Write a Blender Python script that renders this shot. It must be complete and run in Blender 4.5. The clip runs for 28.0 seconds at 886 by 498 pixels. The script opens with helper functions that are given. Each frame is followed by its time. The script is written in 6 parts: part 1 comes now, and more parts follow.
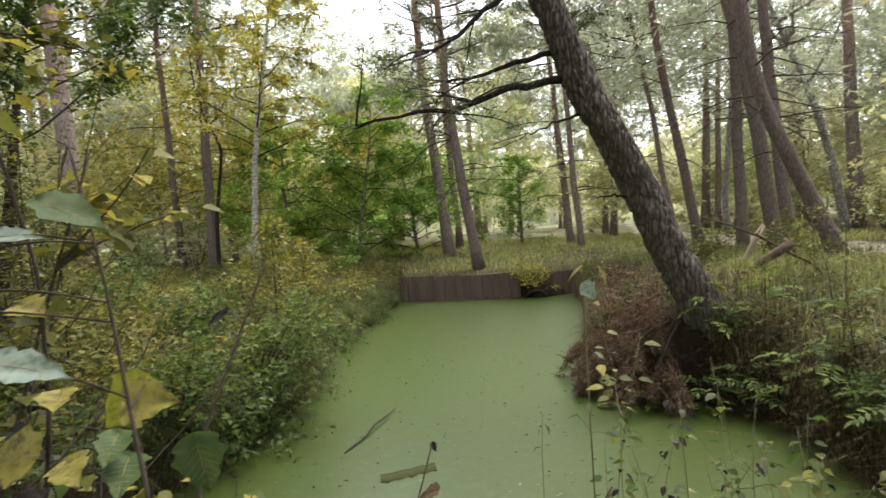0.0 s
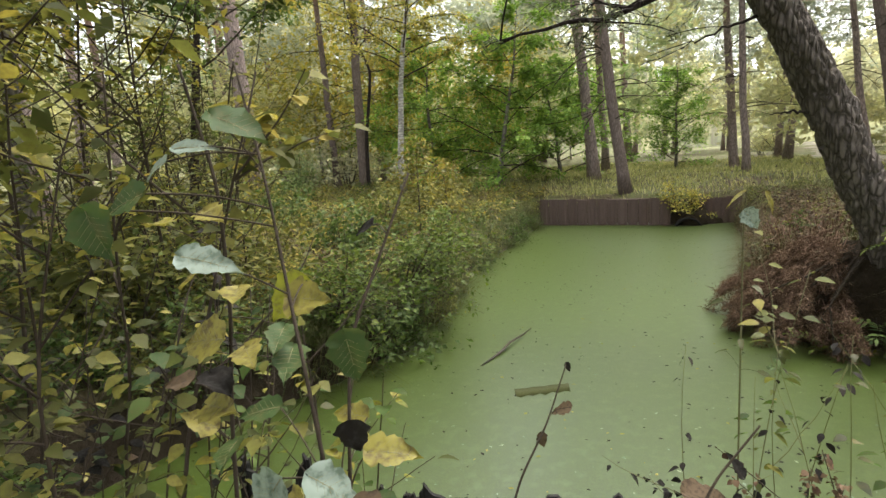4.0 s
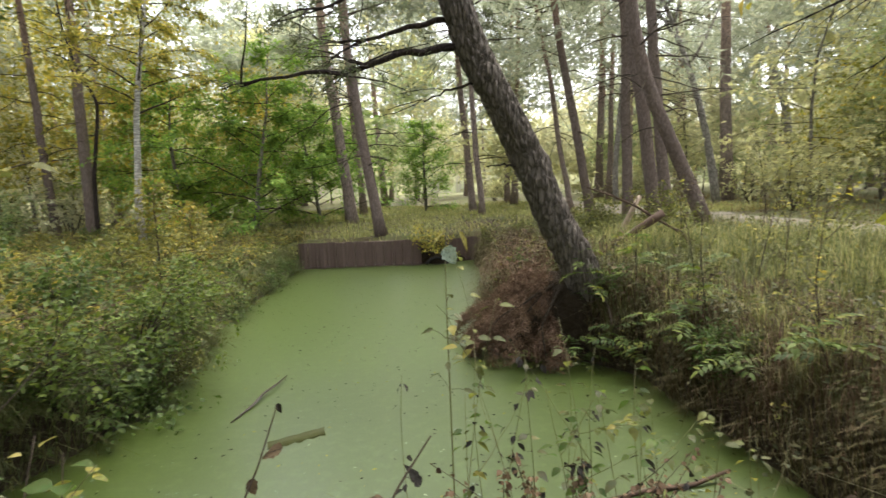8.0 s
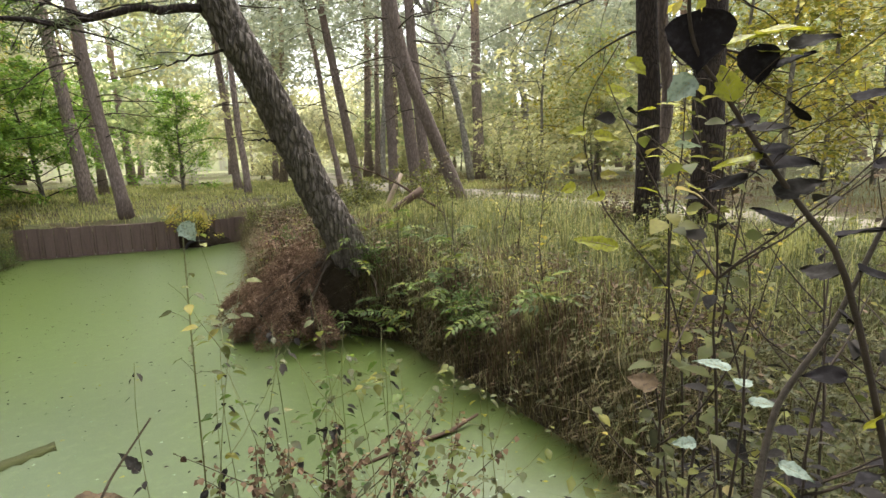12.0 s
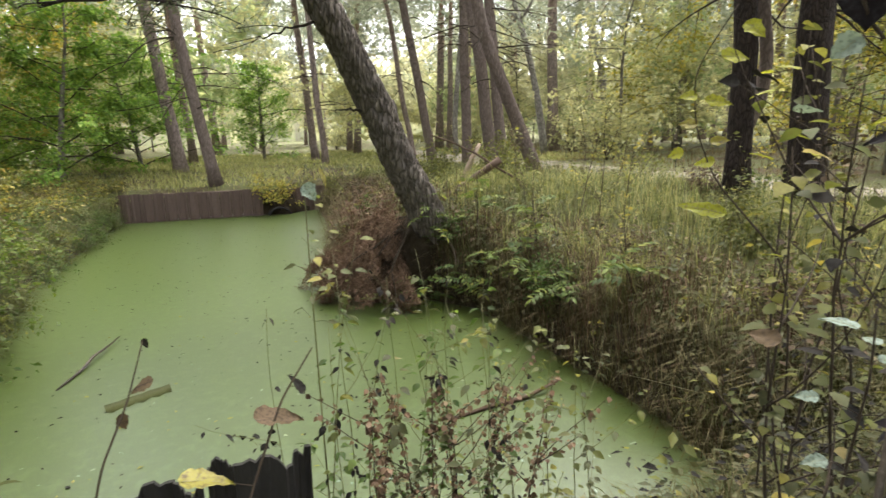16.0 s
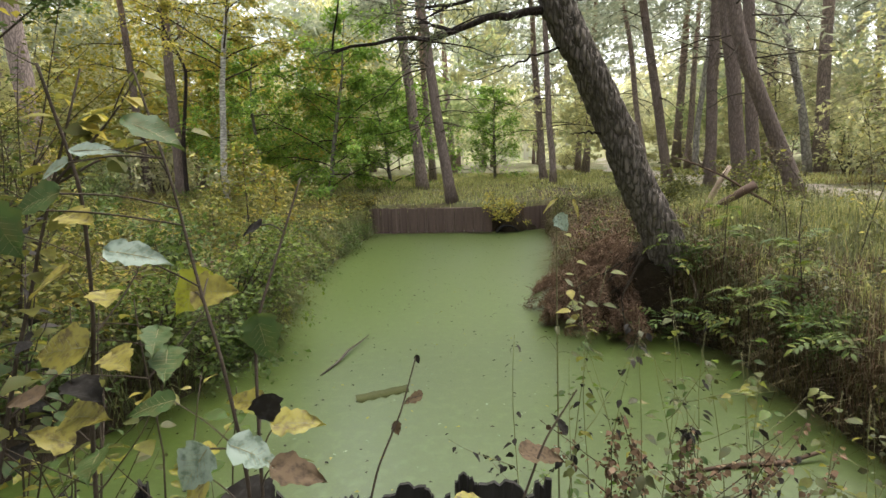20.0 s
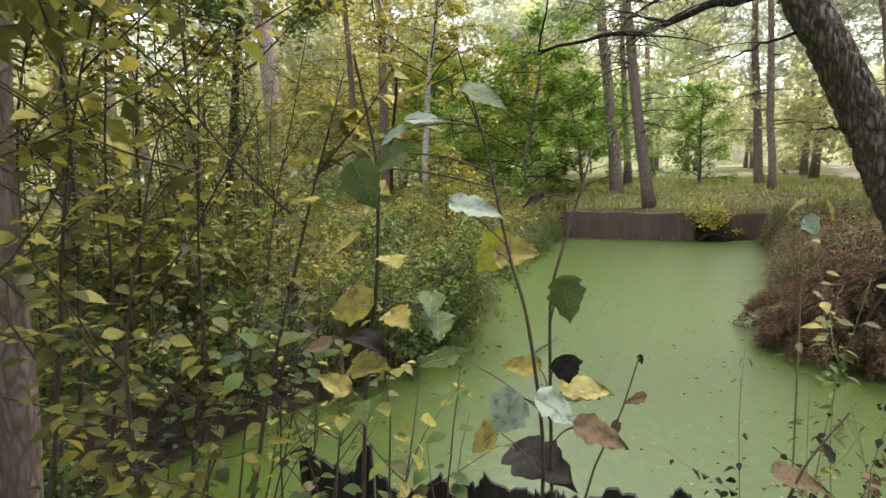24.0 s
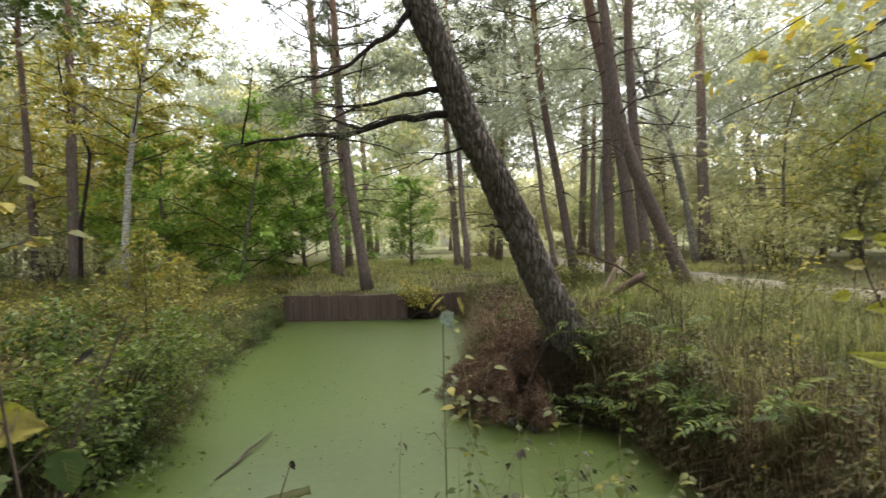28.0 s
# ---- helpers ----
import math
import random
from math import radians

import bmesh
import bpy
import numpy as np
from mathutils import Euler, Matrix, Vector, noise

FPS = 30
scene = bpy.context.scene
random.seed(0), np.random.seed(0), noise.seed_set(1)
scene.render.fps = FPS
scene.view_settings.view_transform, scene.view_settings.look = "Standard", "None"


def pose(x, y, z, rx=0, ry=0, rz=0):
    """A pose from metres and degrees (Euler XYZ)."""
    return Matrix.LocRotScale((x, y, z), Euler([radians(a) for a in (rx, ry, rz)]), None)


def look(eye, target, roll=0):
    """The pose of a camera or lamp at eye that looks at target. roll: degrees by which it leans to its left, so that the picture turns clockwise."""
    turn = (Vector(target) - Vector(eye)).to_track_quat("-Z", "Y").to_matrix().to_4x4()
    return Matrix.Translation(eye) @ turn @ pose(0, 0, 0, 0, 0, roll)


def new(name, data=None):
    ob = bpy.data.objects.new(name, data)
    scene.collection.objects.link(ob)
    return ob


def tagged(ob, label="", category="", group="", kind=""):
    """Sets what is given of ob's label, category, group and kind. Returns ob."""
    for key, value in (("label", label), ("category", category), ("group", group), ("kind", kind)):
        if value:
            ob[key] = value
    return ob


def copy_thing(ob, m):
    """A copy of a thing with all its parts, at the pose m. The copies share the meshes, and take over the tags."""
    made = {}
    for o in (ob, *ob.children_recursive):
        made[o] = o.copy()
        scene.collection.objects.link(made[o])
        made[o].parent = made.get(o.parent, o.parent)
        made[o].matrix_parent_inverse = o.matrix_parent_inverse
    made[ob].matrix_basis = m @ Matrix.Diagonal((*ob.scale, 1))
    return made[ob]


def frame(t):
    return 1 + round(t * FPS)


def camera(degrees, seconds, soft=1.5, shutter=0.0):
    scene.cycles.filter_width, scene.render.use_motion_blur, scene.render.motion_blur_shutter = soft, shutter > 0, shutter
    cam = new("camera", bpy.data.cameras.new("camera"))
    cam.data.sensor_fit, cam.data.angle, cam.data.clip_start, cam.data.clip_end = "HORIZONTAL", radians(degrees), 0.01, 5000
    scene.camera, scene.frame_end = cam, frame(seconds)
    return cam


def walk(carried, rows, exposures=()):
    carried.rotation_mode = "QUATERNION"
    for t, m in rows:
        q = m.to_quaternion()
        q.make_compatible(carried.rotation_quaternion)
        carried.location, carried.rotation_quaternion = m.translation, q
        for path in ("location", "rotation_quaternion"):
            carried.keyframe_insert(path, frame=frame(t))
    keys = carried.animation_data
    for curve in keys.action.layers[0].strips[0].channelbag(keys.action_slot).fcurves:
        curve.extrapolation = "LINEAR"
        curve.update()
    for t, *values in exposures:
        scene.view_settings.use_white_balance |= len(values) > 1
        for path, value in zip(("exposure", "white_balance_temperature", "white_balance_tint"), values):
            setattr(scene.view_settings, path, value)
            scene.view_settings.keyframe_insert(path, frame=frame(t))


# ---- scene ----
cam = camera(76.8, 28.0, 1.5, 0.5)
PATH = [
    (0, (0.608, 0.255, 2.08), (0.504, 2.251, 1.996), -3.5),
    (0.5, (0.593, 0.239, 2.078), (0.358, 2.223, 1.971), -3.5),
    (1, (0.558, 0.252, 2.054), (0.168, 2.207, 1.896), -3.4),
    (1.5, (0.548, 0.248, 2.039), (0.04, 2.168, 1.803), -3.3),
    (2, (0.557, 0.255, 2.035), (-0.04, 2.139, 1.725), -3.3),
    (2.5, (0.578, 0.261, 2.042), (-0.047, 2.13, 1.703), -3.3),
    (4.5, (0.624, 0.26, 2.089), (0.055, 2.15, 1.77), -3.3),
    (5, (0.646, 0.255, 2.102), (0.154, 2.174, 1.825), -3.4),
    (5.5, (0.659, 0.25, 2.101), (0.255, 2.193, 1.858), -3.3),
    (6, (0.682, 0.235, 2.1), (0.395, 2.202, 1.88), -3.2),
    (6.5, (0.701, 0.23, 2.093), (0.531, 2.211, 1.879), -3.1),
    (7, (0.718, 0.233, 2.082), (0.682, 2.221, 1.867), -2.9),
    (7.5, (0.741, 0.228, 2.075), (0.818, 2.215, 1.859), -2.7),
    (8, (0.763, 0.219, 2.069), (0.982, 2.195, 1.85), -2.5),
    (8.5, (0.787, 0.219, 2.059), (1.145, 2.174, 1.837), -2.4),
    (9, (0.807, 0.185, 2.067), (1.33, 2.102, 1.837), -2.2),
    (9.5, (0.829, 0.186, 2.064), (1.489, 2.059, 1.83), -2.0),
    (10, (0.842, 0.184, 2.053), (1.613, 2.013, 1.812), -1.9),
    (10.5, (0.846, 0.179, 2.041), (1.694, 1.971, 1.777), -1.8),
    (11, (0.847, 0.176, 2.036), (1.748, 1.938, 1.743), -1.7),
    (11.5, (0.85, 0.155, 2.046), (1.79, 1.892, 1.733), -1.7),
    (13.5, (0.775, 0.152, 2.013), (1.755, 1.862, 1.673), -1.5),
    (14, (0.745, 0.12, 2.005), (1.711, 1.831, 1.633), -1.4),
    (14.5, (0.742, 0.115, 2.005), (1.691, 1.829, 1.6), -1.5),
    (15, (0.75, 0.102, 2.011), (1.654, 1.837, 1.6), -1.6),
    (15.5, (0.719, 0.124, 2.02), (1.549, 1.897, 1.609), -1.5),
    (16, (0.679, 0.125, 2.026), (1.417, 1.937, 1.614), -1.6),
    (16.5, (0.636, 0.126, 2.03), (1.265, 1.979, 1.619), -1.6),
    (17, (0.609, 0.147, 2.018), (1.11, 2.04, 1.611), -1.7),
    (17.5, (0.592, 0.156, 2.008), (0.955, 2.08, 1.601), -1.7),
    (18, (0.586, 0.166, 2.004), (0.819, 2.109, 1.593), -1.8),
    (18.5, (0.583, 0.186, 2.028), (0.71, 2.139, 1.616), -1.9),
    (19, (0.578, 0.177, 2.062), (0.635, 2.137, 1.668), -2.0),
    (19.5, (0.578, 0.17, 2.076), (0.592, 2.139, 1.725), -1.9),
    (20, (0.573, 0.159, 2.076), (0.561, 2.133, 1.751), -1.9),
    (20.5, (0.555, 0.157, 2.069), (0.515, 2.132, 1.759), -1.9),
    (21, (0.533, 0.162, 2.065), (0.453, 2.137, 1.766), -1.9),
    (21.5, (0.52, 0.157, 2.061), (0.376, 2.131, 1.773), -1.8),
    (22, (0.5, 0.16, 2.05), (0.249, 2.123, 1.765), -2.0),
    (22.5, (0.487, 0.136, 2.056), (0.104, 2.079, 1.774), -2.1),
    (24.5, (0.466, 0.133, 2.044), (-0.235, 1.981, 1.741), -1.7),
    (25, (0.498, 0.136, 2.071), (-0.226, 1.975, 1.759), -1.8),
    (25.5, (0.571, 0.145, 2.141), (-0.098, 2.008, 1.858), -2.1),
    (26, (0.6, 0.156, 2.176), (0.157, 2.101, 2.021), -1.9),
    (26.5, (0.626, 0.142, 2.175), (0.415, 2.13, 2.11), -1.7),
    (27, (0.63, 0.134, 2.158), (0.636, 2.133, 2.125), -1.6),
    (27.5, (0.652, 0.107, 2.149), (0.796, 2.102, 2.116), -1.6),
    (28, (0.688, 0.069, 2.133), (0.971, 2.049, 2.102), -1.3),
]
walk(cam, [(t, look(eye, target, roll)) for t, eye, target, roll in PATH],
     [(0, 2.21), (1, 2.25), (2, 2.41), (5, 2.39), (8, 2.40), (11, 2.58), (14, 2.66), (16, 2.62), (17, 2.52), (18, 2.48), (21, 2.36), (22, 2.42), (24.5, 2.54), (25, 2.54), (26, 2.33), (27, 2.18), (28, 2.10)])

# ---- light: a bright overcast sky over a thin autumn wood ----
world = bpy.data.worlds.new("world")
scene.world = world
world.use_nodes = True
wt = world.node_tree
wt.nodes.clear()
sky = wt.nodes.new("ShaderNodeTexSky")
sky.sky_type, sky.sun_disc = "NISHITA", False
sky.sun_elevation, sky.sun_rotation = radians(68), radians(42)
sky.air_density, sky.dust_density = 1.0, 3.0
grey = wt.nodes.new("ShaderNodeHueSaturation")
grey.inputs["Saturation"].default_value = 0.2
back = wt.nodes.new("ShaderNodeBackground")
back.inputs["Strength"].default_value = 0.15
wout = wt.nodes.new("ShaderNodeOutputWorld")
wt.links.new(sky.outputs[0], grey.inputs["Color"])
wt.links.new(grey.outputs[0], back.inputs["Color"])
wt.links.new(back.outputs[0], wout.inputs[0])
sun = new("sun", bpy.data.lights.new("sun", "SUN"))
sun.data.energy, sun.data.angle, sun.data.color = 1.5, radians(45), (1.0, 0.95, 0.86)
sun.matrix_world = look((8.0, 9.0, 30), (0, 0, 0))


# ---- materials ----
def nodes(name):
    m = bpy.data.materials.new(name)
    m.use_nodes = True
    t = m.node_tree
    b = t.nodes["Principled BSDF"]
    return m, t, b


def add(t, kind, **values):
    n = t.nodes.new(kind)
    for k, v in values.items():
        n.inputs[k.replace("_", " ")].default_value = v
    return n


def ramp(t, fac, stops):
    n = t.nodes.new("ShaderNodeValToRGB")
    e = n.color_ramp.elements
    while len(e) < len(stops):
        e.new(0.5)
    for el, (p, c) in zip(e, stops):
        el.position, el.color = p, (*c, 1)
    t.links.new(fac, n.inputs[0])
    return n.outputs[0]


def coords(t, scale=(1, 1, 1), kind="Object"):
    c = t.nodes.new("ShaderNodeTexCoord")
    m = t.nodes.new("ShaderNodeMapping")
    m.inputs["Scale"].default_value = scale
    t.links.new(c.outputs[kind], m.inputs[0])
    return m.outputs[0]


def noise_tex(t, vec, scale, detail=4, rough=0.6):
    n = add(t, "ShaderNodeTexNoise", Scale=scale, Detail=detail, Roughness=rough)
    t.links.new(vec, n.inputs["Vector"])
    return n.outputs["Fac"]


def mix(t, fac, a, b, mode="MIX"):
    n = t.nodes.new("ShaderNodeMix")
    n.data_type, n.blend_type = "RGBA", mode
    for sock, v in ((n.inputs[0], fac), (n.inputs[6], a), (n.inputs[7], b)):
        if hasattr(v, "is_output"):
            t.links.new(v, sock)
        elif isinstance(v, tuple):
            sock.default_value = (*v, 1)
        else:
            sock.default_value = v
    return n.outputs[2]


def bump(t, b, height, strength=0.5, distance=0.02):
    n = add(t, "ShaderNodeBump", Strength=strength, Distance=distance)
    t.links.new(height, n.inputs["Height"])
    t.links.new(n.outputs[0], b.inputs["Normal"])


LEAF_GAIN = 1.2


def leaf_mat(name, stops, rough=0.58, through_share=0.48, spots=None, gain=LEAF_GAIN):
    """Leaves: a colour for each leaf out of a ramp, blotches, and light through the blade."""
    m, t, b = nodes(name)
    g = t.nodes.new("ShaderNodeNewGeometry")
    o = t.nodes.new("ShaderNodeObjectInfo")
    mth = t.nodes.new("ShaderNodeMath")
    mth.operation = "MULTIPLY_ADD"
    t.links.new(g.outputs["Random Per Island"], mth.inputs[0])
    mth.inputs[1].default_value = 0.86
    sc = t.nodes.new("ShaderNodeMath")
    sc.operation = "MULTIPLY"
    t.links.new(o.outputs["Random"], sc.inputs[0])
    sc.inputs[1].default_value = 0.14
    t.links.new(sc.outputs[0], mth.inputs[2])
    col = ramp(t, mth.outputs[0], stops)
    lift = t.nodes.new("ShaderNodeVectorMath")
    lift.operation = "SCALE"
    lift.inputs["Scale"].default_value = gain
    t.links.new(col, lift.inputs[0])
    col = lift.outputs[0]
    v = coords(t)
    n = noise_tex(t, v, 60.0 if spots is None else spots[0], 3)
    col = mix(t, ramp(t, n, [(0.35, (0, 0, 0)), (0.75, (0.55, 0.55, 0.55))] if spots is None else [(0.46, (0, 0, 0)), (0.56, (0.35, 0.35, 0.35)), (0.66, (0.85, 0.85, 0.85))]), col, (0.09, 0.075, 0.03) if spots is None else spots[1])
    t.links.new(col, b.inputs["Base Color"])
    b.inputs["Roughness"].default_value = rough
    b.inputs["Specular IOR Level"].default_value = 0.24 if rough < 0.7 else 0.1
    tr = t.nodes.new("ShaderNodeBsdfTranslucent")
    bright = mix(t, 1.0, col, (1.0, 1.0, 0.75), "MULTIPLY")
    t.links.new(bright, tr.inputs["Color"])
    mx = t.nodes.new("ShaderNodeMixShader")
    mx.inputs[0].default_value = through_share
    t.links.new(b.outputs[0], mx.inputs[1])
    t.links.new(tr.outputs[0], mx.inputs[2])
    t.links.new(mx.outputs[0], t.nodes["Material Output"].inputs["Surface"])
    return m


def bark_mat(name, dark, light, top=None, stretch=5.0, size=7.0, relief=0.03, top_from=5.0, top_to=10.0, soft=False):
    m, t, b = nodes(name)
    v = coords(t, (1, 1, 1 / stretch))
    warp = noise_tex(t, v, 2.5, 3)
    vor = add(t, "ShaderNodeTexVoronoi", Scale=size)
    vor.feature = "DISTANCE_TO_EDGE"
    dv = t.nodes.new("ShaderNodeVectorMath")
    dv.operation = "MULTIPLY_ADD"
    cmb = t.nodes.new("ShaderNodeCombineXYZ")
    for i in range(3):
        t.links.new(warp, cmb.inputs[i])
    t.links.new(cmb.outputs[0], dv.inputs[0])
    dv.inputs[1].default_value = (0.35, 0.35, 0.35)
    t.links.new(v, dv.inputs[2])
    t.links.new(dv.outputs[0], vor.inputs["Vector"])
    cr = ramp(t, vor.outputs["Distance"], [(0.0, (0.35, 0.35, 0.35)), (0.22, (1, 1, 1))])
    grain = noise_tex(t, v, 40, 5, 0.7)
    if soft:
        flake = noise_tex(t, v, 16.0, 8, 0.75)
        cr = mix(t, ramp(t, flake, [(0.36, (0.75, 0.75, 0.75)), (0.56, (0.1, 0.1, 0.1))]), cr, ramp(t, flake, [(0.36, (0.3, 0.3, 0.3)), (0.5, (1, 1, 1))]))
    base = mix(t, grain, dark, light)
    if top:
        sep = t.nodes.new("ShaderNodeSeparateXYZ")
        t.links.new(coords(t), sep.inputs[0])
        mr = add(t, "ShaderNodeMapRange", From_Min=top_from, From_Max=top_to)
        t.links.new(sep.outputs[2], mr.inputs[0])
        base = mix(t, mr.outputs[0], base, mix(t, grain, tuple(c * 0.6 for c in top), top))
    col = mix(t, cr, tuple(c * 0.35 for c in dark), base)
    t.links.new(col, b.inputs["Base Color"])
    b.inputs["Roughness"].default_value = 0.95
    b.inputs["Specular IOR Level"].default_value = 0.15
    hgt = mix(t, 0.3, cr, grain)
    bump(t, b, hgt, 0.9, relief)
    return m


def ground_mat():
    m, t, b = nodes("forest_floor")
    v = coords(t)
    big = noise_tex(t, v, 0.45, 4)
    mid = noise_tex(t, v, 3.0, 5)
    fine = noise_tex(t, v, 38.0, 6, 0.75)
    grass = mix(t, fine, (0.032, 0.042, 0.012), (0.15, 0.16, 0.05))
    litter = mix(t, fine, (0.016, 0.011, 0.006), (0.11, 0.07, 0.032))
    c = mix(t, ramp(t, big, [(0.33, (0, 0, 0)), (0.52, (1, 1, 1))]), litter, grass)
    c = mix(t, ramp(t, mid, [(0.45, (0, 0, 0)), (0.75, (0.8, 0.8, 0.8))]), c, litter)
    t.links.new(c, b.inputs["Base Color"])
    b.inputs["Roughness"].default_value = 0.95
    bump(t, b, fine, 0.9, 0.05)
    return m


def mud_mat():
    m, t, b = nodes("wet_mud")
    v = coords(t)
    fine = noise_tex(t, v, 22.0, 6, 0.75)
    c = mix(t, fine, (0.008, 0.006, 0.004), (0.06, 0.045, 0.028))
    t.links.new(c, b.inputs["Base Color"])
    b.inputs["Roughness"].default_value = 0.95
    b.inputs["Specular IOR Level"].default_value = 0.15
    bump(t, b, fine, 1.0, 0.06)
    return m


def duckweed_mat():
    """A closed cover of tiny floating leaves with thin places and drifted streaks."""
    m, t, b = nodes("duckweed")
    v = coords(t)
    cell = add(t, "ShaderNodeTexVoronoi", Scale=260.0)
    t.links.new(v, cell.inputs["Vector"])
    big = noise_tex(t, coords(t, (1.0, 0.35, 1)), 1.3, 4, 0.55)
    mid = noise_tex(t, v, 9.0, 5, 0.7)
    c = ramp(t, cell.outputs["Color"], [(0.0, (0.020, 0.035, 0.003)), (0.6, (0.033, 0.052, 0.005)), (1.0, (0.062, 0.084, 0.015))])
    c = mix(t, ramp(t, big, [(0.35, (0, 0, 0)), (0.7, (0.5, 0.5, 0.5))]), c, (0.030, 0.048, 0.006))
    c = mix(t, ramp(t, mid, [(0.5, (0, 0, 0)), (0.72, (0.6, 0.6, 0.6))]), c, (0.07, 0.10, 0.03))
    t.links.new(c, b.inputs["Base Color"])
    b.inputs["Roughness"].default_value = 0.33
    b.inputs["Specular IOR Level"].default_value = 0.62
    b.inputs["IOR"].default_value = 1.52
    bump(t, b, cell.outputs["Distance"], 0.12, 0.001)
    return m


def rust_mat(name, a, b_, c_):
    m, t, b = nodes(name)
    v = coords(t)
    streak = noise_tex(t, coords(t, (6, 6, 0.7)), 3.0, 5, 0.7)
    fine = noise_tex(t, v, 60, 5, 0.7)
    c = mix(t, streak, a, b_)
    o = t.nodes.new("ShaderNodeObjectInfo")
    c = mix(t, ramp(t, o.outputs["Random"], [(0, (0, 0, 0)), (1, (0.6, 0.6, 0.6))]), c, c_)
    c = mix(t, ramp(t, fine, [(0.4, (0, 0, 0)), (0.75, (0.7, 0.7, 0.7))]), c, tuple(x * 0.4 for x in a))
    t.links.new(c, b.inputs["Base Color"])
    b.inputs["Roughness"].default_value = 0.8
    bump(t, b, fine, 0.5, 0.01)
    return m


def plain_mat(name, a, c_, scale=20.0, rough=0.85, relief=0.01, stretch=(1, 1, 1)):
    m, t, b = nodes(name)
    n = noise_tex(t, coords(t, stretch), scale, 5, 0.7)
    t.links.new(mix(t, n, a, c_), b.inputs["Base Color"])
    b.inputs["Roughness"].default_value = rough
    b.inputs["Specular IOR Level"].default_value = 0.25
    bump(t, b, n, 0.6, relief)
    return m


GROUND, MUD, WEED = ground_mat(), mud_mat(), duckweed_mat()
BARK_LEAN = bark_mat("grey_pine_bark", (0.075, 0.064, 0.056), (0.225, 0.192, 0.168), stretch=5.0, size=19.0, relief=0.06)
BARK_PINE = bark_mat("red_pine_bark", (0.080, 0.062, 0.055), (0.25, 0.195, 0.168), top=(0.34, 0.19, 0.115), stretch=3.5, size=22, relief=0.02, soft=True)
# paled pine bark: distance haze is put into the colour
BARK_HAZE = bark_mat("hazy_pine_bark", (0.16, 0.125, 0.115), (0.36, 0.285, 0.255), top=(0.40, 0.24, 0.15), stretch=3.5, size=18, relief=0.02)
BARK_DARK = bark_mat("dark_bark", (0.016, 0.012, 0.011), (0.06, 0.046, 0.04), stretch=3.5, size=24, relief=0.02)
BARK_GREY = bark_mat("grey_bark", (0.10, 0.09, 0.075), (0.27, 0.25, 0.21), stretch=2, size=9, relief=0.01)
BARK_PALE = bark_mat("pale_dead_bark", (0.17, 0.155, 0.14), (0.38, 0.355, 0.33), stretch=2, size=9, relief=0.01)
BARK_BIRCH = bark_mat("birch_bark", (0.16, 0.15, 0.13), (0.6, 0.58, 0.52), stretch=0.3, size=5, relief=0.004)
TWIG = plain_mat("brown_twig", (0.018, 0.014, 0.010), (0.065, 0.048, 0.034), 30, 0.9)
VEIN = plain_mat("leaf_vein", (0.16, 0.15, 0.07), (0.26, 0.24, 0.12), 40, 0.7)
STEM_GREEN = plain_mat("green_stem", (0.06, 0.065, 0.03), (0.16, 0.15, 0.07), 30, 0.7)
L_GREEN = leaf_mat("green_leaf", [(0.0, (0.04, 0.075, 0.012)), (0.5, (0.085, 0.14, 0.022)), (0.85, (0.15, 0.20, 0.035)), (1.0, (0.26, 0.25, 0.05))], gain=1.0)
L_DEEP = leaf_mat("deep_green_leaf", [(0.0, (0.022, 0.05, 0.012)), (0.6, (0.05, 0.095, 0.02)), (1.0, (0.11, 0.16, 0.035))])
L_YELLOW = leaf_mat("yellow_leaf", [(0.0, (0.10, 0.12, 0.025)), (0.4, (0.20, 0.20, 0.04)), (0.75, (0.36, 0.31, 0.055)), (1.0, (0.46, 0.32, 0.06))], gain=1.3)
# darker copy of the yellow leaf: canopy shade put into the colour
L_YELLOW_SHADE = leaf_mat("shaded_yellow_leaf", [(0.0, (0.07, 0.08, 0.018)), (0.4, (0.15, 0.15, 0.03)), (0.75, (0.28, 0.25, 0.045)), (1.0, (0.40, 0.28, 0.05))], gain=0.95)
L_OLIVE = leaf_mat("olive_leaf", [(0.0, (0.045, 0.06, 0.018)), (0.45, (0.095, 0.115, 0.028)), (0.8, (0.17, 0.175, 0.045)), (1.0, (0.33, 0.28, 0.07))], gain=1.05)
L_BROWN = leaf_mat("dry_leaf", [(0.0, (0.035, 0.025, 0.018)), (0.5, (0.085, 0.06, 0.038)), (0.85, (0.16, 0.115, 0.07)), (1.0, (0.27, 0.22, 0.14))], 0.75, 0.2, (140.0, (0.04, 0.03, 0.022)), 1.0)
L_BLACK = leaf_mat("withered_leaf", [(0.0, (0.011, 0.010, 0.009)), (0.7, (0.021, 0.018, 0.016)), (1.0, (0.05, 0.043, 0.037))], 0.85, 0.1, (120.0, (0.034, 0.032, 0.03)), 1.0)
L_COAL = leaf_mat("black_leaf", [(0.0, (0.005, 0.0045, 0.005)), (1.0, (0.014, 0.011, 0.012))], 0.85, 0.03, (120.0, (0.022, 0.02, 0.022)), 1.0)
L_LIME = leaf_mat("lime_yellow_leaf", [(0.0, (0.15, 0.19, 0.02)), (0.6, (0.27, 0.28, 0.03)), (1.0, (0.42, 0.34, 0.05))], 0.5, 0.45, (90.0, (0.13, 0.12, 0.03)), 1.1)
L_HERB = leaf_mat("herb_leaf", [(0.0, (0.035, 0.042, 0.018)), (0.5, (0.07, 0.085, 0.036)), (0.85, (0.13, 0.13, 0.055)), (1.0, (0.22, 0.19, 0.10))], 0.6, 0.35, None, 0.8)
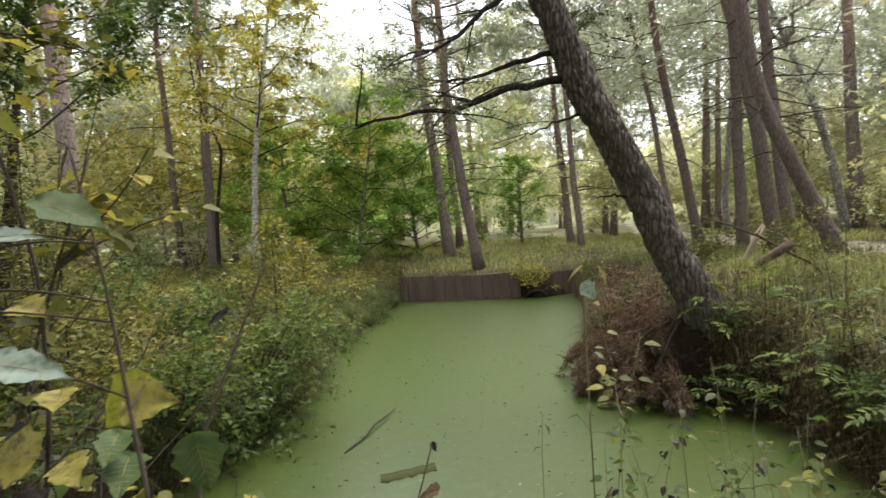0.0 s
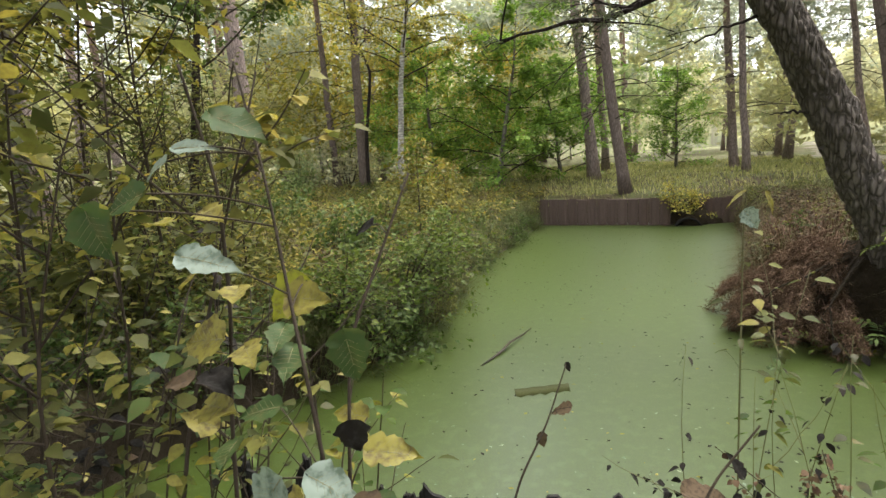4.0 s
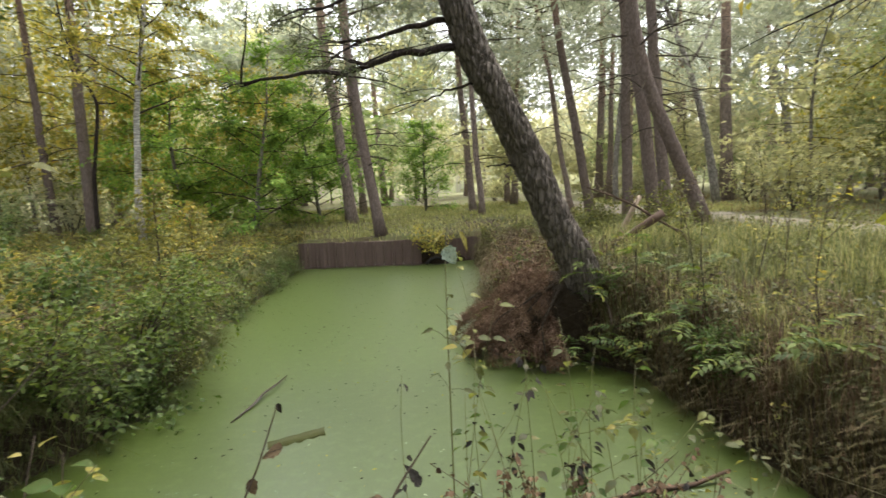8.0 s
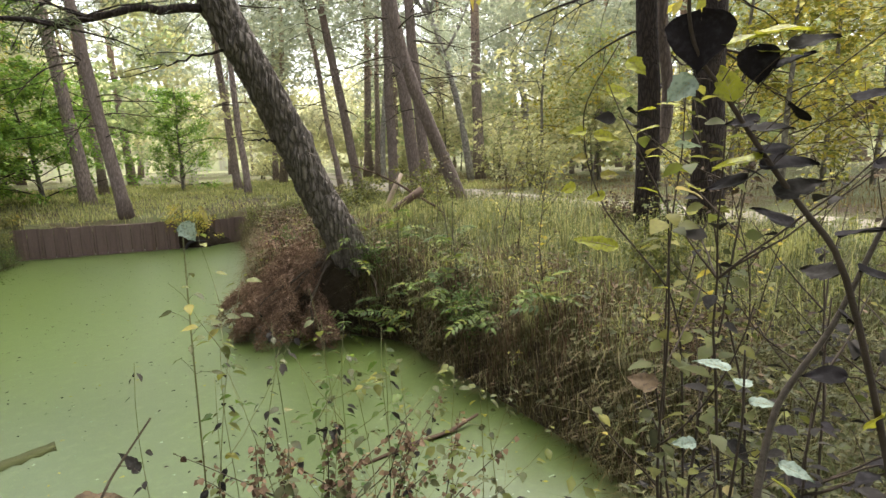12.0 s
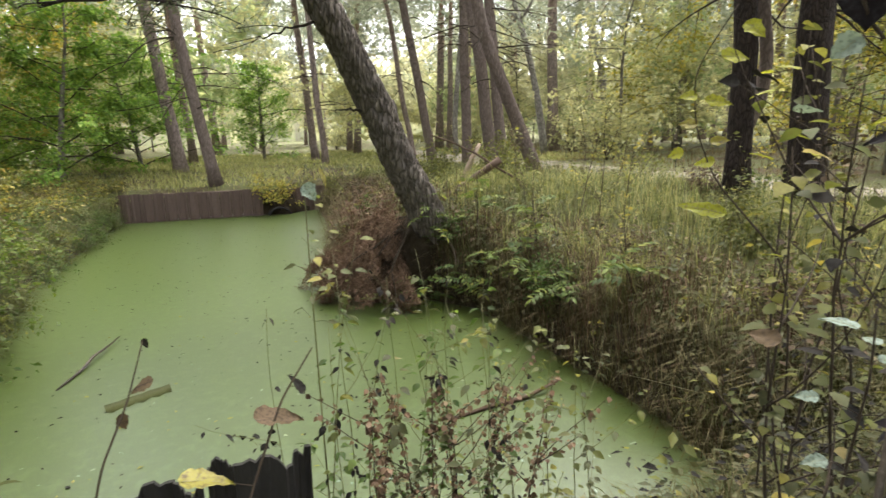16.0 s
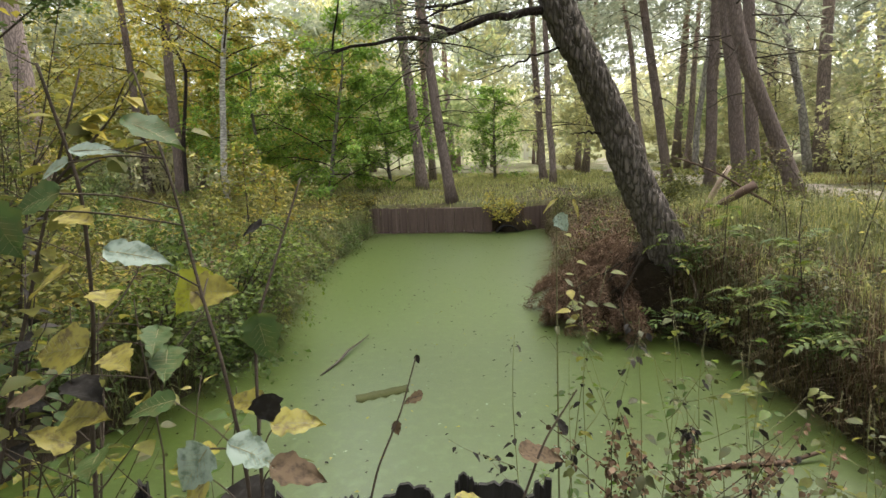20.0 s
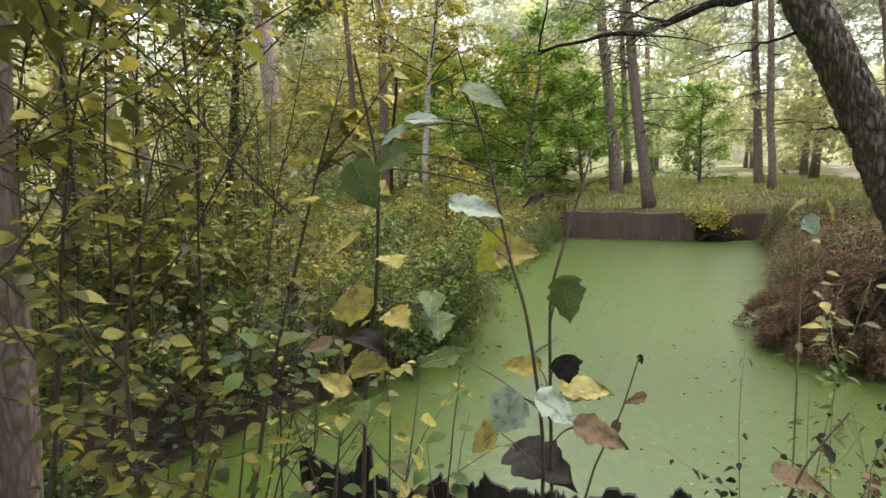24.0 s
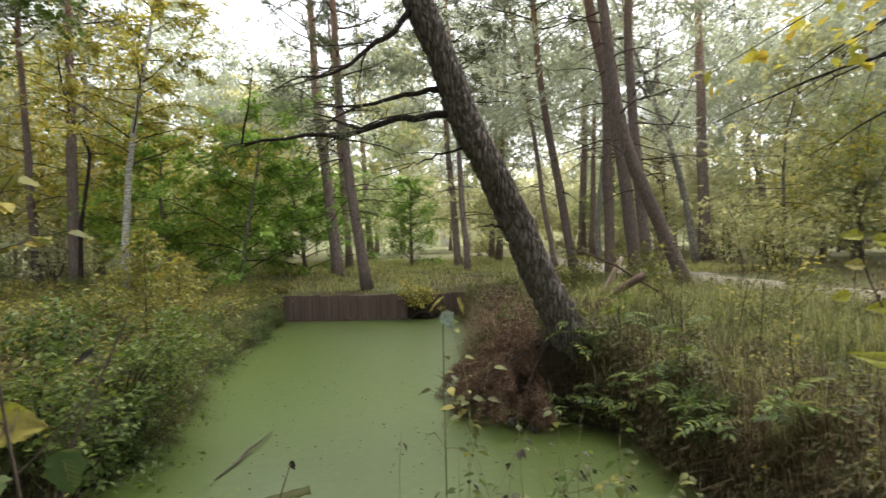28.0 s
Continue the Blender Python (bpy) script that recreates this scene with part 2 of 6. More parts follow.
L_PALE = leaf_mat("pale_leaf_underside", [(0.0, (0.12, 0.16, 0.14)), (0.6, (0.19, 0.235, 0.20)), (1.0, (0.27, 0.29, 0.23))], 0.6, 0.3, (110.0, (0.07, 0.10, 0.07)))
L_BEECH = leaf_mat("beech_leaf", [(0.0, (0.055, 0.11, 0.016)), (0.5, (0.10, 0.175, 0.028)), (0.85, (0.16, 0.23, 0.04)), (1.0, (0.27, 0.27, 0.05))], spots=(60.0, (0.08, 0.11, 0.03)), gain=1.9)
L_SHOOT = leaf_mat("shoot_leaf", [(0.0, (0.035, 0.048, 0.014)), (0.45, (0.085, 0.095, 0.024)), (0.78, (0.20, 0.19, 0.042)), (0.95, (0.36, 0.29, 0.06)), (1.0, (0.30, 0.24, 0.15))], gain=1.15)
L_SPOT = leaf_mat("spotted_yellow_leaf", [(0.0, (0.13, 0.15, 0.025)), (0.5, (0.25, 0.225, 0.045)), (1.0, (0.36, 0.30, 0.12))], 0.5, 0.35, (75.0, (0.085, 0.06, 0.03)), 0.95)
L_NEAR = leaf_mat("dark_green_blade", [(0.0, (0.025, 0.05, 0.02)), (0.6, (0.05, 0.085, 0.025)), (1.0, (0.12, 0.14, 0.03))], 0.6, 0.35, (90.0, (0.08, 0.09, 0.03)), 1.0)
# far leaves and needles: distance haze painted in as pale, greyed colours
L_HAZE_YELLOW = leaf_mat("hazy_yellow_leaf", [(0.0, (0.18, 0.185, 0.11)), (0.5, (0.26, 0.255, 0.15)), (1.0, (0.36, 0.33, 0.185))], 0.8, 0.55, (20.0, (0.28, 0.28, 0.18)), 2.0)
L_HAZE_GREEN = leaf_mat("hazy_green_leaf", [(0.0, (0.095, 0.125, 0.07)), (0.5, (0.15, 0.18, 0.10)), (1.0, (0.23, 0.235, 0.135))], 0.8, 0.55, (20.0, (0.24, 0.27, 0.15)), 2.3)
N_HAZE = leaf_mat("hazy_needles", [(0.0, (0.10, 0.115, 0.095)), (0.6, (0.145, 0.155, 0.13)), (1.0, (0.195, 0.195, 0.16))], 0.8, 0.5, (20.0, (0.25, 0.27, 0.22)), 2.5)
L_HAZE = leaf_mat("hazy_leaf", [(0.0, (0.15, 0.15, 0.105)), (0.5, (0.21, 0.205, 0.15)), (1.0, (0.295, 0.275, 0.19))], 0.8, 0.55, (20.0, (0.28, 0.28, 0.18)), 2.4)
NEEDLE = leaf_mat("pine_needles", [(0.0, (0.04, 0.055, 0.03)), (0.6, (0.08, 0.10, 0.055)), (1.0, (0.14, 0.145, 0.075))], 0.6, 0.25)
GRASS_DRY = leaf_mat("dry_grass", [(0.0, (0.04, 0.028, 0.014)), (0.5, (0.095, 0.066, 0.033)), (1.0, (0.20, 0.15, 0.075))], 0.7, 0.3, gain=1.6)
GRASS_GREEN = leaf_mat("green_grass", [(0.0, (0.030, 0.045, 0.014)), (0.5, (0.078, 0.098, 0.032)), (1.0, (0.19, 0.175, 0.075))], 0.6, 0.35, gain=1.1)
GRASS_BANK = leaf_mat("withered_bank_grass", [(0.0, (0.03, 0.028, 0.014)), (0.5, (0.085, 0.075, 0.036)), (0.85, (0.15, 0.125, 0.065)), (1.0, (0.25, 0.21, 0.12))], 0.7, 0.3, gain=1.0)
GRASS_PALE = leaf_mat("pale_grass", [(0.0, (0.10, 0.12, 0.04)), (0.5, (0.19, 0.195, 0.075)), (1.0, (0.34, 0.31, 0.15))], 0.6, 0.45, gain=1.9)
FERN_RED = leaf_mat("dead_red_needles", [(0.0, (0.026, 0.015, 0.011)), (0.5, (0.085, 0.05, 0.037)), (0.85, (0.17, 0.105, 0.078)), (1.0, (0.28, 0.20, 0.15))], 0.8, 0.2)
RUST = rust_mat("rusty_steel", (0.042, 0.026, 0.02), (0.15, 0.095, 0.072), (0.13, 0.09, 0.072))
BLACK_STEEL = plain_mat("black_corroded_steel", (0.004, 0.004, 0.004), (0.026, 0.023, 0.021), 30, 0.75, 0.01, (1, 1, 0.3))
SAND = plain_mat("sand_track", (0.13, 0.112, 0.085), (0.25, 0.22, 0.175), 6, 0.95, 0.02)
DEADWOOD = plain_mat("bare_dead_wood", (0.032, 0.02, 0.014), (0.10, 0.064, 0.044), 14, 0.85, 0.01, (1, 1, 0.2))
STICK = plain_mat("wet_dark_stick", (0.015, 0.012, 0.01), (0.07, 0.055, 0.04), 40, 0.5)


# ---- mesh building ----
class Build:
    """Collects triangles and quads of one mesh."""

    def __init__(self):
        self.v, self.f, self.n = [], [], 0

    def put(self, verts, faces):
        self.v.append(np.asarray(verts, float))
        self.f.append(np.asarray(faces, int) + self.n)
        self.n += len(verts)

    def tube(self, pts, radii, sides=6, rough=0.0, seed=0, caps=True):
        p = np.asarray(pts, float)
        r = np.broadcast_to(np.asarray(radii, float), (len(p),))
        tan = np.gradient(p, axis=0)
        tan /= np.linalg.norm(tan, axis=1)[:, None] + 1e-9
        up = np.array([0, 0, 1.0]) if abs(tan[0][2]) < 0.8 else np.array([1.0, 0, 0])
        a = np.cross(tan, up)
        a /= np.linalg.norm(a, axis=1)[:, None] + 1e-9
        b = np.cross(tan, a)
        ang = np.arange(sides) * 2 * math.pi / sides
        rr = r[:, None] * np.ones(sides)
        if rough:
            rg = np.random.RandomState(seed)
            rr = rr * (1 + rough * rg.uniform(-1, 1, rr.shape))
        v = p[:, None] + rr[..., None] * (np.cos(ang)[None, :, None] * a[:, None] + np.sin(ang)[None, :, None] * b[:, None])
        k, s = len(p), sides
        i = np.arange(k - 1)[:, None] * s + np.arange(s)[None]
        j = np.arange(k - 1)[:, None] * s + (np.arange(s)[None] + 1) % s
        f = np.stack([i, j, j + s, i, j + s, i + s], -1).reshape(-1, 3)
        v = v.reshape(-1, 3)
        if caps:
            v = np.vstack([v, p[:1], p[-1:]])
            c = np.arange(s)
            f = np.vstack([f, np.stack([(c + 1) % s, c, np.full(s, k * s)], -1), np.stack([(k - 1) * s + c, (k - 1) * s + (c + 1) % s, np.full(s, k * s + 1)], -1)])
        self.put(v, f)

    def leaves(self, pos, way, nrm, length, width, fold=0.25, fine=False):
        """Blades from pos along way; nrm is the upper side. fine: an oval, pointed blade with a bent midrib."""
        pos, way, nrm = (np.asarray(q, float) for q in (pos, way, nrm))
        n = len(pos)
        if not n:
            return
        length = np.broadcast_to(length, (n,))[:, None]
        width = np.broadcast_to(width, (n,))[:, None]
        way = way / (np.linalg.norm(way, axis=1)[:, None] + 1e-9)
        side = np.cross(way, nrm)
        side /= np.linalg.norm(side, axis=1)[:, None] + 1e-9
        nrm = np.cross(side, way)
        if not fine:
            v = np.stack([pos, pos + way * length * 0.45 + side * width * 0.5 + nrm * width * fold, pos + way * length, pos + way * length * 0.45 - side * width * 0.5 + nrm * width * fold], 1)
            f = np.array([[0, 1, 2], [0, 2, 3]])
            k = 4
        else:
            rows = [(0.0, 0.0, 0.0), (0.2, 0.36, 0.02), (0.45, 0.5, 0.0), (0.72, 0.31, -0.06), (1.0, 0.0, -0.18)]
            cols = []
            for a, w, d in rows:
                mid = pos + way * length * a + nrm * length * d
                if w == 0:
                    cols.append(mid)
                else:
                    cols += [mid + side * width * w + nrm * width * fold * w, mid, mid - side * width * w + nrm * width * fold * w]
            v = np.stack(cols, 1)
            f = np.array([[0, 1, 2], [0, 2, 3], [1, 4, 5], [1, 5, 2], [2, 5, 6], [2, 6, 3], [4, 7, 8], [4, 8, 5], [5, 8, 9], [5, 9, 6], [7, 10, 8], [8, 10, 9]])
            k = 11
        self.put(v.reshape(-1, 3), (np.arange(n)[:, None, None] * k + f[None]).reshape(-1, 3))

    def mesh(self, name, material, smooth=True):
        me = bpy.data.meshes.new(name)
        v, f = np.vstack(self.v), np.vstack(self.f)
        me.vertices.add(len(v))
        me.vertices.foreach_set("co", v.astype(np.float32).ravel())
        me.loops.add(f.size)
        me.loops.foreach_set("vertex_index", f.astype(np.int32).ravel())
        me.polygons.add(len(f))
        me.polygons.foreach_set("loop_start", np.arange(0, f.size, 3, dtype=np.int32))
        me.update(calc_edges=True)
        me.validate()
        me.polygons.foreach_set("use_smooth", np.full(len(me.polygons), smooth))
        me.materials.append(material)
        return me


def part(name, b, material, parent=None, label="", smooth=True, at=None):
    ob = new(name, b.mesh(name, material, smooth))
    if parent is not None:
        ob.parent = parent
    if at is not None:
        ob.matrix_basis = at
    if label:
        tagged(ob, label)
    return ob


def thing(name, label, category, at=None, group="", kind=""):
    ob = new(name)
    ob.empty_display_size = 0.1
    if at is not None:
        ob.matrix_basis = at
    return tagged(ob, label, category, group, kind)


R = np.random.RandomState(7)


def curve_pts(start, way, length, k=6, bend=(0, 0, 0), wob=0.05, rng=R):
    """A wandering line: from start along way, drawn aside by bend."""
    way = np.asarray(way, float)
    way = way / np.linalg.norm(way)
    out, p, d = [np.asarray(start, float)], np.asarray(start, float), way
    for i in range(k):
        d = d + np.asarray(bend, float) / k + rng.normal(0, wob, 3)
        d = d / np.linalg.norm(d)
        p = p + d * length / k
        out.append(p)
    return np.array(out)


def fine_line(pts, k=40):
    pts = np.asarray(pts, float)
    u = np.linspace(0, 1, len(pts))
    w = np.linspace(0, 1, k)
    p = np.stack([np.interp(w, u, pts[:, i]) for i in range(3)], 1)
    for _ in range(3):
        p[1:-1] = (p[:-2] + 2 * p[1:-1] + p[2:]) / 4
    return p


# ---- the lie of the land ----
POND_Y0, POND_Y1 = 1.72, 16.0


def shore_left(y):
    return np.interp(y, [1.8, 3.5, 5.0, 7.2, 9, 11, 15.6], [-2.9, -2.5, -1.8, -1.5, -1.8, -1.75, -1.5])


def shore_right(y):
    return np.interp(y, [1.8, 2.8, 5.7, 6.3, 7.3, 7.9, 10.2, 12.7, 15.6], [3.2, 3.42, 3.4, 3.0, 2.3, 2.1, 2.55, 3.1, 3.35])


def outside(x, y):
    """How far a place lies outside the pond's edge (inside: minus)."""
    return np.maximum(np.maximum(shore_left(y) - x, x - shore_right(y)), np.maximum(POND_Y0 - y, y - POND_Y1))


def smooth01(a):
    a = np.clip(a, 0, 1)
    return a * a * (3 - 2 * a)


def wave(x, y):
    return (np.sin(x * 0.9 + 1.3 * np.sin(y * 0.6)) * np.sin(y * 0.8 + 0.7 * np.sin(x * 0.5)) * 0.06
            + np.sin(x * 2.7 + y * 1.9) * np.sin(y * 3.3 - x * 1.3) * 0.025)


def land(x, y):
    x, y = np.asarray(x, float), np.asarray(y, float)
    s = outside(x, y)
    right = smooth01((x - 1.5) / 2.0)
    back_ = smooth01((y - 14.0) / 2.0)
    top = 0.62 * (1 - right) + 0.66 * right
    top = top * (1 - back_) + 0.74 * back_
    far = 0.8 * (1 - right) + 1.02 * right
    far = far * (1 - back_) + 0.95 * back_
    z = -0.6 + (top + 0.6) * smooth01((s + 0.35) / 0.75)
    z = z + (far - top) * smooth01((s - 0.4) / (5.0 - 2.2 * right))
    z = z + 0.3 * np.exp(-((x - 3.9) ** 2 + (y - 7.4) ** 2) / 1.0) * smooth01((s + 0.1) / 0.6)
    return z + wave(x, y) * smooth01((s - 0.2) / 1.0)


def ground_at(x, y):
    return float(land(x, y))


# ---- ground, water, sheet piling ----
def grid_axis(lo, hi, near_lo, near_hi, fine, growth=1.22):
    a = list(np.arange(near_lo, near_hi, fine))
    s, p = fine, near_hi
    while p < hi:
        a.append(p)
        s *= growth
        p += s
    a.append(hi)
    s, p, front = fine, near_lo, []
    while p > lo:
        s *= growth
        p -= s
        front.append(max(p, lo))
    return np.array(sorted(set(front)) + a)


gx = grid_axis(-400, 400, -6, 10, 0.14)
gy = grid_axis(-400, 400, -2, 18, 0.14)
GX, GY = np.meshgrid(gx, gy)
GZ = land(GX, GY)
GZ += np.random.RandomState(2).normal(0, 0.012, GZ.shape)
gb = Build()
nx, ny = len(gx), len(gy)
q = (np.arange(ny - 1)[:, None] * nx + np.arange(nx - 1)[None]).ravel()
tri = np.vstack([np.stack([q, q + 1, q + nx + 1], 1), np.stack([q, q + nx + 1, q + nx], 1)])
wet = outside(GX, GY).ravel()[tri].mean(axis=1) < 0.2
corners = np.stack([GX.ravel(), GY.ravel(), GZ.ravel()], 1)
gb.put(corners, tri[~wet])
tagged(part("ground", gb, GROUND), "forest floor of short grass and brown leaf litter", "ground", kind="structure")
bb = Build()
bb.put(corners, tri[wet])
tagged(part("pond_bed", bb, MUD), "black wet mud of the pond bed and its steep banks", "ground", kind="structure")

wb = Build()
wx, wy = np.linspace(-3.6, 4.2, 40), np.linspace(1.3, 16.0, 80)
WX, WY = np.meshgrid(wx, wy)
q = (np.arange(79)[:, None] * 40 + np.arange(39)[None]).ravel()
wb.put(np.stack([WX.ravel(), WY.ravel(), np.zeros(WX.size)], 1), np.vstack([np.stack([q, q + 1, q + 41], 1), np.stack([q, q + 41, q + 40], 1)]))
tagged(part("water", wb, WEED), "still pond covered by a closed sheet of green duckweed", "water", kind="structure")

road = Build()
ry = np.linspace(-30, 90, 60)
rx = np.interp(ry, [-30, 0, 12, 30, 90], [9.4, 9.1, 8.9, 10.5, 26])
cols = []
for sx in (-1.6, -0.8, 0, 0.8, 1.6):
    ex = rx + sx + 0.25 * np.sin(ry * 0.9 + sx)
    cols.append(np.stack([ex, ry, land(ex, ry) + (0.03 if abs(sx) < 1.5 else -0.05)], 1))
q = (np.arange(59)[:, None] * 5 + np.arange(4)[None]).ravel()
road.put(np.stack(cols, 1).reshape(-1, 3), np.vstack([np.stack([q, q + 1, q + 6], 1), np.stack([q, q + 6, q + 5], 1)]))
tagged(part("road", road, SAND), "pale sandy forest track through the grass", "road", kind="structure")


def pile_profile(width, depth, thick):
    """A trough-shaped sheet pile, seen from above."""
    w = width
    line = [(-w / 2, 0), (-w * 0.36, 0), (-w * 0.22, depth), (w * 0.22, depth), (w * 0.36, 0), (w / 2, 0)]
    return np.array(line + [(x, y + thick) for x, y in reversed(line)])


def pile(width, height, depth, thick=0.012, top=None):
    prof = pile_profile(width, depth, thick)
    k = len(prof)
    b = Build()
    lift = np.zeros(k) if top is None else np.asarray(top)
    lo = np.column_stack([prof, np.full(k, -0.5)])
    hi = np.column_stack([prof, height + lift])
    v = np.vstack([lo, hi])
    f = []
    for i in range(k):
        j = (i + 1) % k
        f += [(i, j, j + k), (i, j + k, i + k)]
    h = k // 2
    for i in range(h - 1):
        a, c, d, e = i, i + 1, k - 2 - i, k - 1 - i
        f += [(k + a, k + c, k + d), (k + a, k + d, k + e)]
    b.put(v, f)
    return b


far_wall = thing("sheet_pile_wall", "rust-brown steel sheet piling retaining the far bank above the duckweed", "wall")
N_P = 13
P0, P1 = Vector((-1.5, 15.8, 0)), Vector((1.85, 15.35, 0))
turn_wall = math.degrees(math.atan2(P1.y - P0.y, P1.x - P0.x))
wdt = (P1 - P0).length / N_P
rw = np.random.RandomState(4)
for i in range(N_P):
    c = P0.lerp(P1, (i + 0.5) / N_P)
    b = pile(wdt * 0.95, 0.69 + rw.uniform(-0.025, 0.02), 0.03 if i % 2 else -0.03)
    part("sheet_pile", b, RUST, far_wall, smooth=False, at=pose(c.x, c.y, 0, 0, rw.uniform(-0.4, 0.4), turn_wall))
cap = Build()
cap.tube([(P0.x - 0.05, P0.y + 0.07, 0.66), (P1.x, P1.y + 0.07, 0.665)], 0.03, 6)
part("waling_bar", cap, RUST, far_wall)

side_wall = thing("side_wall", "dark weathered steel wall section beside the drain outlet", "wall")
for i in range(3):
    part("sheet_pile", pile(0.36, 0.62 + 0.02 * i, 0.04), RUST, side_wall, smooth=False, at=pose(2.62 + 0.36 * i, 15.62 + 0.03 * i, 0, 0, 0, -2))
drain = thing("drain_pipe", "dark round drain outlet half sunk in the duckweed", "pipe")
db = Build()
ang = np.linspace(0, 2 * math.pi, 25)[:-1]
ring = []
for y0, rad in ((15.2, 0.33), (15.2, 0.29), (15.9, 0.29), (15.9, 0.33)):
    ring.append(np.stack([2.25 + rad * np.cos(ang), np.full(24, y0), -0.13 + rad * np.sin(ang)], 1))
f = []
for a in range(4):
    c2 = (a + 1) % 4
    for i in range(24):
        j = (i + 1) % 24
        f += [(a * 24 + i, a * 24 + j, c2 * 24 + j), (a * 24 + i, c2 * 24 + j, c2 * 24 + i)]
db.put(np.vstack(ring), f)
part("pipe", db, BLACK_STEEL, drain)

mound_ = Build()
mr = np.random.RandomState(31)
mu, mv = np.meshgrid(np.linspace(0, math.pi, 25), np.linspace(0, math.pi / 2, 11))
mrad = 1 + 0.12 * np.sin(5 * mu + 3 * mv) + mr.uniform(-0.05, 0.05, mu.shape)
mp = np.stack([2.3 + 0.85 * mrad * np.cos(mu) * np.cos(mv), 15.9 - 0.62 * mrad * np.sin(mu) * np.cos(mv) ** 0.6, -0.1 + 0.62 * mrad * np.sin(mv)], -1)
mi = (np.arange(10)[:, None] * 25 + np.arange(24)[None]).ravel()
mound_.put(mp.reshape(-1, 3), np.vstack([np.stack([mi, mi + 1, mi + 26], 1), np.stack([mi, mi + 26, mi + 25], 1)]))
tagged(part("earth_mound", mound_, MUD), "dark earth heap with roots over the drain outlet", "earth")

near_wall = thing("old_sheet_pile_wall", "black corroded steel sheet piles with torn, bent tops along the near bank", "wall")
rn = np.random.RandomState(11)


def torn_pile(width, height, depth, seed):
    """A sheet pile whose upper rim is rusted into notches and teeth."""
    rng = np.random.RandomState(seed)
    prof = pile_profile(width, depth, 0.014)[:6]
    w = np.linspace(0, 5, 41)
    line = np.stack([np.interp(w, np.arange(6), prof[:, i]) for i in range(2)], 1)
    rim = np.convolve(rng.normal(0, 0.10, 55), np.ones(15) / 15, "valid") + rng.uniform(-0.003, 0.003, 41)
    for _ in range(2):
        c, reach_ = rng.randint(4, 37), rng.randint(3, 8)
        rim -= rng.uniform(0.02, 0.05) * np.clip(1.3 - np.abs(np.arange(41) - c) / reach_, 0, 1)
    b = Build()
    rows = []
    for zz in (-0.5, height * 0.6):
        rows.append(np.column_stack([line, np.full(41, zz)]))
    rows.append(np.column_stack([line + rng.normal(0, 0.004, line.shape), height + rim]))
    k = 41
    front = np.vstack(rows)
    back_ = front + (0, 0.014, 0)
    f = []
    for r in range(2):
        for i in range(k - 1):
            a, c = r * k + i, (r + 1) * k + i
            f += [(a, a + 1, c + 1), (a, c + 1, c), (a + 3 * k, c + 1 + 3 * k, a + 1 + 3 * k), (a + 3 * k, c + 3 * k, c + 1 + 3 * k)]
    for i in range(k - 1):
        a = 2 * k + i
        f += [(a, a + 1, a + 1 + 3 * k), (a, a + 1 + 3 * k, a + 3 * k)]
    for e in (0, k - 1):
        for r in range(2):
            a, c = r * k + e, (r + 1) * k + e
            f += [(a, c, c + 3 * k), (a, c + 3 * k, a + 3 * k)]
    b.put(np.vstack([front, back_]), f)
    return b


for i, hgt in enumerate((1.03, 0.96, 1.0, 1.02, 1.06)):
    part("sheet_pile", torn_pile(0.31, hgt, 0.05 if i % 2 else -0.05, 20 + i), BLACK_STEEL, near_wall, smooth=False, at=pose(-0.545 + 0.312 * i, 1.8, 0, rn.uniform(-2, 2), rn.uniform(-2, 2), rn.uniform(-5, 5)))


# ---- trees ----
def needles(b, tips, ways, rng, per=16, length=0.15, width=0.022):
    """Tufts of needles standing out from twig tips."""
    tips, ways = np.repeat(np.asarray(tips), per, 0), np.repeat(np.asarray(ways), per, 0)
    d = rng.normal(0, 1, tips.shape)
    d /= np.linalg.norm(d, axis=1)[:, None]
    d = d + ways * 0.55 + np.array([0, 0, 0.25])
    pos = tips + rng.normal(0, length * 0.35, tips.shape)
    d /= np.linalg.norm(d, axis=1)[:, None]
    side = np.cross(d, rng.normal(0, 1, d.shape))
    side *= width * 0.5 / (np.linalg.norm(side, axis=1)[:, None] + 1e-9)
    n = len(pos)
    b.put(np.stack([pos - side, pos + side, pos + d * length * rng.uniform(0.7, 1.3, (n, 1))], 1).reshape(-1, 3), np.arange(n * 3).reshape(-1, 3))


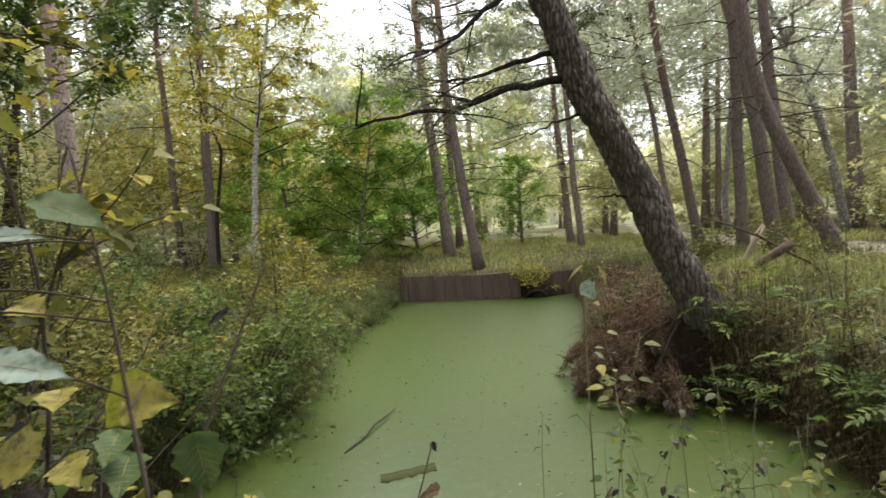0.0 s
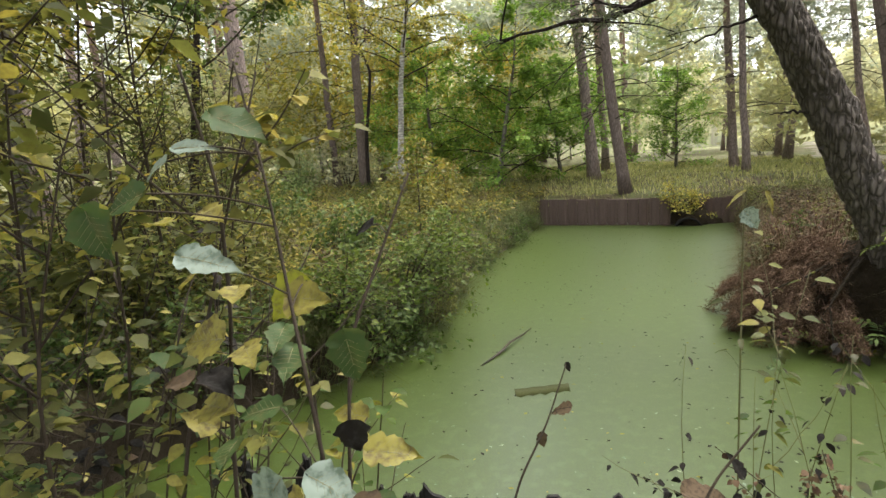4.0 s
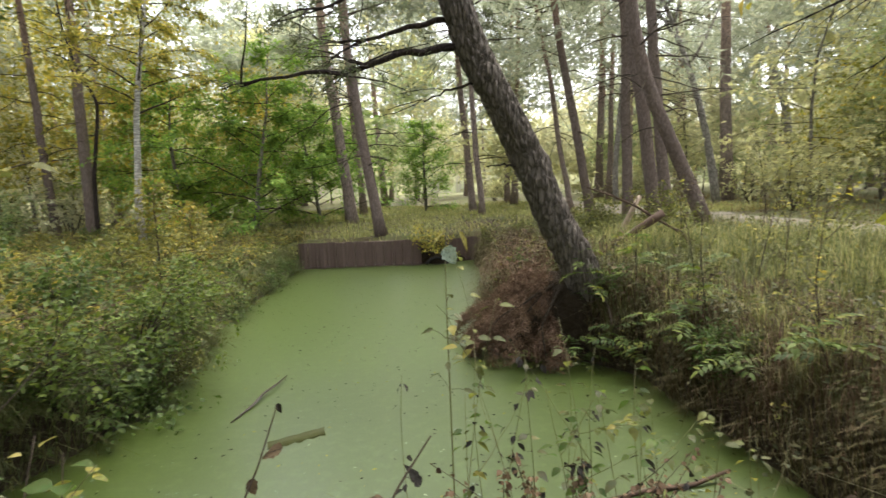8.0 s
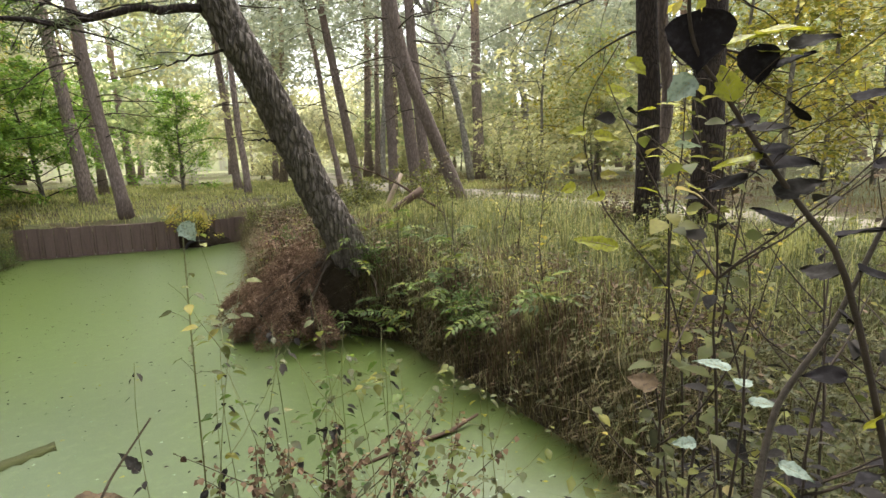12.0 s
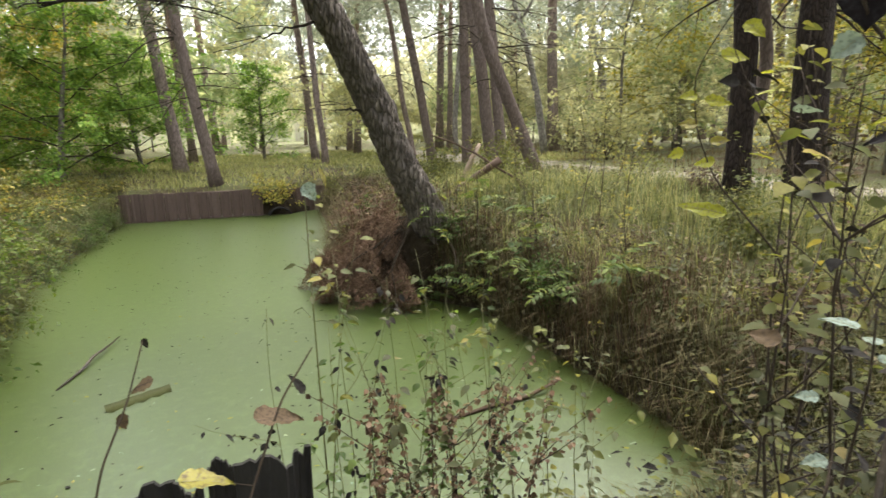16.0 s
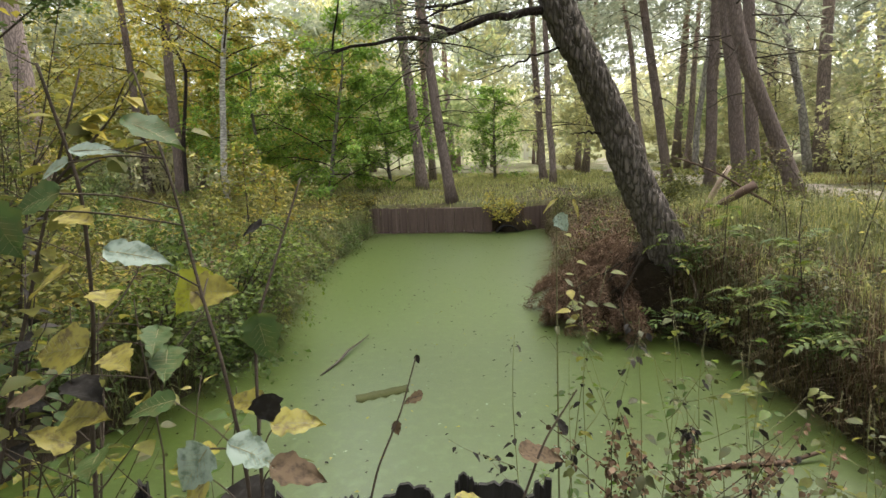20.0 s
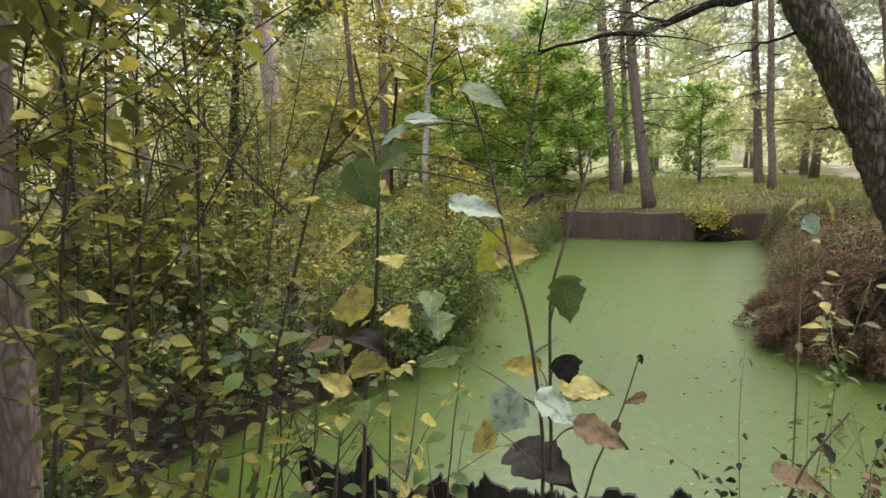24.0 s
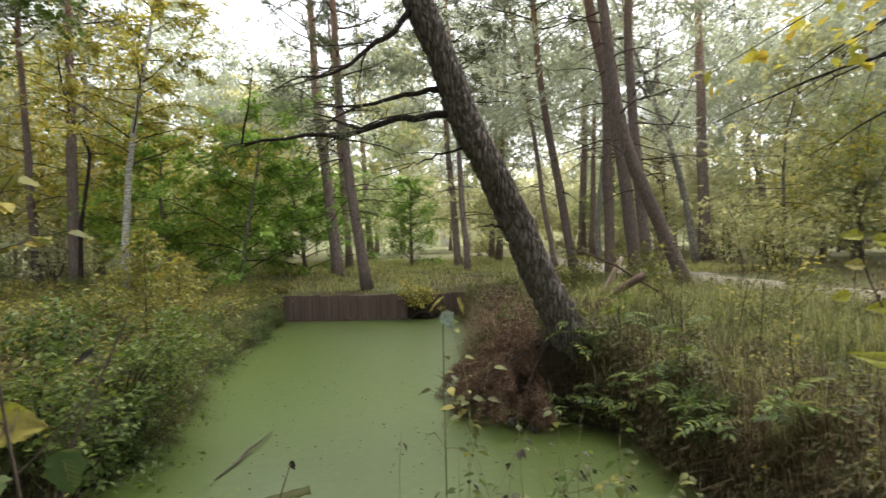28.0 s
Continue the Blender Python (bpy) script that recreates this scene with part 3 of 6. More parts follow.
def pine(x, y, height, radius, lean=(0, 0), seed=0, bare=0.5, branches=32, reach=2.4, material=BARK_PINE, sweep=0.0,
         label="tall pine with a bare reddish trunk and a thin crown", tuft=0.24, per=14, dead=14, name="pine_tree", z=None, plain=False, bow=None):
    rng = np.random.RandomState(seed + 100)
    t = thing(name, label, "tree", pose(x, y, (ground_at(x, y) if z is None else z) - 0.1), "pine trees")
    k = 22
    u = np.linspace(0, 1, k + 1)
    px = lean[0] * u + sweep * np.sin(u * math.pi) + np.cumsum(rng.normal(0, 0.02, k + 1))
    if bow:
        px = px + np.interp(u * height, bow[0], bow[1])
    py = lean[1] * u + np.cumsum(rng.normal(0, 0.02, k + 1))
    line = np.stack([px - px[0], py - py[0], height * u], 1)
    rad = radius * (1 - 0.85 * u ** 1.3) * (1 + 0.35 * np.exp(-u * height / 0.35))
    tb = Build()
    if plain:
        tb.tube(line[::2], rad[::2], 8, 0.03, seed)
    else:
        tb.tube(line, rad, 14, 0.035, seed)
    step_, ring = (3, 3) if plain else (1, 5)
    limb, crown = Build(), Build()
    tips, ways = [], []

    def on(a):
        return np.array([np.interp(a, u, line[:, i]) for i in range(3)])

    for i in range(dead):
        a = rng.uniform(0.14, bare)
        an = rng.uniform(0, 2 * math.pi)
        ln = rng.uniform(0.4, 2.6)
        p = curve_pts(on(a), (math.cos(an), math.sin(an), rng.uniform(-0.1, 0.35)), ln, 6, (0, 0, -0.6), 0.12, rng)
        limb.tube(p[::step_], np.linspace(0.02, 0.004, 7)[::step_], ring, caps=False)
        for j in range(1 if plain else 3):
            limb.tube(curve_pts(p[rng.randint(2, 6)], (p[-1] - p[0]) / ln + rng.normal(0, 0.6, 3), ln * 0.35, 3, (0, 0, -0.3), 0.12, rng), np.linspace(0.007, 0.003, 4), 3, caps=False)
    for i in range(branches):
        a = bare + (0.985 - bare) * ((i + rng.uniform(0, 1)) / branches)
        an = i * 2.4 + rng.uniform(-0.5, 0.5)
        ln = reach * (1.15 - 0.75 * (a - bare) / (1 - bare)) * rng.uniform(0.6, 1.15)
        p = curve_pts(on(a), (math.cos(an), math.sin(an), rng.uniform(-0.05, 0.45)), ln, 6, (0, 0, rng.uniform(-0.3, 0.5)), 0.09, rng)
        limb.tube(p[::step_], np.linspace(0.035, 0.008, 7)[::step_], ring, caps=False)
        for j in range(6):
            s0 = p[rng.randint(2, 7)]
            w = rng.normal(0, 1, 3) * (1, 1, 0.4) + (p[-1] - p[0]) / ln
            tw = curve_pts(s0, w, ln * rng.uniform(0.15, 0.35), 3, (0, 0, 0.3), 0.12, rng)
            if not plain or j == 0:
                limb.tube(tw[::step_], np.linspace(0.010, 0.004, 4)[::step_], 3, caps=False)
            dd = (tw[-1] - tw[0]) / (np.linalg.norm(tw[-1] - tw[0]) + 1e-9)
            tips += [tw[-1], tw[2]]
            ways += [dd, dd]
    needles(crown, tips, ways, rng, per, tuft, tuft * 0.14)
    part("trunk", tb, material, t)
    tagged(part("branchwork", limb, BARK_DARK if material is BARK_DARK else TWIG, t), kind="stuff")
    tagged(part("crown", crown, NEEDLE, t), kind="stuff")
    return t


def broadleaf(name, x, y, height, radius, seed, leaf, leaves=9000, spread=1.6, size=0.055, start=0.25, material=BARK_GREY, stems=1, flat=0.35,
              label="young tree with green leaves", group="young trees", lean=(0, 0), z=None, category="tree", plain=False):
    """A leafy tree or shrub: stems, branches, leaves along the twigs."""
    rng = np.random.RandomState(seed + 500)
    t = thing(name, label, category, pose(x, y, (ground_at(x, y) if z is None else z) - 0.05), group)
    tb, limb, cb = Build(), Build(), Build()
    sites, swys = [], []
    for s in range(stems):
        an = rng.uniform(0, 2 * math.pi)
        out = 0.0 if stems == 1 else rng.uniform(0.15, 0.75)
        way = (math.cos(an) * out + lean[0] / height, math.sin(an) * out + lean[1] / height, 1)
        hh = height * (1.0 if s == 0 else rng.uniform(0.6, 1.0))
        ln = curve_pts((rng.normal(0, 0.06) if stems > 1 else 0, rng.normal(0, 0.06) if stems > 1 else 0, 0), way, hh, 10, (0, 0, 0.15), 0.05, rng)
        tb.tube(ln[::2] if plain else ln, radius * np.linspace(1, 0.12, 6 if plain else 11), (6 if stems == 1 else 4) if plain else 8, 0.03, seed)
        u = np.linspace(0, 1, 11)
        nb = max(5, int((18 if stems == 1 else 8) * (1 + hh / 8)))
        for i in range(nb):
            a = start + (0.99 - start) * (i + rng.uniform(0, 1)) / nb
            p0 = np.array([np.interp(a, u, ln[:, q_]) for q_ in range(3)])
            an = i * 2.4 + rng.uniform(-0.6, 0.6)
            bl = spread * (1.1 - 0.7 * a) * rng.uniform(0.55, 1.2)
            p = curve_pts(p0, (math.cos(an), math.sin(an), rng.uniform(0.1, 0.7)), bl, 6, (0, 0, -0.35), 0.1, rng)
            limb.tube(p[::3] if plain else p, radius * 0.28 * np.linspace(1, 0.25, 3 if plain else 7) * (1 - 0.6 * a), 3 if plain else 4, caps=False)
            for j in range(6):
                q0 = p[rng.randint(1, 7)]
                tw = curve_pts(q0, rng.normal(0, 1, 3) * (1, 1, 0.35) + (p[-1] - p[0]) / bl * 1.1, bl * rng.uniform(0.2, 0.5), 4, (0, 0, -0.3), 0.14, rng)
                if not plain:
                    limb.tube(tw[::2], radius * 0.07 * np.linspace(1, 0.4, 3), 3, caps=False)
                elif j < 2:
                    limb.tube(tw[::4], radius * 0.08 * np.linspace(1, 0.4, 2), 3, caps=False)
                for c in range(1, 5):
                    sites.append((tw[c - 1], tw[c]))
    sites = np.array(sites)
    pick = rng.randint(0, len(sites), leaves)
    fr = rng.uniform(0, 1, (leaves, 1))
    pos = sites[pick, 0] * (1 - fr) + sites[pick, 1] * fr + rng.normal(0, size * 0.7, (leaves, 3))
    way = (sites[pick, 1] - sites[pick, 0])
    way = way / (np.linalg.norm(way, axis=1)[:, None] + 1e-9) + rng.normal(0, 0.8, (leaves, 3)) * (1, 1, 0.5) + (0, 0, -0.25)
    nrm = np.array([0, 0, 1.0]) + rng.normal(0, flat, (leaves, 3))
    ls = size * rng.uniform(0.6, 1.35, leaves)
    cb.leaves(pos, way, nrm, ls, ls * 0.62, 0.2)
    tagged(part("stem", tb, material, t), kind="stuff" if stems > 1 else "")
    tagged(part("branchwork", limb, TWIG, t), kind="stuff")
    tagged(part("crown", cb, leaf, t), kind="stuff")
    return t


def standing(ob, x, y, turn=0.0, scale=1.0, sink=0.1):
    c = copy_thing(ob, pose(x, y, ground_at(x, y) - sink, 0, 0, turn))
    c.scale = (scale, scale, scale)
    return c

# the leaning pine at the water's edge
lean_pine = thing("leaning_pine", "grey-barked pine leaning steeply out over the duckweed pond", "tree", pose(0, 0, 0))
lu = np.array([0.0, 0.5, 1.0, 1.27, 1.57, 2.23, 2.87, 3.54, 4.1, 4.9, 6.0, 7.5, 9.5, 12.0])
lx = 0.07 + np.array([3.35, 3.2, 3.05, 2.93, 2.75, 2.47, 2.17, 1.81, 1.62, 1.28, 0.85, 0.4, 0.0, -0.3])
ly = np.interp(lu, [0, 1.0, 4.0, 12.0], [6.9, 6.6, 6.45, 6.2])
lz = np.concatenate([np.linspace(0.2, 5.6, 230), np.linspace(5.7, 12.0, 30)])
lean_line = np.stack([np.interp(lz, lu, lx), np.interp(lz, lu, ly), lz], 1)
for _ in range(30):
    lean_line[1:-1] = (lean_line[:-2] + 2 * lean_line[1:-1] + lean_line[2:]) / 4
lean_rad = np.interp(lz, [0.2, 0.7, 1.3, 2.5, 5, 9, 12], [0.28, 0.24, 0.208, 0.185, 0.165, 0.11, 0.05])
lb = Build()
lb.tube(lean_line, lean_rad, 64)
skin = lb.v[0]
# bark plates: long scales divided by fissures, and a slow unevenness of the stem
rb_ = np.random.RandomState(23)
rows_, around = len(lz), 64
pu, pv = np.meshgrid(np.arange(around) / around, lz)
rows_z, cols_a = 38, 15
cell_a = (np.arange(cols_a)[None] + 0.5 * (np.arange(rows_z) % 2)[:, None] + rb_.uniform(-0.38, 0.38, (rows_z, cols_a))) / cols_a
cell_z = 0.2 + (np.arange(rows_z)[:, None] + rb_.uniform(-0.45, 0.45, (rows_z, cols_a))) * 0.155
lift_ = rb_.uniform(-0.004, 0.006, rows_z * cols_a)
away = np.abs(pu.ravel()[:, None] - cell_a.ravel()[None])
away = np.minimum(away, 1 - away) * 1.15
gap_ = np.hypot(away / 0.06, (pv.ravel()[:, None] - cell_z.ravel()[None]) / 0.155)
order = np.argpartition(gap_, 1, axis=1)[:, :2]
two = np.sort(np.take_along_axis(gap_, order, 1), axis=1)
first = np.argmin(gap_, axis=1)
plate = (0.004 + lift_[first] - 0.028 * np.exp(-((two[:, 1] - two[:, 0]) / 0.25) ** 2)) * (pv.ravel() < 5.8)
plate += 0.010 * np.sin(pu.ravel() * 12.57 + pv.ravel() * 2.1) * np.sin(pv.ravel() * 3.3)
axis_ = np.repeat(lean_line, around, 0)
outward = skin[:rows_ * around] - axis_
skin[:rows_ * around] += outward / np.linalg.norm(outward, axis=1)[:, None] * plate[:, None]
for kz, ka in ((1.7, 2.6), (2.3, 0.4), (2.75, 2.2), (3.2, 3.6), (3.55, 3.0), (3.9, 3.2), (2.05, 4.4), (4.5, 5.2), (5.0, 1.0), (1.3, 1.2)):
    mid = np.array([np.interp(kz, lz, lean_line[:, i]) for i in range(3)])
    spot = mid + 0.17 * np.array([math.cos(ka), math.sin(ka) * 0.6 - 0.5, 0.15])
    d = np.linalg.norm(skin - spot, axis=1)
    out_ = skin - mid
    skin += out_ / (np.linalg.norm(out_, axis=1)[:, None] + 1e-6) * (0.035 * np.exp(-(d / 0.09) ** 2))[:, None]
part("trunk", lb, BARK_LEAN, lean_pine)
rl = np.random.RandomState(21)


def lean_limb(pts, r0, twigs=8, tufts=True):
    b = Build()
    p = np.array(pts, float)
    uu = np.linspace(0, 1, 14)
    pp = np.stack([np.interp(uu, np.linspace(0, 1, len(p)), p[:, i]) for i in range(3)], 1)
    pp[1:-1] += rl.normal(0, 0.012, (12, 3))
    b.tube(pp, np.linspace(r0, r0 * 0.25, 14), 7, 0.05, 3)
    tips, ways = [], []
    for j in range(twigs):
        s0 = pp[rl.randint(5, 14)]
        tw = curve_pts(s0, rl.normal(0, 1, 3) * (1, 1, 0.5) + (-0.8, 0, 0), rl.uniform(0.3, 0.9), 4, (0, 0, -0.2), 0.12, rl)
        b.tube(tw, np.linspace(r0 * 0.25, 0.004, 5), 4, caps=False)
        tips += [tw[-1], tw[3]]
        ways += [tw[-1] - tw[-2]] * 2
    ob = part("limb", b, BARK_DARK, lean_pine)
    if tufts:
        nb = Build()
        needles(nb, tips, ways, rl, 18, 0.14, 0.014)
        part("needles", nb, NEEDLE, ob)


lean_limb([(1.75, 6.45, 3.58), (1.27, 6.35, 3.52), (1.03, 6.3, 3.47), (0.66, 6.2, 3.32), (0.36, 6.1, 3.27), (-0.05, 6.0, 3.24), (-0.5, 5.95, 3.12)], 0.048, 12)
lean_limb([(1.65, 6.45, 3.87), (1.16, 6.4, 3.78), (0.92, 6.5, 3.72), (0.6, 6.6, 3.68), (0.2, 6.7, 3.75)], 0.035)
lean_limb([(1.95, 6.45, 3.2), (1.5, 6.4, 3.09), (1.2, 6.5, 2.97)], 0.018, 3, False)
lean_limb([(2.3, 6.4, 2.27), (1.95, 6.3, 2.28)], 0.016, 0, False)
lean_limb([(1.3, 6.4, 4.75), (1.05, 6.3, 4.45), (0.75, 6.2, 4.18), (0.45, 6.1, 3.92), (0.1, 6.0, 3.85)], 0.04)
lean_limb([(1.1, 6.4, 5.4), (1.8, 6.6, 5.7), (2.5, 6.8, 5.6)], 0.04)
lean_limb([(0.4, 6.3, 7.5), (-0.8, 6.8, 8.0), (-1.8, 7.0, 8.1)], 0.05, 14)
lean_limb([(0.2, 6.3, 8.5), (1.2, 6.0, 9.2), (2.2, 6.0, 9.4)], 0.05, 14)

# upper crown of the pine, out of view, added to shade the pond
for i in range(22):
    a = 7.0 + 4.8 * (i + rl.uniform(0, 1)) / 22
    p0 = np.array([np.interp(a, lz, lean_line[:, q_]) for q_ in range(3)])
    an, ln = i * 2.4, rl.uniform(1.2, 2.8)
    lean_limb([p0, p0 + (ln * 0.5 * math.cos(an), ln * 0.5 * math.sin(an), 0.25), p0 + (ln * math.cos(an), ln * math.sin(an), 0.3)], 0.03, 16)

# pines that can be told apart
pine(0.80, 16.55, 15, 0.16, (0, 1.0), 1, 0.42, dead=26, bow=((0, 2.7, 5.4, 8.3, 15), (0, -0.44, -0.7, -0.83, -1.0)), label="slender dark pine standing just behind the sheet piling")
pine(-0.2, 20.5, 17, 0.2, (0, 0.6), 2, 0.45, dead=26, material=BARK_HAZE, bow=((0, 3.2, 5.8, 9.8, 17), (0, -0.35, -0.62, -0.77, -0.9)), label="grey pine behind the far bank, leaning slightly")
pine(8.1, 16.1, 17, 0.155, (-0.35, 0), 3, 0.5)
pine(7.7, 13.6, 17, 0.17, (0, 0.5), 4, 0.55, dead=20, bow=((0, 2.9, 4.5, 7.2, 17), (0, -0.34, -0.57, -1.14, -2.2)))
pine(7.25, 12.2, 14, 0.135, (0, 0.3), 5, 0.5, bow=((0, 3.4, 6.6, 14), (0, -0.2, -0.28, -0.4)))
pine(7.1, 10.4, 14, 0.14, (0, 0.8), 6, 0.5, bow=((0, 0.85, 1.65, 2.85, 3.65, 4.8, 9, 14), (-0.1, -0.36, -0.76, -1.2, -1.4, -1.55, -2.0, -2.3)), label="red-brown pine leaning towards the pond")
pine(7.9, 18.5, 17, 0.155, (0, 0.5), 7, 0.5, bow=((0, 3.5, 6.4, 9.3, 17), (0, -0.46, -0.9, -1.04, -1.3)))
pine(8.8, 23.0, 14, 0.12, (-2.2, 0.3), 15, 0.5, material=BARK_HAZE)
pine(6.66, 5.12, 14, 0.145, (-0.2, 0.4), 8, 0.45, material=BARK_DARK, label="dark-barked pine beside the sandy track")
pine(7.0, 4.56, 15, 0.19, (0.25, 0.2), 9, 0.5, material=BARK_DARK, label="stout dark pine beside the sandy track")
pine(4.9, 24.5, 15, 0.16, (-1.0, 0.5), 12, 0.5, material=BARK_HAZE)
pine(4.6, 20.9, 13, 0.12, (-0.9, 0.5), 13, 0.5, material=BARK_HAZE)
pine(-9.4, 19.2, 15, 0.13, (-0.7, 0.3), 16, 0.5, label="dark pine trunk at the back of the bank")
pine(-7.9, 18.3, 16, 0.17, (-0.2, 0.3), 17, 0.5, dead=20, label="straight pine with a reddish upper trunk behind the bank")
# its unseen crown is made extra dense to shade the near bank
pine(-2.32, 1.75, 13, 0.085, (0.6, 0.6), 14, 0.48, 46, 3.6, per=24, dead=0, label="reddish pine trunk standing at the near bank")

# copies for the wood, their trunks paled by the painted haze
lib = [pine(60 + 4 * i, -60, 15 + 1.2 * i, 0.17 + 0.02 * i, ((-1) ** i * 0.8, 0.4), 30 + i, 0.5, 26, material=BARK_HAZE, tuft=0.34, per=6, dead=9, plain=True) for i in range(5)]
rs = np.random.RandomState(3)
placed = [(0.8, 16.5), (-0.2, 20.5), (8.1, 16.1), (7.7, 13.6), (7.2, 12.2), (7.1, 10.4), (7.9, 18.5), (8.8, 23), (6.72, 5.1), (7.0, 4.5), (4.9, 24.5), (4.6, 20.9), (-5.5, 16), (-6.5, 15.5), (-9.4, 19.2), (-7.9, 18.3)]
tries = 0
made = 0
while made < 112 and tries < 6000:
    tries += 1
    r = 11 + 60 * rs.uniform(0, 1) ** 0.75
    an = rs.uniform(-75, 72)
    # some pines stand unseen behind the camera, closing off skylight there
    if rs.uniform() < 0.12:
        an, r = rs.uniform(72, 285), rs.uniform(7, 30)
    x, y = 0.6 + r * math.sin(radians(an)), r * math.cos(radians(an))
    if -5 < x < 7.5 and -3 < y < 24 or abs(x - np.interp(y, [-30, 0, 12, 30, 90], [9.4, 9.1, 8.9, 10.5, 26])) < 1.9:
        continue
    if -1 < (x - 1.5) - 0.12 * (y - 24) < 5 and y < 45:
        continue
    if x < 0 and rs.uniform() < 0.45 or -24 < math.degrees(math.atan2(x - 0.6, y)) < 4 and y < 48 and rs.uniform() < 0.8:
        continue
    if 26 < math.degrees(math.atan2(x - 0.6, y)) < 60 and math.hypot(x, y) < 27:
        continue
    if any((x - a) ** 2 + (y - b) ** 2 < 2.0 ** 2 for a, b in placed):
        continue
    placed.append((x, y))
    standing(lib[rs.randint(5)], x, y, rs.uniform(0, 360), rs.uniform(0.75, 1.15))
    made += 1
for i, o in enumerate(lib):
    x, y = [(13, 29), (-11, 27), (26, 19), (-16, 22), (14, 33)][i]
    o.matrix_basis = pose(x, y, ground_at(x, y) - 0.1)

# birch, crooked dark tree and the green thicket
broadleaf("birch_tree", -5.4, 15.6, 11, 0.11, 1, L_YELLOW, 19000, 3.2, 0.085, 0.3, BARK_BIRCH, label="birch with white bark and yellowing leaves")
crook = thing("dark_tree", "thin crooked dark tree with sparse leaves", "tree", pose(-7.3, 17.4, ground_at(-7.3, 17.4) - 0.1))
crook_line = fine_line([(-0.05, 0, 0), (-0.04, 0, 0.7), (0.0, 0, 2.0), (0.09, 0, 2.5), (0.26, 0, 3.6), (0.31, 0, 4.1), (0.04, 0, 4.75), (-0.22, 0.1, 5.15), (-0.5, 0.2, 6.2), (-0.6, 0.2, 7.4)], 60)
b = Build()
b.tube(crook_line, np.linspace(0.075, 0.02, 60), 8, 0.05, 2)
part("trunk", b, BARK_DARK, crook)
rc = np.random.RandomState(77)
for a, w, ln in ((32, (1, 0, 0.25), 1.1), (37, (-1, 0.2, 0.5), 1.2), (41, (0.9, -0.3, 0.5), 1.4), (46, (-0.8, -0.4, 0.4), 1.3), (50, (0.5, 0.6, 0.7), 1.2), (54, (-0.6, 0.5, 0.8), 1.0)):
    br = curve_pts(crook_line[a], w, ln, 7, (0, 0, 0.1), 0.14, rc)
    b, lv = Build(), Build()
    b.tube(br, np.linspace(0.022, 0.006, 8), 5)
    site = []
    for j in range(5):
        tw = curve_pts(br[rc.randint(2, 8)], rc.normal(0, 1, 3) + np.array(w) * 0.7, ln * 0.4, 4, (0, 0, 0.1), 0.15, rc)
        b.tube(tw, np.linspace(0.007, 0.003, 5), 3, caps=False)
        site += list(tw[1:])
    limb_ = part("branch", b, BARK_DARK, crook)
    site = np.repeat(np.array(site), 5, 0)
    site += rc.normal(0, 0.06, site.shape)
    lv.leaves(site, rc.normal(0, 1, site.shape), np.array([0, 0, 1.0]) + rc.normal(0, 0.5, site.shape), 0.09, 0.06, 0.2)
    tagged(part("leaves", lv, L_YELLOW, limb_), kind="stuff")
broadleaf("beech_tree", -3.3, 19.2, 5.8, 0.10, 3, L_BEECH, 12000, 3.6, 0.125, 0.03, BARK_GREY, flat=0.25, label="bushy young beech with layered green leaves")
broadleaf("beech_tree", -5.6, 19.6, 5.0, 0.1, 4, L_BEECH, 10000, 3.4, 0.13, 0.03, BARK_GREY, flat=0.25, label="bushy young beech with layered green leaves")
broadleaf("beech_tree", -1.5, 22.0, 4.2, 0.08, 5, L_BEECH, 10000, 2.3, 0.12, 0.02, BARK_GREY, flat=0.25, label="low green young beech")
broadleaf("beech_tree", 3.0, 27.0, 4.5, 0.08, 6, L_BEECH, 6000, 2.2, 0.12, 0.05, BARK_GREY, flat=0.25, label="light green young beech at the clearing")
# leaf colours of these young trees and shrubs include painted haze
bl = [broadleaf("young_tree", 70, -70, 7.0, 0.07, 40, L_HAZE, 1400, 2.0, 0.18, 0.2, BARK_GREY, plain=True, label="young tree with thin olive-yellow autumn leaves"),
      broadleaf("young_tree", 75, -70, 6.0, 0.06, 41, L_HAZE_YELLOW, 1400, 1.9, 0.18, 0.15, BARK_GREY, plain=True, label="young tree with yellow autumn leaves"),
      broadleaf("young_tree", 80, -70, 5.0, 0.06, 42, L_HAZE_GREEN, 1400, 1.8, 0.18, 0.1, BARK_GREY, plain=True, label="young tree with green leaves"),
      broadleaf("shrub", 85, -70, 2.6, 0.03, 43, L_HAZE, 1050, 0.9, 0.15, 0.15, TWIG, 6, plain=True, label="olive-leaved shrub of the undergrowth", group="shrubs", category="shrub"),
      broadleaf("shrub", 90, -70, 2.2, 0.03, 44, L_HAZE_GREEN, 1050, 0.9, 0.15, 0.1, TWIG, 6, plain=True, label="green shrub of the undergrowth", group="shrubs", category="shrub"),
      broadleaf("shrub", 95, -70, 2.4, 0.03, 45, L_HAZE_YELLOW, 1050, 0.9, 0.15, 0.15, TWIG, 6, plain=True, label="yellowing shrub of the undergrowth", group="shrubs", category="shrub")]
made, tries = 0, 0
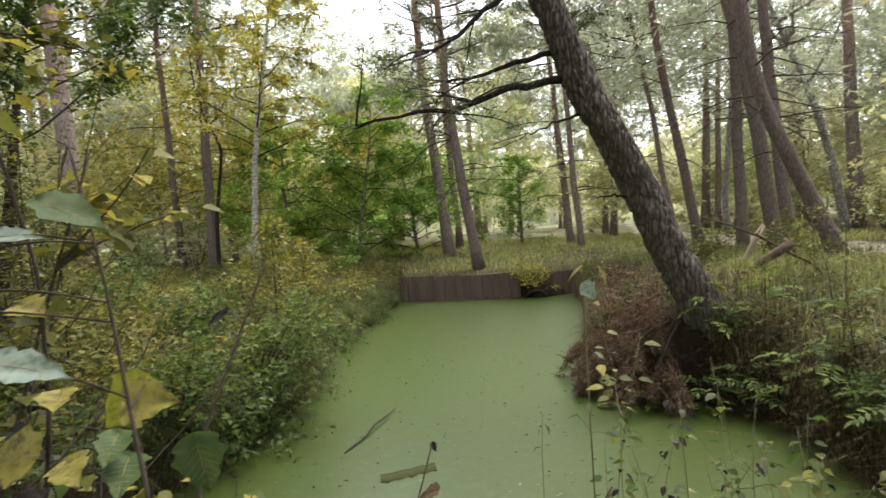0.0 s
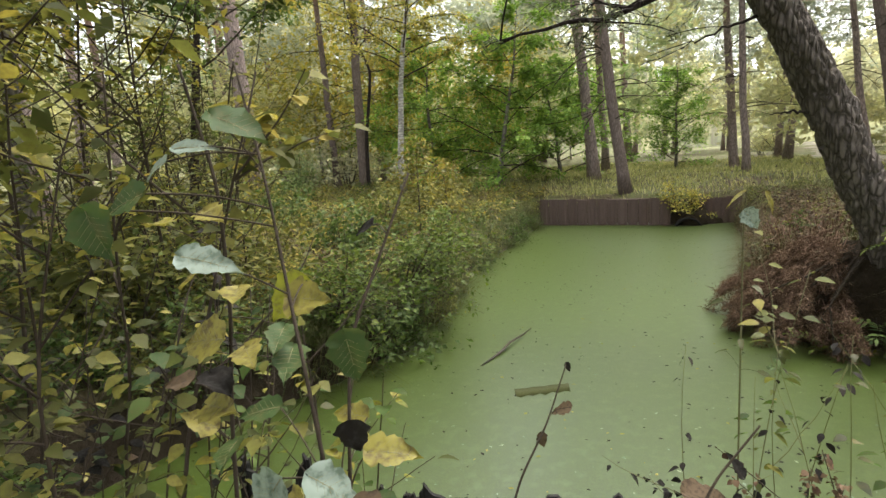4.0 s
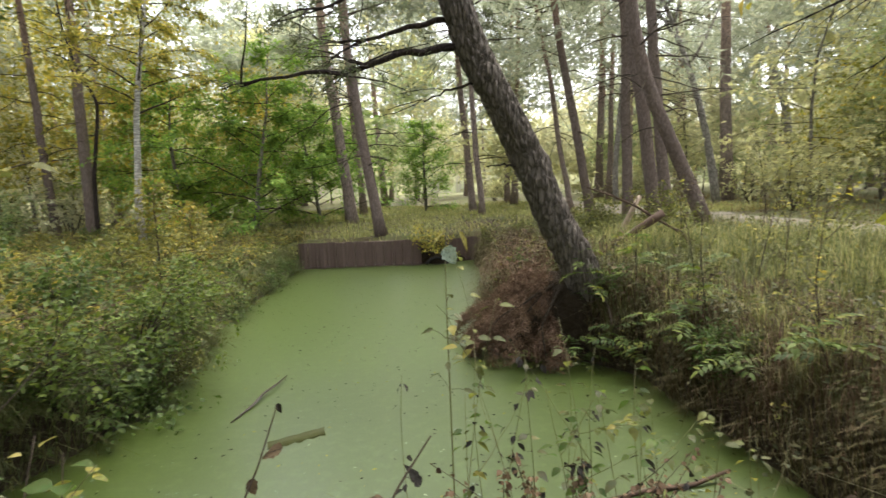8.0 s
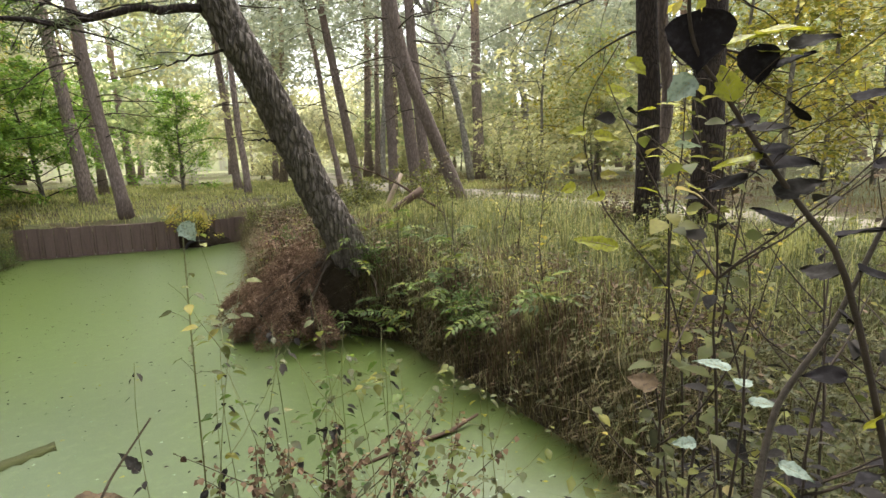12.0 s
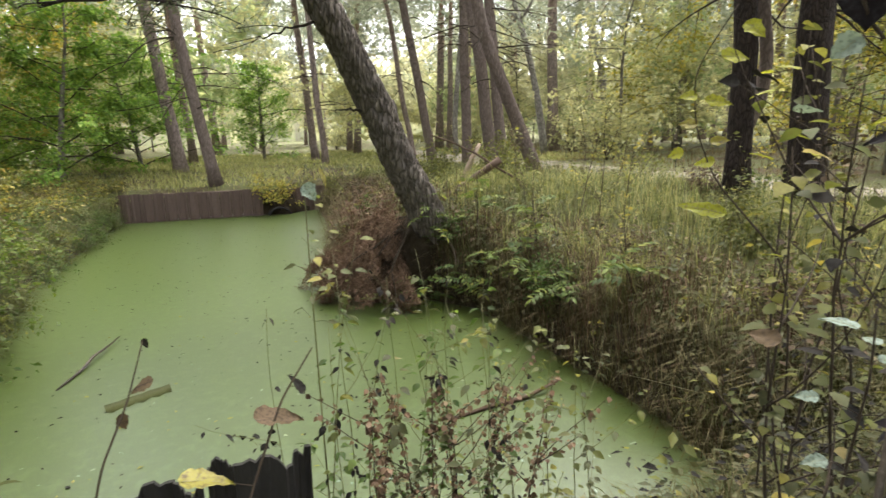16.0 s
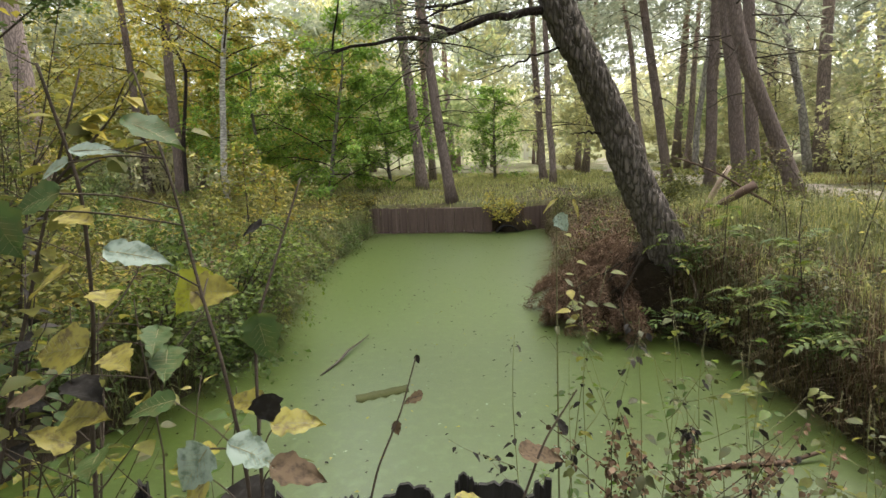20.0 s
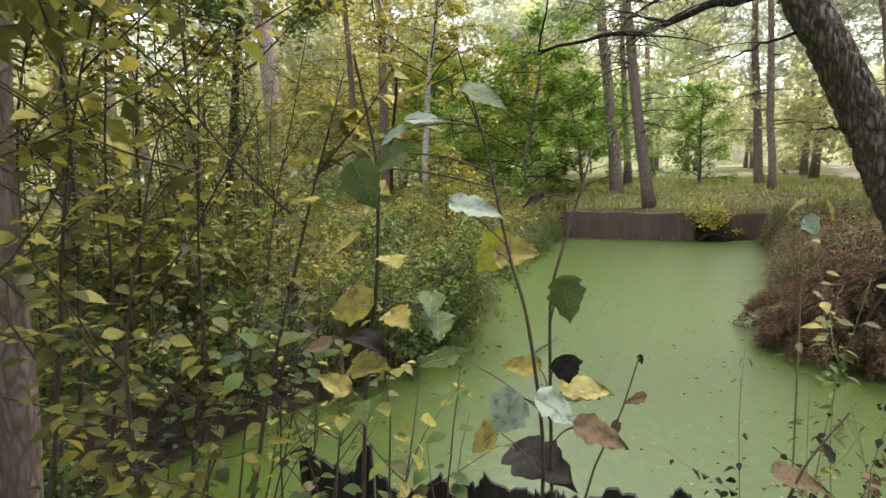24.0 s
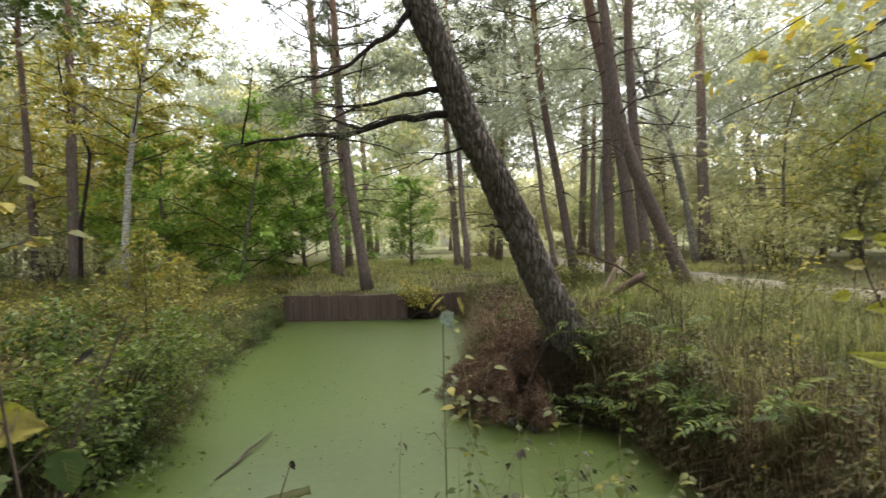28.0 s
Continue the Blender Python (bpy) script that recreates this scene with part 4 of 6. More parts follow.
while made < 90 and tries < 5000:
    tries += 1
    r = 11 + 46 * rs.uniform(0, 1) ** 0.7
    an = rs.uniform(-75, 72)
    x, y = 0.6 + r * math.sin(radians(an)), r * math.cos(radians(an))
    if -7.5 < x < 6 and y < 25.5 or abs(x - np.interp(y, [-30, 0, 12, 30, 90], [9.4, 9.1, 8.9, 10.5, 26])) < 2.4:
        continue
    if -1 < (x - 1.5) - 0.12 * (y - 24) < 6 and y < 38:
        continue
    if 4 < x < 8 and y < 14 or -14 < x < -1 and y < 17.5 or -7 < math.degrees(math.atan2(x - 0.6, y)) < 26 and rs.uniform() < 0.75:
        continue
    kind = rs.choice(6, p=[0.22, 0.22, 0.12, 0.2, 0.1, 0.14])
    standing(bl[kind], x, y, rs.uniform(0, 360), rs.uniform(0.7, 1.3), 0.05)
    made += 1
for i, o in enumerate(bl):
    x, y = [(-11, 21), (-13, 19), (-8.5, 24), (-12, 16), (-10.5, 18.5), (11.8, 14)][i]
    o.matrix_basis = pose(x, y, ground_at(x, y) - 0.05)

# yellow saplings on the left bank, an overhanging oak, and yellow trees beyond the track
for i, (x, y, h, n_) in enumerate([(-2.5, 8.8, 1.75, 900), (-2.7, 10.9, 1.3, 600), (-6.6, 10.2, 2.6, 1300), (-8.2, 12.5, 3.0, 1300), (-3.9, 14.6, 1.3, 700)]):
    broadleaf("yellow_sapling", x, y, h, 0.018, 70 + i, L_YELLOW_SHADE, n_, 0.7, 0.075, 0.2, TWIG, label="bushy sapling with bright yellow-green leaves on the bank", group="saplings")
broadleaf("oak_tree", -4.7, 6.2, 7.5, 0.07, 80, L_DEEP, 12000, 2.6, 0.085, 0.36, BARK_DARK, label="dark oak on the bank with deep green overhanging leaves", lean=(0.5, 0.3))
for i, (x, y, h) in enumerate([(12.0, 6.5, 6.5), (13.8, 8.8, 7.5), (16.5, 8.0, 8.0), (14.5, 5.0, 7.0), (12.5, 3.2, 5.0)]):
    broadleaf("yellow_tree", x, y, h, 0.07, 90 + i, L_YELLOW, 4200, 2.1, 0.125, 0.12, BARK_GREY, label="young tree with golden autumn leaves beyond the track", group="golden trees")

# crowns along the near bank; those behind and overhead are unseen, added as shade
for i, (x, y, h, lf) in enumerate([(-4.6, 3.3, 7.5, L_SHOOT), (-3.9, 0.9, 7.5, L_OLIVE), (-4.6, 2.4, 8.0, L_OLIVE), (-5.5, 4.6, 8.5, L_YELLOW), (-3.4, -0.6, 8.5, L_OLIVE), (-1.0, -3.2, 9.0, L_OLIVE), (3.6, -2.6, 9.0, L_OLIVE), (5.6, -0.6, 8.5, L_YELLOW), (1.2, -5.0, 10.0, L_GREEN), (8.4, -0.6, 8.0, L_OLIVE), (1.0, -2.2, 10.5, L_OLIVE)]):
    broadleaf("bank_tree", x, y, h, 0.1, 110 + i, lf, (9500, 11000, 11000, 9500, 9000)[i] if i < 5 else 10000, 2.9 if i < 5 else 3.7, 0.105 if i < 4 or i == 7 else 0.15, 0.3, BARK_GREY, label="leafy autumn tree with thin grey trunk, added to shade the bank", group="bank trees")


def bare_tree(x, y, height, radius, seed, fork=0.5):
    rng = np.random.RandomState(seed)
    t = thing("bare_tree", "pale grey leafless tree with crooked branches", "tree", pose(x, y, ground_at(x, y) - 0.1), "bare trees")
    ln = curve_pts((0, 0, 0), (-0.05, 0, 1), height, 14, (0, 0, 0.1), 0.05, rng)
    b = Build()
    b.tube(ln, radius * np.linspace(1, 0.25, 15), 9, 0.04, seed)
    part("trunk", b, BARK_PALE, t)
    for i in range(14):
        a = rng.randint(int(14 * fork), 14)
        an = i * 2.4
        br = curve_pts(ln[a], (math.cos(an), math.sin(an), rng.uniform(0.5, 1.2)), rng.uniform(1.2, 3.0), 7, (0, 0, 0.3), 0.16, rng)
        bb_ = Build()
        bb_.tube(br, radius * np.linspace(0.4, 0.1, 8), 5)
        for j in range(4):
            bb_.tube(curve_pts(br[rng.randint(2, 8)], rng.normal(0, 1, 3) + (0, 0, 0.8), rng.uniform(0.5, 1.2), 5, (0, 0, 0), 0.15, rng), radius * np.linspace(0.14, 0.05, 6), 4, caps=False)
        part("branch", bb_, BARK_PALE, t)
    return t


bare_tree(13.7, 20.5, 11, 0.17, 900, 0.45)
bare_tree(25.0, 30.8, 17, 0.26, 901, 0.6)
bare_tree(11.2, 24.0, 12, 0.14, 902, 0.5)

fork_ = Build()
fork_.tube(fine_line([(6.83, 5.2, 2.0), (7.02, 5.2, 2.3), (7.08, 5.2, 2.8), (6.98, 5.25, 3.5), (7.0, 5.3, 5.0), (7.1, 5.4, 8.0)], 30), np.linspace(0.09, 0.05, 30), 10, 0.04, 3)
fork_tree = thing("forked_stem", "reddish second stem growing up beside the dark pine", "tree")
part("stem", fork_, BARK_PINE, fork_tree)

# ---- distant wood: crowns in loose clumps, thinning out towards the sky ----
def far_crowns(name, label, material, seed, trees, r0, r1, base, top, wide, clumps, per, size, thin, an0=-78, an1=74, puff=0.5, level=0.55):
    """Crowns of many trees: clumps of small blades round points within each crown."""
    rng = np.random.RandomState(seed)
    b = Build()
    an = rng.uniform(an0, an1, trees)
    r = np.sqrt(rng.uniform(r0 ** 2, r1 ** 2, trees))
    hi = rng.uniform(top[0], top[1], trees)
    lo = rng.uniform(base[0], base[1], trees)
    stay = ~((an > -2) & (an < 13) & (rng.uniform(0, 1, trees) < 0.6) & (hi < 16))
    an, r, hi, lo = an[stay], r[stay], hi[stay], lo[stay]
    trees = len(an)
    low_sky = (an > -13) & (an < 3) | (an > 36) & (an < 40)
    hi = np.where(low_sky, np.minimum(hi, 2 + r * rng.uniform(0.24, 0.42, trees)), hi)
    lo = np.minimum(lo, hi - 1.0)
    c = np.stack([0.6 + r * np.sin(np.radians(an)), r * np.cos(np.radians(an))], 1)
    u = rng.uniform(0, 1, (trees, clumps))
    turn = rng.uniform(0, 2 * math.pi, (trees, clumps))
    out_ = wide * np.sqrt(rng.uniform(0, 1, (trees, clumps))) * (1.05 - 0.6 * u) * rng.uniform(0.7, 1.3, (trees, 1))
    mid = np.stack([c[:, :1] + out_ * np.cos(turn), c[:, 1:] + out_ * np.sin(turn), lo[:, None] + (hi - lo)[:, None] * u], 2).reshape(-1, 1, 3)
    spread = puff * rng.uniform(0.5, 1.5, (len(mid), 1, 1)) * np.array([1.0, 1.0, level])
    pos = (mid + rng.normal(0, 1, (len(mid), per, 3)) * spread).reshape(-1, 3)
    pos[:, 2] = np.maximum(pos[:, 2], 1.0)
    n = len(pos)
    d = rng.normal(0, 1, (n, 3)) * (1, 1, 0.6)
    d /= np.linalg.norm(d, axis=1)[:, None]
    side = np.cross(d, rng.normal(0, 1, (n, 3)) * (0.5, 0.5, 1))
    side /= np.linalg.norm(side, axis=1)[:, None] + 1e-9
    ls = (size * rng.uniform(0.6, 1.4, n))[:, None]
    b.put(np.stack([pos - side * ls * thin * 0.5, pos + side * ls * thin * 0.5, pos + d * ls], 1).reshape(-1, 3), np.arange(n * 3).reshape(-1, 3))
    return tagged(part(name, b, material), label, "foliage", kind="stuff")


# the pale tones of these crowns are haze put into the leaf colour
far_crowns("distant_foliage", "olive-green foliage of the autumn wood", L_HAZE, 61, 70, 26, 62, (2, 4.5), (5, 11), 2.2, 20, 56, 0.30, 0.6)
far_crowns("distant_foliage", "yellow foliage of the autumn wood", L_HAZE_YELLOW, 62, 62, 22, 58, (1.5, 4), (5, 12), 2.0, 20, 56, 0.28, 0.6, -78, 8)
far_crowns("distant_foliage", "yellow foliage beyond the track", L_HAZE_YELLOW, 66, 14, 22, 58, (1.2, 3), (4, 8), 1.8, 18, 56, 0.28, 0.6, 8, 74)
far_crowns("distant_foliage", "green foliage of the wood", L_HAZE_GREEN, 63, 64, 26, 62, (1.5, 4), (5, 10), 2.2, 20, 56, 0.30, 0.6)
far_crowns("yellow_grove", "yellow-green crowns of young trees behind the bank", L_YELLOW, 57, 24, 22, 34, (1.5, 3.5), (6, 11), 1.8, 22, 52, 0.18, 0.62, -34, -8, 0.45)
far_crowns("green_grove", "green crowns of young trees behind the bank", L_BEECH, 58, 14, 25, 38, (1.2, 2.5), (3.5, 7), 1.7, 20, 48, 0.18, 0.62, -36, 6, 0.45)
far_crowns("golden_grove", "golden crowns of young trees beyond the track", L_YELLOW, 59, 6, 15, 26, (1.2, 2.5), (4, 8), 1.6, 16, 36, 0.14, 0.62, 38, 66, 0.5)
far_crowns("distant_needles", "grey-green needle foliage of distant pines", N_HAZE, 64, 150, 32, 74, (5, 10), (14, 24), 2.6, 20, 50, 0.40, 0.30, puff=0.55, level=0.4)
far_crowns("high_needles", "grey-green needle crowns of the tall pines", N_HAZE, 67, 108, 20, 46, (5, 9), (12, 20), 2.2, 22, 60, 0.30, 0.26, puff=0.45, level=0.4)
far_crowns("high_needles", "grey-green needle boughs of the pines beyond the track", N_HAZE, 68, 76, 17, 40, (5, 8), (11, 17), 2.2, 22, 56, 0.26, 0.26, 3, 64, 0.45, 0.4)
far_crowns("distant_edge", "far edge of the wood behind all trunks, pale with painted haze", L_HAZE, 65, 120, 64, 92, (3, 6), (10, 17), 3.4, 20, 20, 0.75, 0.6, puff=1.0)

# the farthest trees as one rim, haze painted in its colour and faintly glowing
haze, ht_, hb_ = nodes("hazy_far_wood")
hv_ = coords(ht_)
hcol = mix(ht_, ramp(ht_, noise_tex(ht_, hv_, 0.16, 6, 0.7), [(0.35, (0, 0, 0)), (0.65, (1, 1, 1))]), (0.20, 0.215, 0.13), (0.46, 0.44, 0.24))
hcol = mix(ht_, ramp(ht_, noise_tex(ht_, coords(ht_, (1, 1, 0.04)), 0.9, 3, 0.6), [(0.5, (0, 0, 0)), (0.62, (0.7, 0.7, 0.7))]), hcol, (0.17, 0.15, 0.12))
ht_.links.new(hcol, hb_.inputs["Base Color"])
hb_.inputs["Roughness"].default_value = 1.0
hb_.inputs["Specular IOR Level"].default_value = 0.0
# emission added in place of skylit haze
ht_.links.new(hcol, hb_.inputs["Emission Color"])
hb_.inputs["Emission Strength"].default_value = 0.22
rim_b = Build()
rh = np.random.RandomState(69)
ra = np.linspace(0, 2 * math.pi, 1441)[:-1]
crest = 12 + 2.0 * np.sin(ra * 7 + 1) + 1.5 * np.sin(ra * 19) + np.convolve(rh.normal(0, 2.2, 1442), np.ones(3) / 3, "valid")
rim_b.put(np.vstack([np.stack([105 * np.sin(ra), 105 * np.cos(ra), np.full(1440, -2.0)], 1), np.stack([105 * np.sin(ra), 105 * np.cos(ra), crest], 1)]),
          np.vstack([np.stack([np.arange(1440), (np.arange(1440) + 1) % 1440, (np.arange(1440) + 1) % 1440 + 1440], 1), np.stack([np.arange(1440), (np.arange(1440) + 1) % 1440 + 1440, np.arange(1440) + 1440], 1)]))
tagged(part("backdrop", rim_b, haze), "rim of the farthest trees with painted haze and a faint glow", "woods", kind="structure")


# ---- grass and litter ----
def blades(b, x, y, z, height, width, rng, droop=0.5, side=None):
    """Bent grass blades of three triangles each."""
    n = len(x)
    an = rng.uniform(0, 2 * math.pi, n)
    out = np.stack([np.cos(an), np.sin(an), np.zeros(n)], 1)
    if side is not None:
        out = out * 0.6 + side
    base = np.stack([x, y, z], 1)
    h = (height * rng.uniform(0.5, 1.35, n))[:, None]
    bend = (droop * rng.uniform(0.3, 1.6, n))[:, None]
    up = np.array([0, 0, 1.0])
    mid = base + up * h * 0.55 + out * h * bend * 0.25
    tip = base + up * h * (1.0 - 0.45 * bend) + out * h * bend * 0.85
    perp = np.cross(out, up)
    perp = perp / (np.linalg.norm(perp, axis=1)[:, None] + 1e-9) * (width * rng.uniform(0.6, 1.4, n))[:, None] * 0.5
    v = np.stack([base - perp, base + perp, mid - perp * 0.8, mid + perp * 0.8, tip], 1).reshape(-1, 3)
    f = np.array([[0, 1, 3], [0, 3, 2], [2, 3, 4]])
    b.put(v, (np.arange(n)[:, None, None] * 5 + f[None]).reshape(-1, 3))


def scatter(n, x0, x1, y0, y1, rng, keep, clump=0.0):
    x, y = rng.uniform(x0, x1, n), rng.uniform(y0, y1, n)
    if clump:
        k = max(8, int(n / 40))
        cx, cy = rng.uniform(x0, x1, k), rng.uniform(y0, y1, k)
        i = rng.randint(0, k, n)
        x, y = cx[i] + rng.normal(0, clump, n), cy[i] + rng.normal(0, clump, n)
    ok = keep(x, y)
    return x[ok], y[ok]


def meadow(name, label, material, seed, n, box, height, width, keep, droop=0.5, clump=0.0, side=None):
    rng = np.random.RandomState(seed)
    x, y = scatter(n, *box, rng, keep, clump)
    b = Build()
    blades(b, x, y, land(x, y) - 0.02, height, width, rng, droop, side)
    return tagged(part(name, b, material), label, "grass", kind="stuff")


def off_road(x, y):
    return np.abs(x - np.interp(y, [-30, 0, 12, 30, 90], [9.4, 9.1, 8.9, 10.5, 26])) > 1.45


meadow("dry_grass", "tall dry brown grass hanging over the pond bank", GRASS_BANK, 71, 40000, (2.0, 6.2, 1.2, 15.5), 0.28, 0.007,
       lambda x, y: (outside(x, y) > 0.0) & (outside(x, y) < 1.2), 0.95, 0.2, np.array([-0.3, 0, 0]))
meadow("green_grass", "green grass among the dry stalks on the bank", GRASS_GREEN, 72, 66000, (2.6, 8.6, 0.2, 16.0), 0.26, 0.008,
       lambda x, y: (outside(x, y) > 0.3) & off_road(x, y), 1.2, 0.22)
meadow("green_grass", "short grass of the clearing behind the sheet piling", GRASS_PALE, 73, 46000, (-9, 14, 15.8, 34), 0.2, 0.018,
       lambda x, y: (outside(x, y) > 0.1) & off_road(x, y), 0.7, 0.45)
meadow("dry_grass", "straw-coloured grass of the forest floor", GRASS_DRY, 74, 22000, (-14, 20, 4, 34), 0.26, 0.012,
       lambda x, y: (outside(x, y) > 0.4) & off_road(x, y) & ((y < 15.7) | (np.abs(x - 1) > 8)), 0.7, 0.5)
meadow("green_grass", "grass on the near bank around the old piling", GRASS_GREEN, 75, 9000, (-3.4, 4.5, 0.3, 2.4), 0.24, 0.006,
       lambda x, y: (outside(x, y) > -0.02) & (y > 0.7 + 0.2 * np.abs(x - 0.6)), 0.8, 0.15)


meadow("tall_grass", "tall olive grass on the bank towards the track", GRASS_GREEN, 76, 13000, (4.0, 7.8, 3.0, 15.0), 0.36, 0.007,
       lambda x, y: outside(x, y) > 0.7, 0.6, 0.3)


meadow("dry_grass", "thin straw-coloured grass of the near bank", GRASS_BANK, 79, 16000, (1.2, 5.4, 0.2, 2.6), 0.26, 0.005,
       lambda x, y: (outside(x, y) > 0.0) & (x + 0.5 * y > 1.9), 0.9, 0.16)
meadow("green_grass", "soft green grass of the near bank", GRASS_GREEN, 70, 22000, (1.2, 5.4, 0.2, 2.6), 0.24, 0.005,
       lambda x, y: (outside(x, y) > 0.0) & (x + 0.5 * y > 1.9), 1.2, 0.16)
meadow("dry_grass", "straw and reddish grass among the herbs of the bank", GRASS_BANK, 80, 20000, (-12, -1.5, 4.0, 17), 0.4, 0.010,
       lambda x, y: outside(x, y) > 0.3, 0.8, 0.3)
meadow("dead_bracken", "reddish-brown dead bracken in clumps on the bank", FERN_RED, 205, 9000, (2.3, 5.0, 7.3, 11.5), 0.42, 0.010,
       lambda x, y: (outside(x, y) > 0.05) & (outside(x, y) < 1.6), 0.8, 0.16)
meadow("dead_bracken", "reddish-brown withered stalks in clumps above the water", FERN_RED, 206, 7000, (3.2, 5.2, 2.2, 6.8), 0.34, 0.007,
       lambda x, y: (outside(x, y) > 0.0) & (outside(x, y) < 1.3), 0.9, 0.12, np.array([-0.2, 0, 0]))
meadow("straw_tufts", "pale straw tufts standing among the green grass", GRASS_PALE, 207, 7000, (3.5, 7.0, 2.0, 10.0), 0.42, 0.005,
       lambda x, y: outside(x, y) > 0.25, 0.5, 0.14)
meadow("bank_fringe", "long withered grass hanging down to the duckweed", GRASS_BANK, 77, 60000, (1.9, 4.4, 1.8, 15.5), 0.31, 0.006,
       lambda x, y: (outside(x, y) > -0.1) & (outside(x, y) < 0.3), 1.15, 0.1, np.array([-0.4, 0, 0]))
meadow("bank_fringe", "dark grass hanging over the undercut bank", GRASS_GREEN, 78, 22000, (-3.4, -1.2, 4.4, 15.5), 0.32, 0.008,
       lambda x, y: (outside(x, y) > -0.1) & (outside(x, y) < 0.3), 1.4, 0.1, np.array([0.5, 0, 0]))


def herbs(name, label, material, seed, plants, box, tall, size, keep):
    """Low leafy plants: leaves round short stalks."""
    rng = np.random.RandomState(seed)
    x, y = scatter(plants, *box, rng, keep)
    k, per = len(x), 16
    h = rng.uniform(0.25, 1.0, (k, per)) * tall * rng.uniform(0.5, 1.2, (k, 1))
    an = rng.uniform(0, 2 * math.pi, (k, per))
    rad = rng.uniform(0.02, 0.10, (k, per))
    pos = np.stack([x[:, None] + rad * np.cos(an), y[:, None] + rad * np.sin(an), land(x, y)[:, None] + h], 2).reshape(-1, 3)
    n = len(pos)
    way = np.stack([np.cos(an).ravel(), np.sin(an).ravel(), rng.uniform(-0.7, 0.25, n)], 1)
    ls = size * rng.uniform(0.5, 1.4, n)
    b = Build()
    b.leaves(pos, way, np.array([0, 0, 1.0]) + rng.normal(0, 0.4, (n, 3)), ls, ls * 0.5, 0.2)
    return tagged(part(name, b, material), label, "herbs", kind="stuff")


def right_bank(x, y):
    return (outside(x, y) > -0.02) & (outside(x, y) < 1.3) & (x > 1.8)


herbs("bank_herbs", "dark green leafy herbs on the bank", L_HERB, 83, 600, (1.9, 5.0, 1.6, 13.0), 0.36, 0.055, right_bank)
herbs("bank_herbs", "olive leafy herbs on the bank", L_OLIVE, 84, 550, (1.9, 7.0, 1.0, 13.0), 0.5, 0.05, lambda x, y: (outside(x, y) > 0) & (x > 1.8))
herbs("bank_herbs", "withered brown herbs on the bank", L_BROWN, 85, 420, (1.9, 5.5, 1.6, 13.0), 0.45, 0.05, right_bank)
herbs("bank_herbs", "low grey-green herbs on the near bank", L_HERB, 87, 520, (1.3, 4.6, 0.35, 2.2), 0.3, 0.036, lambda x, y: (outside(x, y) > 0.0) & (x + y > 2.0))
herbs("bank_herbs", "withered dark herbs on the near bank", L_BLACK, 88, 160, (1.4, 4.6, 0.35, 2.4), 0.4, 0.04, lambda x, y: (outside(x, y) > 0.0) & (x + y > 2.2))
herbs("bank_herbs", "dark green herbs at the foot of the thicket", L_DEEP, 86, 1500, (-4.0, -1.2, 4.2, 15.5), 0.35, 0.05, lambda x, y: (outside(x, y) > -0.02) & (outside(x, y) < 0.8))


herbs("bank_herbs", "yellowing leafy herbs covering the bank", L_SHOOT, 201, 1900, (-12, -1.4, 4.0, 17.0), 0.3, 0.09, lambda x, y: outside(x, y) > 0.25)
herbs("bank_herbs", "yellow leafy herbs covering the bank", L_YELLOW_SHADE, 204, 1500, (-12, -1.4, 5.0, 17.0), 0.38, 0.09, lambda x, y: outside(x, y) > 0.3)
herbs("bank_herbs", "green leafy herbs covering the bank", L_OLIVE, 202, 1000, (-12, -1.4, 4.0, 17.0), 0.28, 0.08, lambda x, y: outside(x, y) > 0.2)
herbs("bank_herbs", "brown withered herbs covering the bank", L_BROWN, 203, 1000, (-12, -1.4, 4.0, 17.0), 0.34, 0.06, lambda x, y: outside(x, y) > 0.3)


def litter(name, label, material, seed, n, box, size, keep):
    rng = np.random.RandomState(seed)
    x, y = scatter(n, *box, rng, keep)
    k = len(x)
    b = Build()
    ls = size * rng.uniform(0.5, 1.4, k)
    b.leaves(np.stack([x, y, land(x, y) + rng.uniform(0.005, 0.04, k)], 1), rng.normal(0, 1, (k, 3)) * (1, 1, 0.25), np.array([0, 0, 1.0]) + rng.normal(0, 0.35, (k, 3)), ls, ls * 0.7, 0.25)
    return tagged(part(name, b, material), label, "leaves", kind="stuff")


litter("fallen_leaves", "fallen brown leaves on the forest floor", L_BROWN, 81, 14000, (-9, 9, 0, 24), 0.07, lambda x, y: outside(x, y) > 0.05)
litter("fallen_leaves", "fallen yellow leaves on the forest floor", L_YELLOW, 82, 3500, (-9, 9, 0, 20), 0.06, lambda x, y: outside(x, y) > 0.05)

